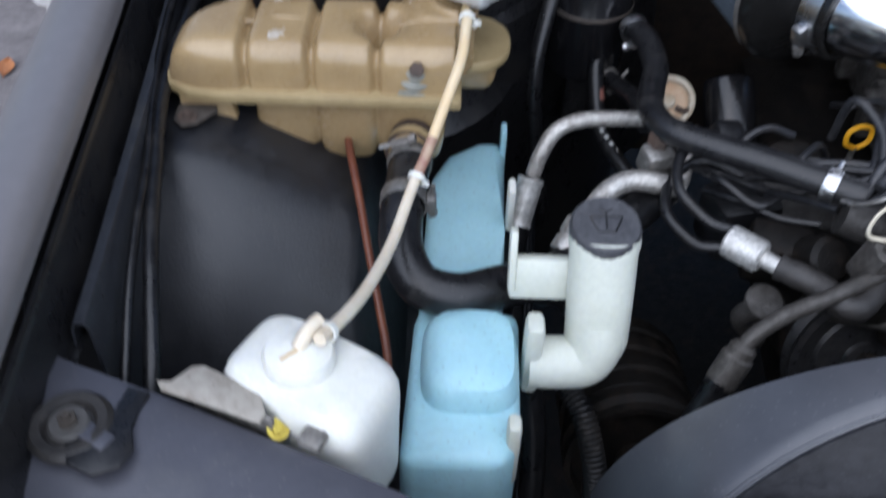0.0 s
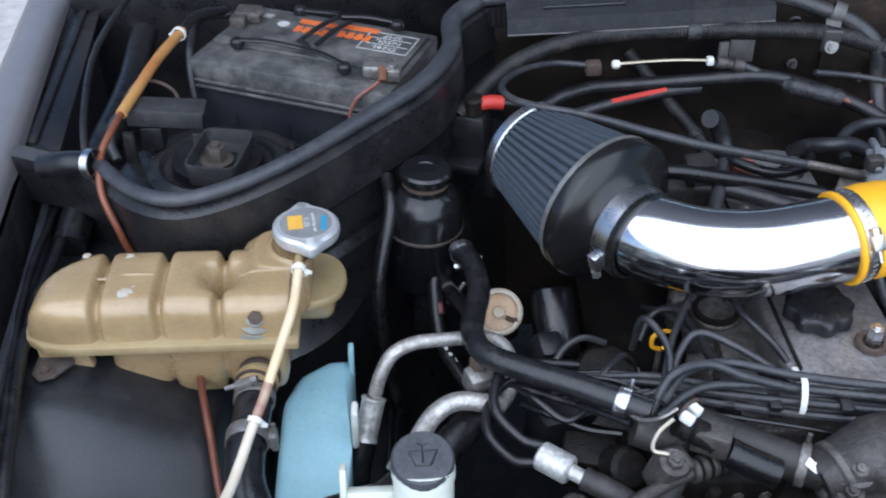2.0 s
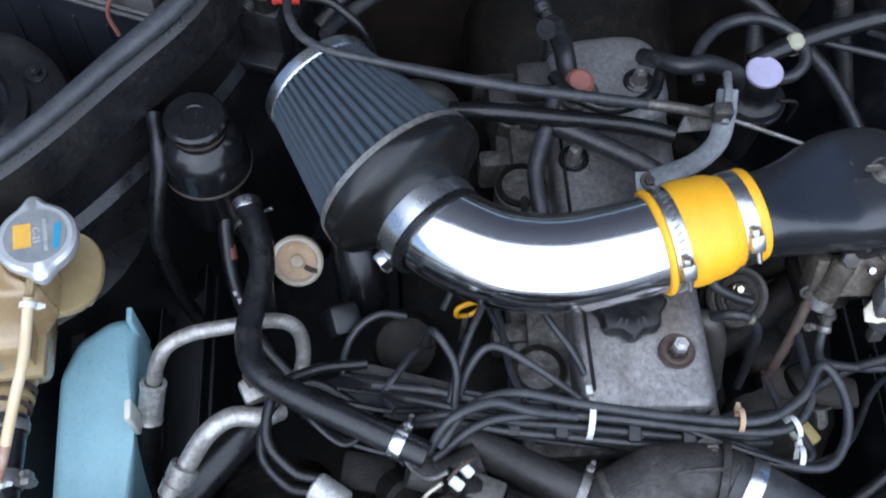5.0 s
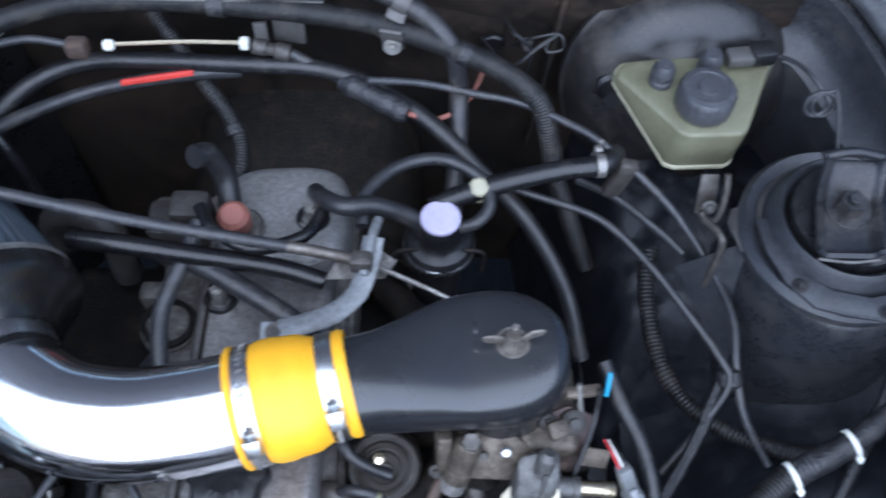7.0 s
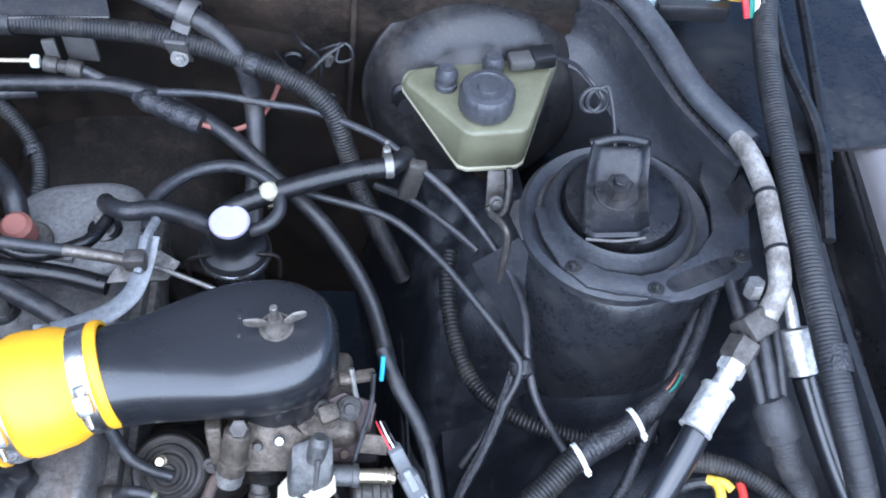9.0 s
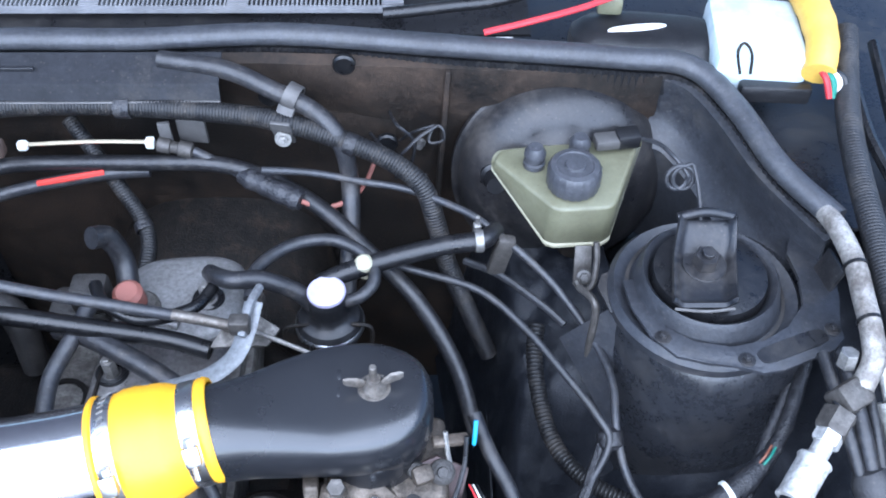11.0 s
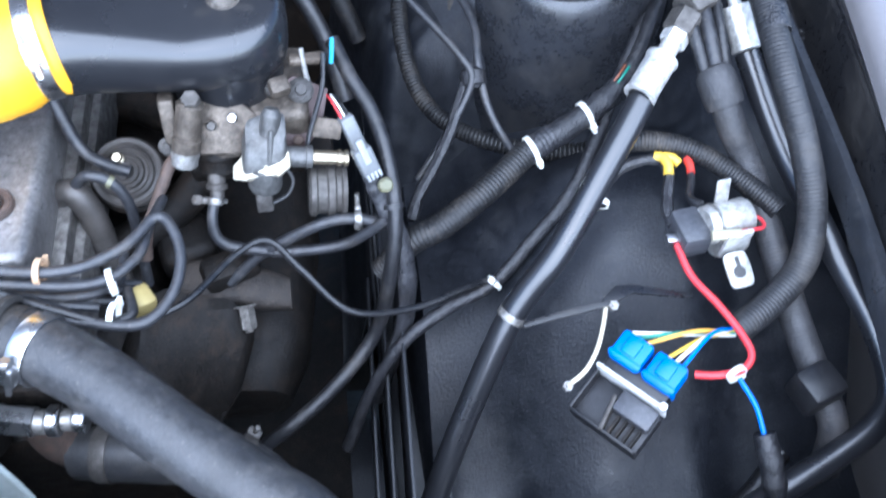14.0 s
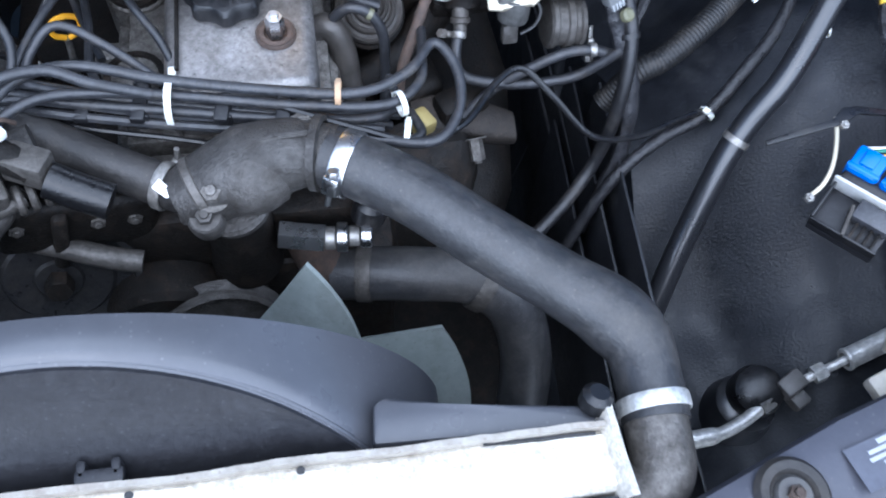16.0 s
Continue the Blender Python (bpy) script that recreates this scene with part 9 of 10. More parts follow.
def brake_servo():
    ob = thing("brake_servo", (0.905, 1.13, 0.66), "large round dusty black brake servo on the firewall", "brake servo")
    m = at((0.908, 1.155, 0.775), (0.0, -0.95, 0.22)) @ Matrix.Diagonal((0.95, 0.95, 1, 1))
    part("shell", lathe([(0.09, -0.06), (0.112, -0.045), (0.118, -0.02), (0.122, -0.016), (0.122, -0.004), (0.118, 0.0), (0.1165, 0.006), (0.112, 0.016), (0.104, 0.0255), (0.094, 0.032), (0.082, 0.0365), (0.072, 0.039), (0.068, 0.0435), (0.058, 0.047), (0.04, 0.05), (0, 0.052)], m, 64), SERVO, ob)
    part("crimp", lathe([(0.1215, -0.017), (0.1245, -0.015), (0.1245, -0.005), (0.1215, -0.003)], m, 64), SERVO, ob)
    part("check_valve", lathe([(0.016, 0.02), (0.016, 0.035), (0.012, 0.038), (0.01, 0.055), (0, 0.055)], m @ pose(-0.078, 0.02, 0), 20), PLASTIC, ob, "black check valve")
    cyl = thing("master_cylinder", (0.90, 1.04, 0.74), "brake master cylinder under its yellowed fluid reservoir", "brake cylinder")
    part("cylinder", lathe([(0.018, 0.0), (0.018, 0.045), (0.014, 0.05), (0, 0.052)], at((0.915, 1.11, 0.757), (0, -1, 0.05)), 24), IRON, cyl)
    # reservoir: wide at the back, narrow at the front, with a level bead
    rim = [(0.831, 1.11), (0.837, 1.118), (0.968, 1.14), (0.978, 1.137), (0.979, 1.127), (0.945, 1.047), (0.938, 1.041), (0.89, 1.038), (0.882, 1.042), (0.83, 1.103)]
    mid = V(0.904, 1.085, 0)
    scaled = lambda k: [(mid.x + (x - mid.x) * k, mid.y + (y - mid.y) * k) for x, y in rim]
    bm = prism(rim, 0.064, pose(0, 0, 0.7805), 0.0035, seg=3)
    for v in bm.verts:
        # the front face leans and the top falls a little to the front
        if v.co.z > 0.82:
            v.co.z += 0.07 * (v.co.y - 1.12)
        else:
            v.co.z += 0.06 * smoothstep(1.045, 1.122, v.co.y)
            v.co.y += 0.1 * max(0.0, 1.12 - v.co.y)
            v.co.x += 0.04 * (v.co.x - mid.x)
    res = part("reservoir", bm, OILY, cyl, "yellowed translucent fluid reservoir")
    bm = prism(scaled(1.035), 0.0045, pose(0, 0, 0.777), 0.0014)
    for v in bm.verts:
        v.co.z += 0.06 * smoothstep(1.045, 1.122, v.co.y)
        v.co.y += 0.1 * max(0.0, 1.12 - v.co.y)
    part("lower_half", prism(scaled(0.62), 0.05, pose(0.006, 0.02, 0.755), 0.005), OILY, res)
    part("flange", bm, BEADTAN, res, "pale moulded seam flange")
    cap = part("cap", lathe([(0.03, 0.862), (0.031, 0.864), (0.031, 0.882), (0.028, 0.886), (0.022, 0.887), (0.021, 0.8855), (0.012, 0.8855), (0.011, 0.888), (0, 0.888)], pose(0.905, 1.071, -0.019) @ Matrix.Diagonal((0.84, 0.84, 1, 1)), 64, wobble=lambda a, z: 1 + (0.02 if math.cos(22 * a) > 0 else -0.01) * (0.86 < z < 0.884)), SHROUD, cyl, "dusty black ribbed screw cap")
    for x, y in ((0.869, 1.097), (0.915, 1.112)):
        part("plug", lathe([(0.014, 0.862), (0.014, 0.867), (0.0115, 0.868), (0.0115, 0.874), (0.014, 0.875), (0.014, 0.879), (0.009, 0.886), (0, 0.886)], pose(x, y, -0.0185) @ Matrix.Diagonal((0.78, 0.78, 1, 1)), 20), SHROUD, cyl, "black rubber plug")
    bm = box((0.026, 0.018, 0.012), pose(0.943, 1.118, 0.856, 0, 0, 8), 0.003)
    part("sensor_plug", bm, ZINCDARK, cyl, "grey level sensor plug")
    part("sensor_cap", box((0.024, 0.02, 0.016), pose(0.964, 1.122, 0.857, 0, 0, 8), 0.003), PLASTIC, cyl)
    coil = [(1.0 + 0.0115 * math.cos(a) + 0.0006 * k, 1.062 + 0.004 * math.sin(a), 0.8585 + 0.0115 * math.sin(a)) for k, a in enumerate([radians(60 - 36 * q) for q in range(21)])]
    single("sensor_wire", tube([(0.975, 1.12, 0.858), (0.99, 1.1, 0.868), (0.999, 1.078, 0.872)] + coil[1:] + [(1.024, 1.045, 0.845), (1.024, 1.02, 0.822), (1.018, 1.0, 0.80)], 0.0022, 8, per=4), LEAD, "coiled grey sensor wire beside the reservoir", "wire")
    single("brake_pipe", tube([(0.905, 0.975, 0.80), (0.915, 0.955, 0.805), (0.918, 0.948, 0.79), (0.916, 0.94, 0.74), (0.92, 0.935, 0.66)], 0.0035, 8), IRONGREY2, "bent steel brake pipe below the reservoir", "pipe")
    ob = single("valve_bracket", prism([(-0.009, 0.0), (0.009, 0.0), (0.008, 0.04), (-0.008, 0.04)], 0.003, at((0.912, 0.995, 0.78), (0, -0.85, 0.5), (0, 0.5, 0.85)), 0.001), IRONGREY2, "small bent steel bracket under the reservoir", "bracket")
    part("hook", tube([(0.92, 1.0, 0.835), (0.921, 0.99, 0.82), (0.918, 0.978, 0.80), (0.908, 0.975, 0.795), (0.902, 0.982, 0.802)], 0.0032, 8), IRONGREY2, ob)
    bolt((0.911, 0.988, 0.80), (0, -0.85, 0.5), 0.0042, ob, ZINCDARK)
    single("brake_pipe", tube([(0.94, 0.99, 0.80), (0.955, 0.985, 0.79), (0.955, 0.975, 0.74), (0.94, 0.96, 0.68)], 0.003, 8), IRON, "thin dark brake pipe", "pipe")


SERVO = mat("dusty_black_steel", (0.014, 0.014, 0.016), (0.024, 0.023, 0.023), 0.28, 0.1, 26, 0.25, dirt=(0.085, 0.074, 0.063), dirt_amount=0.36)
MOUNTPLATE = mat("glossy_black_plate", (0.014, 0.015, 0.018), (0.022, 0.022, 0.025), 0.3, 0.2, 24, 0.15, dirt=(0.09, 0.08, 0.068), dirt_amount=0.35)


def strut_mount_right():
    ob = thing("strut_mount", (1.03, 0.955, 0.81), "dusty black strut mount with a raised plate and nut", "strut mount", "strut mounts")
    c = pose(1.013, 0.95, 0)
    part("ring", lathe([(0.086, 0.81), (0.087, 0.82), (0.082, 0.827), (0.072, 0.822), (0.067, 0.824), (0.0625, 0.844), (0.059, 0.849), (0.055, 0.845), (0.052, 0.836), (0, 0.836)], c, 64), BRACE, ob)
    part("groove", lathe([(0.0685, 0.8235), (0.0715, 0.8228), (0.0715, 0.824), (0.0685, 0.8246)], c, 64), TAUPE, ob, "brown dust in the groove")
    part("rubber", lathe([(0.052, 0.836), (0.05, 0.85), (0.03, 0.854), (0, 0.854)], c, 40), RUBBER, ob)
    # slotted brace bracket reaching forward
    outer = [(0.938, 0.955), (0.941, 0.925), (0.953, 0.893), (0.972, 0.871), (1.0, 0.863), (1.022, 0.86), (1.04, 0.853), (1.06, 0.856), (1.108, 0.876), (1.12, 0.888), (1.12, 0.905), (1.128, 0.93), (1.135, 0.965), (1.126, 0.99), (1.105, 1.01), (1.095, 0.985), (1.1, 0.955), (1.095, 0.925), (1.075, 0.90), (1.05, 0.885), (1.02, 0.879), (0.99, 0.885), (0.968, 0.90), (0.953, 0.93), (0.95, 0.957)]
    part("brace_plate", prism(outer, 0.004, pose(0, 0, 0.829), 0.001), BRACE, ob, "dusty slotted brace plate")
    # the plate is uncut: a black inlay paints the slot's shade
    bm = loft([((1.073, 0.88, z), (0.032, 0.0125, 0), (-0.003, 0.0078, 0)) for z in (0.8322, 0.8338)], 28, 4)
    part("slot", bm, BLACK, ob, "black inlay painting the shade of the adjusting slot")
    ear = part("ear", prism([(-0.016, -0.02), (0.02, -0.024), (0.026, 0.026), (-0.01, 0.022), (-0.018, 0.01)], 0.004, pose(0.938, 0.955, 0.815, 4, -6, 12), 0.001), SERVO, ob)
    # black disc on the ear paints the shade of its hole
    part("hole", disc(0.004, 0.001, pose(0.932, 0.956, 0.8195, 4, -6, 12), 14), BLACK, ear)
    part("ear", box((0.004, 0.03, 0.035), pose(1.122, 0.955, 0.84, 0, 14, 10), 0.001), SERVO, ob)
    # dished plate bent up at the back, with raised sides and the nut
    def plate(u, v):
        y = 0.902 + 0.085 * v
        side = smoothstep(0.32, 0.5, abs(u - 0.5))
        z = 0.857 + 0.008 * side + 0.02 * smoothstep(0.6, 1.0, v) + 0.006 * (1 - smoothstep(0.0, 0.1, v)) - 0.004 * (1 - smoothstep(0.0, 0.04, v))
        return V(0.977 + 0.054 * u + 0.016 * (v - 0.5) + 0.004 * (0.5 - u) * smoothstep(0.7, 1, v), y, z)
    part("plate", sheet(plate, 20, 24, 0.003), MOUNTPLATE, ob, "dished glossy black plate")
    part("lip", tube([(0.985, 0.988, 0.88), (1.01, 0.9895, 0.885), (1.036, 0.988, 0.88)], 0.0042, 10), MOUNTPLATE, ob)
    part("edge", tube([(0.971, 0.9015, 0.858), (0.998, 0.8995, 0.857), (1.022, 0.9015, 0.858)], 0.0014, 8), ZINCDARK, ob, "worn edge")
    bolt((1.006, 0.951, 0.858), (0, -0.1, 1), 0.0115, ob, SERVO, h=0.014, name="nut")
    for x, y in ((0.963, 0.89), (1.112, 0.897), (1.03, 0.866)):
        bolt((x, y, 0.833), (0, 0, 1), 0.0042, ob, SERVO)


PEELPIPE = mat("peeling_pipe", (0.52, 0.5, 0.46), (0.3, 0.28, 0.25), 0.4, 0.5, 42, 0.5, dirt=(0.05, 0.036, 0.027), dirt_amount=0.72)


def ac_lines_right():
    ob = thing("air_conditioning_pipe", (1.11, 0.82, 0.8), "worn silver air-conditioning pipe with a black hose", "pipe")
    part("pipe", tube([(1.118, 0.99, 0.882), (1.121, 0.965, 0.886), (1.124, 0.93, 0.884), (1.122, 0.895, 0.88), (1.12, 0.865, 0.876), (1.118, 0.842, 0.866), (1.108, 0.825, 0.852)], 0.0092, 14), PEELPIPE, ob, "peeling silver pipe")
    for p in ((1.1235, 0.925, 0.884), (1.1205, 0.872, 0.877)):
        part("band", lathe([(0.0094, -0.0015), (0.0105, -0.0015), (0.0105, 0.0015), (0.0094, 0.0015)], at(p, (0, 1, 0.05)), 16), RUBBER, ob)
    part("union", box((0.028, 0.024, 0.026), pose(1.098, 0.82, 0.846, 20, 0, 30), 0.005), IRONGREY2, ob, "grey union block")
    part("bolt", hexnut(0.008, 0.014, at((1.1, 0.845, 0.855), (0, 0.2, 1))), ZINC, ob)
    d = V(-0.028, -0.035, -0.012)
    p0 = V(1.09, 0.808, 0.84)
    part("nut", hexnut(0.0145, 0.02, at(p0, d)), IRONGREY2, ob, "grey hexagonal union nut")
    part("neck", disc(0.008, 0.05, at(p0, d), 16), PALEALU, ob)
    part("collar_nut", hexnut(0.0115, 0.012, at(p0 + d.normalized() * 0.018, d)), PALEALU, ob, "pale hexagonal nut")
    p1 = p0 + d.normalized() * 0.045
    part("ferrule", crimped(0.0129, 0.04, at(p1, d)), PALEALU, ob, "crimped pale ferrule")
    part("hose", tube([(1.055, 0.765, 0.822), (1.035, 0.735, 0.806), (1.005, 0.697, 0.777), (0.97, 0.655, 0.738), (0.932, 0.625, 0.692), (0.895, 0.575, 0.625), (0.862, 0.52, 0.565), (0.838, 0.47, 0.515), (0.81, 0.40, 0.46)], 0.0114, 16), PLENUM, ob, "smooth black hose to the front")
    part("band", lathe([(0.0114, -0.003), (0.0126, -0.003), (0.0126, 0.003), (0.0114, 0.003)], at((0.932, 0.625, 0.692), (0.4, 0.35, 0.5)), 20), ZINC, ob, "dull metal hose band")
    ob = thing("air_conditioning_pipe", (1.15, 0.82, 0.78), "thin silver pipe joining a black hose along the wing", "pipe")
    part("pipe", tube([(1.124, 0.868, 0.862), (1.133, 0.845, 0.848), (1.136, 0.823, 0.836)], 0.0055, 10), PALEALU, ob)
    part("ferrule", crimped(0.0122, 0.038, at((1.136, 0.822, 0.836), (0.008, -0.034, -0.022))), PALEALU, ob, "crimped pale ferrule")
    part("hose", tube([(1.143, 0.79, 0.815), (1.156, 0.755, 0.79), (1.172, 0.71, 0.765), (1.183, 0.65, 0.757), (1.19, 0.622, 0.75), (1.207, 0.569, 0.734), (1.216, 0.526, 0.71), (1.199, 0.501, 0.70), (1.162, 0.482, 0.687), (1.117, 0.463, 0.678), (1.07, 0.445, 0.665), (1.03, 0.435, 0.655)], 0.0105, 14), PLENUM, ob, "black hose along the wing")
    # big ribbed loom dropping to the ignition module
    single("wiring_loom", ribbed([(1.185, 1.2, 0.93), (1.16, 1.08, 0.905), (1.15, 0.95, 0.885), (1.146, 0.82, 0.865), (1.147, 0.74, 0.847), (1.156, 0.688, 0.82), (1.163, 0.65, 0.788), (1.154, 0.615, 0.762), (1.128, 0.592, 0.745), (1.095, 0.572, 0.738)], 0.0117, 0.0034, 14, depth=0.035), LOOMGREY, "ribbed black loom curving to the ignition module", "wiring loom")
    wraps("wiring_loom", (((1.149, 0.80, 0.862), (1.147, 0.76, 0.853), 0.022, False),), 0.0118)
    ob = single("taped_loom", tube([(1.112, 0.925, 0.80), (1.095, 0.885, 0.79), (1.07, 0.835, 0.777), (1.045, 0.805, 0.765), (1.013, 0.783, 0.752), (0.959, 0.757, 0.737)], 0.0112, 12, shape=lambda s, i: (0.58 + 0.42 * smoothstep(0.45, 0.8, s)) * (1 + 0.1 * math.sin(2.3 * i) * math.sin(0.7 * i))), TAPE, "wiring loom wrapped in shiny black tape with white ties", "wiring loom")
    tie((1.015, 0.784, 0.753), (0.05, 0.02, 0.015), 0.0118, ob, turn=-70, tail=0.008)
    tie((0.965, 0.76, 0.739), (0.05, 0.02, 0.015), 0.0118, ob, turn=-70, tail=0.008)
    for k, mm in enumerate((COPPER, GREENWIRE)):
        part("bare_wire", tube([(1.052 + 0.003 * k, 0.815 - 0.002 * k, 0.781), (1.045 + 0.003 * k, 0.806 - 0.002 * k, 0.7795), (1.04 + 0.003 * k, 0.802 - 0.002 * k, 0.775)], 0.0011, 6), mm, ob)
    part("sheath", ribbed([(0.985, 0.7695, 0.7445), (0.972, 0.7635, 0.7405), (0.957, 0.755, 0.736)], 0.0116, 0.0045, 12, depth=0.06), TAPE, ob)
    single("wiring_loom", ribbed([(0.962, 0.759, 0.738), (0.935, 0.738, 0.73), (0.908, 0.719, 0.722), (0.88, 0.705, 0.71), (0.856, 0.699, 0.70), (0.83, 0.69, 0.67)], 0.0118, 0.0036, 14, depth=0.06), LOOM, "ribbed black loom running down to the engine", "wiring loom")
    single("wiring_loom", ribbed([(0.872, 0.985, 0.73), (0.868, 0.955, 0.715), (0.872, 0.91, 0.70), (0.882, 0.87, 0.693), (0.905, 0.838, 0.688), (0.945, 0.812, 0.688), (1.0, 0.795, 0.69), (1.05, 0.79, 0.70)], 0.0085, 0.004, 10), LOOM, "ribbed loom at the foot of the strut tower", "wiring loom")
    # thin taped cable to the wing floor
    ob = single("taped_cable", tube([(1.10, 0.90, 0.79), (1.06, 0.835, 0.755), (1.005, 0.74, 0.715), (0.96, 0.697, 0.69), (0.925, 0.672, 0.665), (0.885, 0.66, 0.65), (0.845, 0.64, 0.63), (0.815, 0.62, 0.58), (0.79, 0.6, 0.5)], 0.0058, 10, shape=lumpy(0.15, 5)), TAPE, "thin taped cable beside the black hose", "cable")
    tie((0.927, 0.673, 0.666), (0.4, 0.3, 0.25), 0.007, ob, turn=200, tail=0.009)
    ob = single("taped_cable", tube([(0.918, 0.845, 0.735), (0.905, 0.815, 0.715), (0.888, 0.785, 0.70), (0.868, 0.755, 0.688), (0.86, 0.735, 0.68)], 0.0055, 8, shape=lumpy(0.2, 8)), TAPE, "short taped cable by the strut tower", "cable")


BRACKETZINC = mat("dirty_zinc_bracket", (0.5, 0.5, 0.48), (0.33, 0.32, 0.3), 0.4, 0.6, 70, 0.3, dirt=(0.16, 0.12, 0.09), dirt_amount=0.42)


def ignition_module():
    ob = thing("ignition_module", (1.0, 0.535, 0.68), "open black ignition module with two blue plugs", "ignition module")
    m = pose(0.99, 0.52, 0.719, 16, -6, -48) @ Matrix.Diagonal((0.78, 0.78, 0.8, 1))
    part("tray", box((0.074, 0.046, 0.02), m @ pose(0, 0.002, -0.014), 0.002), BLACKPLASTIC, ob, "dark plastic tray")
    part("wall", box((0.003, 0.046, 0.022), m @ pose(-0.0355, 0.002, 0.002), 0.001), PLASTIC, ob)
    part("wall", box((0.074, 0.003, 0.016), m @ pose(0, -0.0205, 0.0), 0.001), PLASTIC, ob)
    part("divider", box((0.004, 0.036, 0.02), m @ pose(-0.004, -0.004, 0.001, 0, 0, 12), 0.001), IRONGREY2, ob, "bare metal divider")
    part("lid", box((0.04, 0.022, 0.016), m @ pose(0.016, 0.013, 0.003), 0.002), SHROUD, ob, "dusty grey half lid")
    for k in range(4):
        part("fin", box((0.003, 0.02, 0.012), m @ pose(0.006 + 0.008 * k, -0.009, -0.001), 0.0006), IRON, ob)
    part("plate", box((0.078, 0.004, 0.026), m @ pose(0, 0.028, 0.006), 0.0015), PRINT, ob, "pale aluminium edge plate")
    part("cover", box((0.07, 0.016, 0.028), m @ pose(0, 0.038, 0.002), 0.003), PLASTIC, ob)
    bolt(m @ V(0.0365, 0.028, 0.019), m.to_3x3() @ V(0, 0, 1), 0.0036, ob, STEEL, washer=False)
    for x in (-0.019, 0.019):
        pl = part("blue_plug", box((0.034, 0.032, 0.024), m @ pose(x, 0.056, 0.012), 0.004), BLUEPLUG, ob, "bright blue plug")
        part("latch", box((0.016, 0.018, 0.005), m @ pose(x, 0.058, 0.025), 0.002), BLUEPLUG, pl)
        part("ridge", box((0.036, 0.006, 0.026), m @ pose(x, 0.045, 0.012), 0.002), BLUEPLUG, pl)
    starts = [m @ V(x, 0.073, 0.014) for x in (-0.03, -0.022, -0.012, 0.012, 0.02, 0.028)]
    end = V(1.092, 0.571, 0.738)
    for k, (s, w) in enumerate(zip(starts, (WHITEWIRE, GREENWIRE, AMBERPRINT, YELLOWWIRE, WHITEWIRE, BLUEPLUG))):
        mid = s.lerp(end, 0.5) + V(0.0, 0.006 * (k - 2.5) * 0.4, 0.008 + 0.002 * (k % 3))
        part("wire", tube([s, mid, end + V(0, 0.001 * (k - 3), 0.001 * (k % 2))], 0.0016, 7), w, ob)
    br = thing("module_bracket", (0.96, 0.59, 0.69), "thin bent steel bracket strip with cream wire", "bracket")
    part("strip", prism([(0.93, 0.592), (0.995, 0.606), (1.008, 0.618), (1.022, 0.618), (1.068, 0.606), (1.067, 0.602), (1.02, 0.611), (1.002, 0.601), (0.93, 0.587)], 0.002, pose(0, 0, 0.7385), 0.0006), BLACK, br, "flat black bracket plate")
    part("strip", tube([(1.0, 0.61, 0.738), (0.993, 0.588, 0.737), (0.984, 0.567, 0.733), (0.972, 0.552, 0.728), (0.956, 0.543, 0.722)], 0.0019, 8, flat=0.6), OILYSTEEL, br, "cream-coloured strip")
    bolt((1.003, 0.601, 0.738), (0, -0.3, 1), 0.0042, br, ZINC, washer=False)
    bolt((0.958, 0.543, 0.724), (0, -0.3, 1), 0.0042, br, ZINC, washer=False)
    # suppressor on its bracket with red lead
    cp = thing("condenser", (1.10, 0.655, 0.735), "silver condenser with a slotted bracket and grey plug", "condenser")
    d = V(0.05, 0.012, -0.004)
    part("can", lathe([(0, 0), (0.0145, 0.0), (0.0158, 0.002), (0.0158, 0.038), (0.0145, 0.04), (0.006, 0.041), (0.006, 0.046), (0, 0.046)], at((1.082, 0.652, 0.765), d), 26), BRACKETZINC, cp, "bare metal can")
    part("plug", box((0.024, 0.032, 0.024), pose(1.072, 0.652, 0.758, 0, 0, 10), 0.002), SHROUD, cp, "grey plastic plug")
    part("rim", lathe([(0.0155, -0.0012), (0.0172, -0.001), (0.0172, 0.001), (0.0155, 0.0012)], at((1.09, 0.6535, 0.7645), d), 26), ZINC, cp)
    part("second_can", lathe([(0, 0), (0.0115, 0.0), (0.0125, 0.002), (0.0125, 0.026), (0.011, 0.028), (0, 0.028)], at((1.096, 0.65, 0.743), d), 22), BRACKETZINC, cp)
    part("connector", tube([(1.083, 0.638, 0.772), (1.094, 0.637, 0.7735), (1.106, 0.637, 0.7735)], 0.0042, 10), BEADTAN, cp, "pale yellow connector")
    part("terminal", box((0.012, 0.008, 0.006), pose(1.058, 0.646, 0.758), 0.001), STEEL, cp)
    bm = prism([(0.0105 * math.copysign(abs(math.cos(a)) ** 0.4, math.cos(a)), 0.0145 * math.copysign(abs(math.sin(a)) ** 0.4, math.sin(a))) for a in [math.pi * k / 10 for k in range(20)]], 0.0025, pose(1.105, 0.618, 0.7508, 20, 0, 10), 0.0006)
    part("bracket", bm, BRACKETZINC, cp, "slotted pale bracket")
    part("upper_tab", box((0.012, 0.002, 0.022), pose(1.098, 0.672, 0.783, -20, 0, 10), 0.0008), BRACKETZINC, cp)
    # black disc and bar paint the shade of the uncut keyhole
    part("slot", disc(0.005, 0.0034, pose(1.105, 0.616, 0.7503, 20, 0, 10), 16), BLACK, cp)
    part("slot", box((0.004, 0.012, 0.0034), pose(1.105, 0.622, 0.7535, 20, 0, 10), 0.001), BLACK, cp)
    part("strap", box((0.022, 0.004, 0.03), pose(1.105, 0.636, 0.762, 0, 0, 10), 0.001), PALEALU, cp)
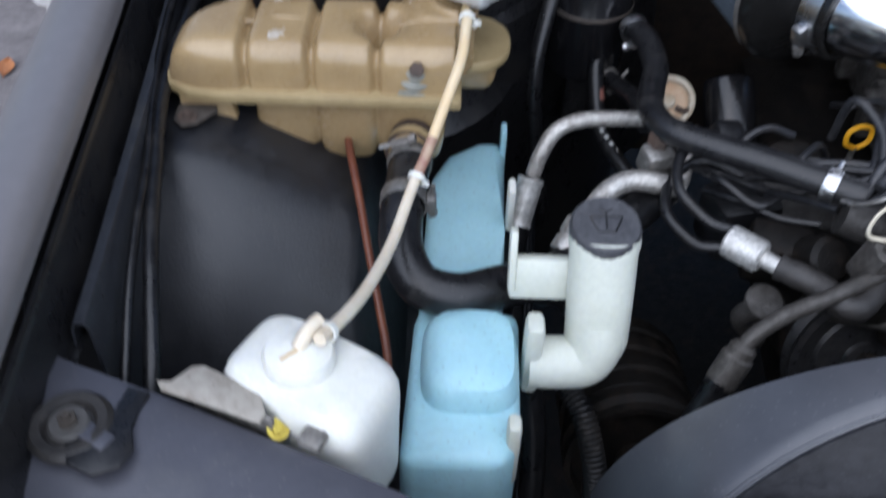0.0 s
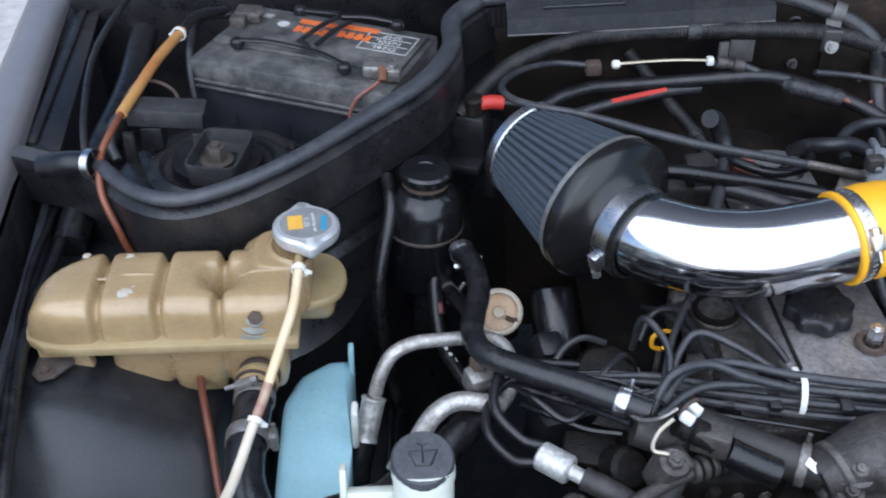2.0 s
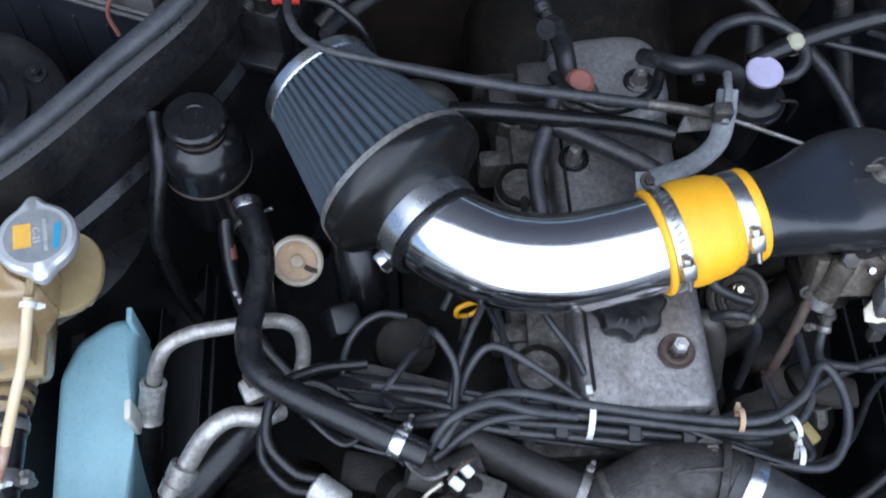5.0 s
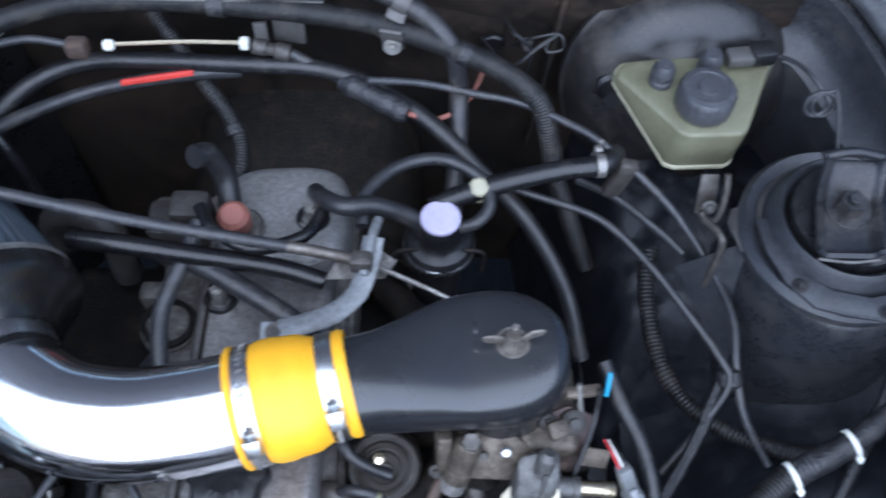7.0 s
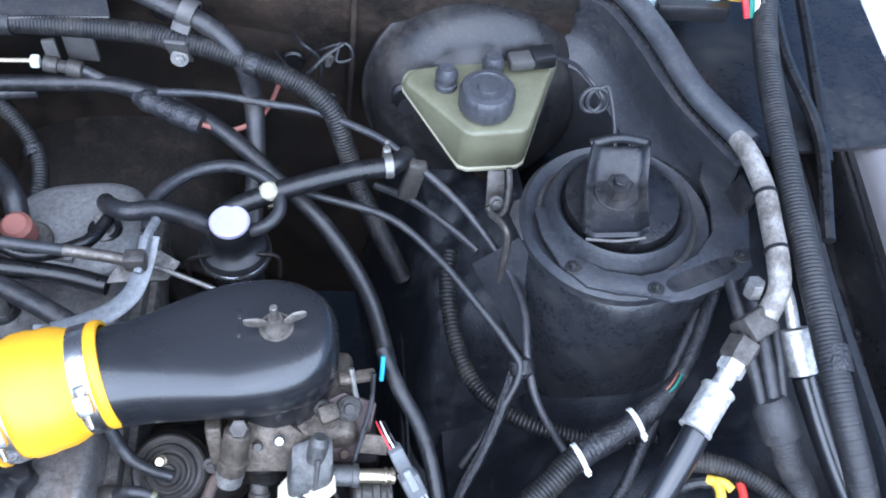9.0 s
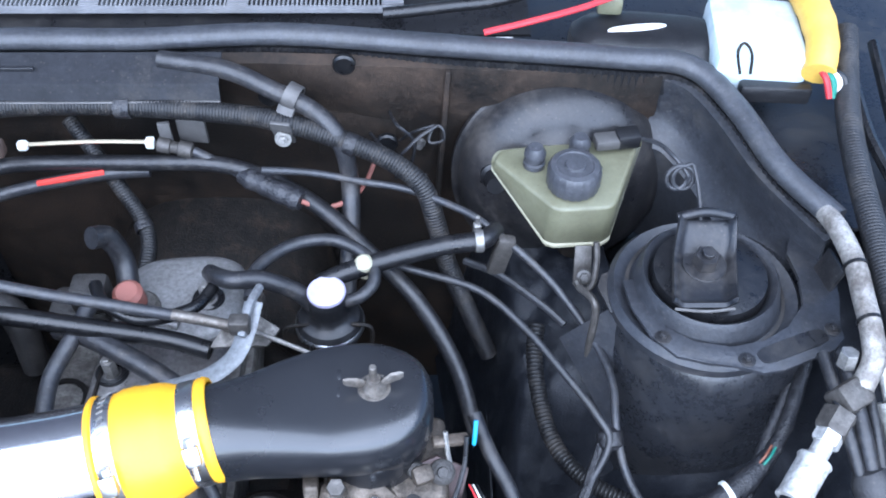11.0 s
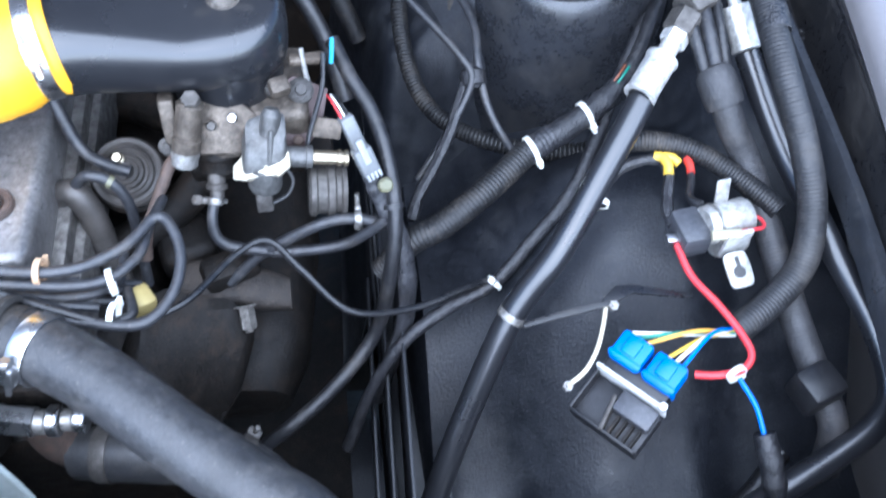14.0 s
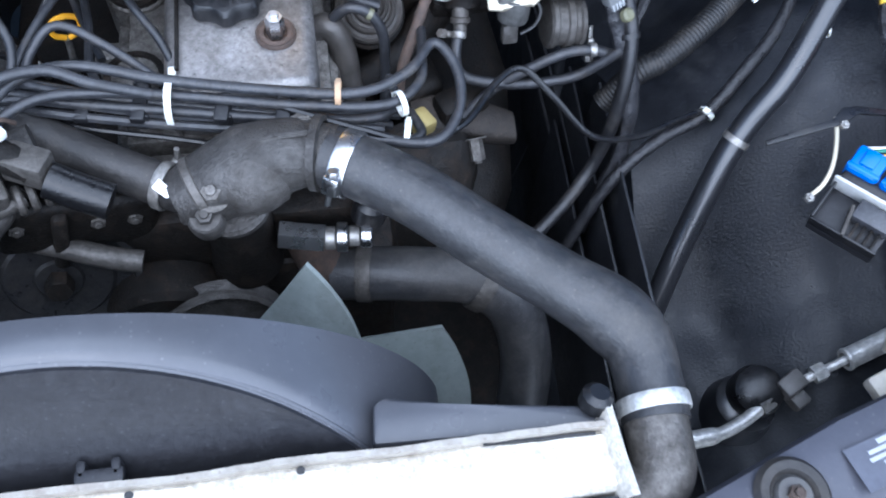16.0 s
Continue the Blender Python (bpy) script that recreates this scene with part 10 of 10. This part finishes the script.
    part("wire", tube([(1.126, 0.662, 0.762), (1.132, 0.656, 0.763), (1.131, 0.648, 0.765), (1.12, 0.642, 0.771), (1.10, 0.639, 0.774)], 0.0015, 7), REDWIRE, cp, "thin orange-red wire")
    rw = single("red_wire", tube([(1.06, 0.642, 0.756), (1.066, 0.615, 0.752), (1.08, 0.588, 0.752), (1.092, 0.562, 0.75), (1.095, 0.545, 0.748), (1.085, 0.535, 0.745), (1.066, 0.534, 0.742), (1.052, 0.538, 0.738)], 0.0029, 10), REDWIRE, "thick red wire from the condenser to a joint", "wire")
    tie((1.08, 0.532, 0.746), (0.3, -0.8, 0.1), 0.007, rw, turn=20)
    single("blue_wire", tube([(1.083, 0.53, 0.742), (1.092, 0.51, 0.735), (1.096, 0.49, 0.725)], 0.002, 8), BLUEPLUG, "thin blue wire into a taped sleeve", "wire")
    single("taped_sleeve", tube([(1.096, 0.492, 0.726), (1.10, 0.47, 0.712), (1.104, 0.445, 0.69), (1.105, 0.42, 0.66)], 0.0085, 10, shape=lumpy(0.2, 2)), TAPE, "black taped sleeve hanging to the headlamp", "cable")
    # small harness with yellow joints
    ob = single("small_harness", tube([(1.008, 0.688, 0.752), (1.016, 0.705, 0.756), (1.032, 0.719, 0.759), (1.05, 0.724, 0.761), (1.066, 0.722, 0.762), (1.069, 0.708, 0.761), (1.064, 0.69, 0.758), (1.06, 0.672, 0.757), (1.062, 0.66, 0.757)], 0.0048, 8, shape=lumpy(0.2, 9)), TAPE, "small taped harness to the condenser", "cable")
    part("joint", tube([(1.060, 0.7255, 0.7645), (1.066, 0.722, 0.766), (1.0685, 0.714, 0.766), (1.0675, 0.706, 0.764)], 0.0043, 10), YELLOWWIRE, ob, "yellow crimp joint")
    part("joint", tube([(1.0665, 0.7235, 0.766), (1.0735, 0.7205, 0.767), (1.0785, 0.715, 0.766)], 0.0038, 10), YELLOWWIRE, ob, "yellow crimp joint")
    part("branch", tube([(1.066, 0.726, 0.763), (1.08, 0.728, 0.764), (1.087, 0.717, 0.764), (1.085, 0.70, 0.764), (1.078, 0.68, 0.766), (1.083, 0.668, 0.772)], 0.0034, 8), TAPE, ob)
    part("joint", tube([(1.0865, 0.720, 0.765), (1.087, 0.713, 0.7655), (1.086, 0.705, 0.765)], 0.0036, 10), RED, ob, "red crimp joint")
    tie((1.009, 0.689, 0.753), (0.3, 0.8, 0.2), 0.0058, ob, turn=180)
    single("wing_hose", ribbed([(1.03, 0.742, 0.762), (1.058, 0.739, 0.768), (1.09, 0.728, 0.768), (1.115, 0.708, 0.766), (1.14, 0.678, 0.764), (1.15, 0.664, 0.762)], 0.0092, 0.003, 12, depth=0.06), LOOM, "short black corrugated hose behind the condenser", "hose")
    ob = single("old_harness", ribbed([(1.107, 0.755, 0.817), (1.112, 0.742, 0.808), (1.121, 0.727, 0.79), (1.135, 0.71, 0.768), (1.145, 0.66, 0.745), (1.15, 0.61, 0.73), (1.155, 0.575, 0.718), (1.163, 0.537, 0.704), (1.172, 0.507, 0.686), (1.174, 0.487, 0.645)], 0.0122, 0.0034, 14, depth=0.03), OLDTAPE, "old dusty harness tube with split branches along the wing", "cable")
    part("end_sleeve", lathe([(0.004, -0.012), (0.012, -0.01), (0.0158, -0.003), (0.0162, 0.012), (0.0155, 0.022), (0.0146, 0.024)], at((1.106, 0.758, 0.819), (0.006, -0.015, -0.011)), 20), OLDTAPE, ob)
    for dx, r in ((-0.008, 0.0052), (0.002, 0.0065), (0.0105, 0.0045)):
        part("branch", tube([(1.10 + 1.6 * dx, 0.86, 0.85), (1.10 + 1.3 * dx, 0.80, 0.842), (1.104 + dx, 0.762, 0.824)], r, 10), DUSTY, ob)
    ob = single("fuse_holder", box((0.034, 0.03, 0.03), pose(1.155, 0.53, 0.712, 0, 0, 20), 0.005), PLASTIC, "black holder clipped to the wing", "holder")


def low_hoses():
    single("drain_pipe", ribbed([(0.075, 0.59, 0.61), (0.098, 0.568, 0.607), (0.113, 0.543, 0.60), (0.122, 0.52, 0.58), (0.127, 0.505, 0.55), (0.13, 0.49, 0.48)], 0.0105, 0.0045, 12), LOOM, "grey corrugated hose below the filler elbow", "hose")
    single("drain_pipe", tube([(0.066, 0.575, 0.62), (0.071, 0.56, 0.60), (0.077, 0.54, 0.55), (0.08, 0.52, 0.46)], 0.011, 12), RUBBER, "smooth black hose below the filler elbow", "hose")


def rubber_stop(x, y, material, washer):
    ob = thing("rubber_stop", (x, y, 0.78), "round rubber bonnet stop with a rusty bolt", "bonnet stop", "bonnet stops")
    part("pad", lathe([(0.0, 0.775), (0.024, 0.776), (0.0255, 0.781), (0.022, 0.785), (0.0165, 0.7845), (0.014, 0.781), (0.0, 0.781)], pose(x, y, 0), 36), TAUPE, ob, "dusty rubber ring")
    part("dish", lathe([(0.013, 0.7805), (0.0125, 0.784), (0.011, 0.7855), (0.0, 0.7855)], pose(x, y, 0), 24), ZINCDARK, ob, "grey metal dish")
    bolt((x, y, 0.785), (0, 0, 1), 0.0058, ob, material, washer=washer)


def front_left():
    rubber_stop(-0.226, 0.393, IRONPLATE, False)
    # flat black shape laid on the panel paints the recess's shade
    ob = single("panel_recess", prism([(-0.012, 0.03), (-0.0085, 0.0), (-0.019, -0.006), (-0.023, -0.02), (-0.014, -0.032), (0.004, -0.034), (0.016, -0.024), (0.016, -0.01), (0.006, 0.002), (0.003, 0.03)], 0.0025, pose(-0.197, 0.392, 0.7795, -5, 0, -16), 0.0008), BLACK, "black keyhole shape painting a shaded recess in the front panel", "recess", kind="structure")
    part("tongue", box((0.02, 0.012, 0.003), pose(-0.208, 0.385, 0.783, -5, 0, -30), 0.001), PANEL, ob)


def front_right():
    ob = thing("headlamp", (1.05, 0.40, 0.62), "white plastic back of a headlamp behind the front panel", "headlamp")
    m = at((1.055, 0.405, 0.70), (-0.1, 0.75, 0.6))
    part("housing", loft([(m @ V(0, 0, 0), m.to_3x3() @ V(0.052, 0, 0), m.to_3x3() @ V(0, 0.045, 0)), (m @ V(0, 0, 0.02), m.to_3x3() @ V(0.047, 0, 0), m.to_3x3() @ V(0, 0.04, 0)), (m @ V(0.005, 0, 0.035), m.to_3x3() @ V(0.034, 0, 0), m.to_3x3() @ V(0, 0.028, 0)), (m @ V(0.005, 0, 0.04), m.to_3x3() @ V(0.02, 0, 0), m.to_3x3() @ V(0, 0.014, 0))], 28, 7), LAMPCREAM, ob)
    part("tab", box((0.03, 0.012, 0.012), pose(1.108, 0.425, 0.73, 10, 0, 12), 0.003), LAMPCREAM, ob)
    part("tab", box((0.042, 0.018, 0.016), pose(0.992, 0.394, 0.692, 0, -10, 18), 0.003), LAMPCREAM, ob, "cream mounting lug")
    part("recess", box((0.022, 0.016, 0.004), pose(1.036, 0.428, 0.722, -38, 0, 10), 0.001), BRACKETCREAM, ob, "dusty moulded recess")
    ob = thing("pressure_line", (0.94, 0.40, 0.58), "silver pipe with crimped ferrule in front of the wing", "pipe")
    part("pipe", tube([(0.84, 0.385, 0.578), (0.857, 0.393, 0.58), (0.888, 0.396, 0.58), (0.912, 0.404, 0.58), (0.937, 0.417, 0.581)], 0.0065, 12, shape=lambda s, i: 1.25 - 0.35 * smoothstep(0.45, 0.5, s)), PALEALU, ob)
    part("nut", hexnut(0.0085, 0.014, at((0.931, 0.414, 0.581), (0.045, 0.022, 0.003))), ZINC, ob)
    bm = box((0.024, 0.018, 0.02), pose(0.963, 0.43, 0.588, 0, -10, 28), 0.003)
    box((0.016, 0.016, 0.018), pose(0.971, 0.419, 0.576, 0, -10, 28), 0.003, bm)
    part("block", bm, ZINCDARK, ob, "dark grey union block")
    part("nut", hexnut(0.0085, 0.012, at((0.984, 0.4345, 0.592), (0.045, 0.012, 0.01))), PALEALU, ob)
    part("pipe", tube([(0.975, 0.432, 0.59), (1.0, 0.439, 0.596), (1.018, 0.444, 0.6)], 0.0042, 10), PALEALU, ob)
    part("ferrule", crimped(0.0098, 0.048, at((1.014, 0.443, 0.599), (0.045, 0.013, 0.006)), rows=4), PALEALU, ob, "crimped pale ferrule")
    part("hose", tube([(1.058, 0.457, 0.605), (1.085, 0.466, 0.609), (1.12, 0.482, 0.615), (1.15, 0.51, 0.63)], 0.0088, 12), RUBBER, ob, "black hose end")
    part("knob", lathe([(0, -0.03), (0.022, -0.028), (0.024, -0.01), (0.022, 0.002), (0.014, 0.008), (0, 0.009)], at((0.935, 0.43, 0.583), (-0.1, -0.2, 1)), 28), RUBBER, ob, "round black rubber cap")
    drier = thing("receiver_drier", (0.93, 0.41, 0.3), "black cylindrical drier bottle below the pipes", "drier")
    part("bottle", lathe([(0, 0.3), (0.032, 0.3), (0.034, 0.32), (0.034, 0.52), (0.028, 0.55), (0.02, 0.556), (0, 0.558)], pose(0.935, 0.43, 0), 28), PLENUM, drier)
    m = pose(0.968, 0.333, 0.784, -5, 0, 15)
    st = single("information_sticker", box((0.172, 0.03, 0.0006), m, bm=None), STICKER, "faded silver information sticker on the front panel", "sticker", smooth=False)
    for k, (x0, x1) in enumerate(((-0.062, 0.066), (-0.072, 0.04), (-0.074, 0.078), (-0.066, 0.076), (-0.03, 0.074), (-0.034, 0.056))):
        bm = bmesh.new()
        # a row of worn print, broken in places
        cuts = [x0] + sorted(x0 + (x1 - x0) * (0.5 + 0.45 * noise.noise((k * 3.1, j * 7.7, 0.5))) for j in range(3)) + [x1]
        for p, q in zip(cuts, cuts[1:]):
            if q - p > 0.004:
                box((q - p - 0.0016, 0.0027 if k else 0.0034, 0.0004), m @ pose((p + q) / 2, 0.0115 - 0.0046 * k, 0.0005), bm=bm)
        part("print", bm, FAINT, st, "row of worn pale print", smooth=False)
    rubber_stop(0.84, 0.302, RUST, False)
    # corner behind the seal
    ob = thing("fuse_box", (1.09, 1.19, 0.89), "pale blue casing in the cowl corner", "box")
    part("casing", box((0.09, 0.11, 0.045), pose(1.095, 1.20, 0.912, 0, 0, -6), 0.008), ICE, ob)
    part("base", box((0.07, 0.02, 0.02), pose(1.105, 1.142, 0.90, 0, 0, -4), 0.004), PLASTIC, ob)
    part("clip", tube([(1.064, 1.135, 0.925), (1.062, 1.15, 0.94), (1.07, 1.16, 0.943), (1.076, 1.15, 0.938), (1.074, 1.135, 0.925)], 0.0016, 6), IRON, ob)
    ob = single("taped_cable", tube([(1.15, 1.27, 0.94), (1.152, 1.22, 0.945), (1.15, 1.17, 0.938), (1.14, 1.135, 0.925)], 0.016, 12, shape=lumpy(0.12, 6)), YELLOWTAPE, "bundle of wires wrapped in yellow tape", "cable")
    for k, mm in enumerate((REDWIRE, GREENWIRE, WHITEWIRE, RUBBER)):
        part("wire", tube([(1.142 + 0.004 * k, 1.137, 0.928), (1.145 + 0.006 * k, 1.125, 0.925), (1.15 + 0.004 * k, 1.117, 0.91)], 0.003, 7), mm, ob)
    single("red_cable", tube([(0.82, 1.19, 0.935), (0.87, 1.2, 0.942), (0.93, 1.225, 0.944), (0.98, 1.26, 0.945), (1.0, 1.32, 0.945)], 0.0032, 8), REDWIRE, "red cable lying in the cowl", "cable")
    single("black_cable", tube([(0.72, 1.215, 0.94), (0.78, 1.222, 0.943), (0.85, 1.235, 0.946), (0.92, 1.29, 0.945)], 0.0065, 10), RUBBER, "black cable lying in the cowl", "cable")
    ob = single("cowl_lump", loft([((1.0, 1.222, 0.888), (0.088, -0.012, 0), (0, 0.042, 0)), ((1.0, 1.222, 0.904), (0.086, -0.012, 0), (0, 0.04, 0)), ((1.0, 1.224, 0.914), (0.075, -0.01, 0), (0, 0.032, 0)), ((1.0, 1.226, 0.918), (0.05, -0.006, 0), (0, 0.02, 0))], 28, 3), PLASTIC, "black moulded cover with chipped white paint", "cover")
    part("paint_chip", loft([((0.98, 1.222, 0.9165), (0.032, 0.004, 0), (0, 0.006, 0)), ((0.98, 1.222, 0.9192), (0.03, 0.004, 0), (0, 0.005, 0))], 20, 2), WHITE, ob, "bare white patch")
    single("white_plug", box((0.026, 0.05, 0.02), pose(0.955, 1.265, 0.93, 0, 0, -5), 0.004), OILY, "cream plastic plug on the red cable", "connector")
    # cables along the right wing behind the strut
    for k, p in enumerate(([(1.20, 1.22, 0.90), (1.19, 1.1, 0.885), (1.2, 1.0, 0.87), (1.185, 0.9, 0.85)], [(1.23, 1.22, 0.90), (1.215, 1.08, 0.88), (1.205, 0.98, 0.86)])):
        single("wing_cable", tube(p, 0.006, 8), RUBBER, "black cable along the wing edge", "cable")


LOOMGREY = mat("dusty_loom", (0.019, 0.019, 0.0205), (0.012, 0.012, 0.013), 0.45, 0.0, 45, 0.15, dirt=(0.075, 0.067, 0.058), dirt_amount=0.36)
LAMPCREAM = mat("warm_cream_plastic", (0.68, 0.63, 0.53), (0.54, 0.49, 0.4), 0.4, 0.0, 25, 0.06, dirt=(0.26, 0.21, 0.16), dirt_amount=0.3, trans=0.1)
FAINT = mat("faint_print", (0.5, 0.52, 0.55), (0.32, 0.33, 0.35), 0.6, 0.0, 60, 0.0)
DUSTSTRIP = mat("dusty_strip", (0.026, 0.027, 0.031), (0.018, 0.0185, 0.021), 0.55, 0.0, 30, 0.2, spec=0.25, dirt=(0.075, 0.068, 0.06), dirt_amount=0.3)
OLDTAPE = mat("worn_cloth_tape", (0.035, 0.034, 0.036), (0.02, 0.02, 0.021), 0.5, 0.0, 60, 0.4, dirt=(0.085, 0.075, 0.065), dirt_amount=0.35)
STICKER = mat("faded_sticker", (0.11, 0.114, 0.14), (0.085, 0.088, 0.108), 0.4, 0.1, 50, 0.05)
YELLOWTAPE = mat("yellow_tape", (0.72, 0.46, 0.08), (0.6, 0.36, 0.06), 0.4, 0.0, 40, 0.2)

firewall_lines()
brake_servo()
strut_mount_right()
ac_lines_right()
ignition_module()
build_in(WASHER_FRAME, low_hoses)
front_right()
build_in(FRONT_FRAME, front_left)
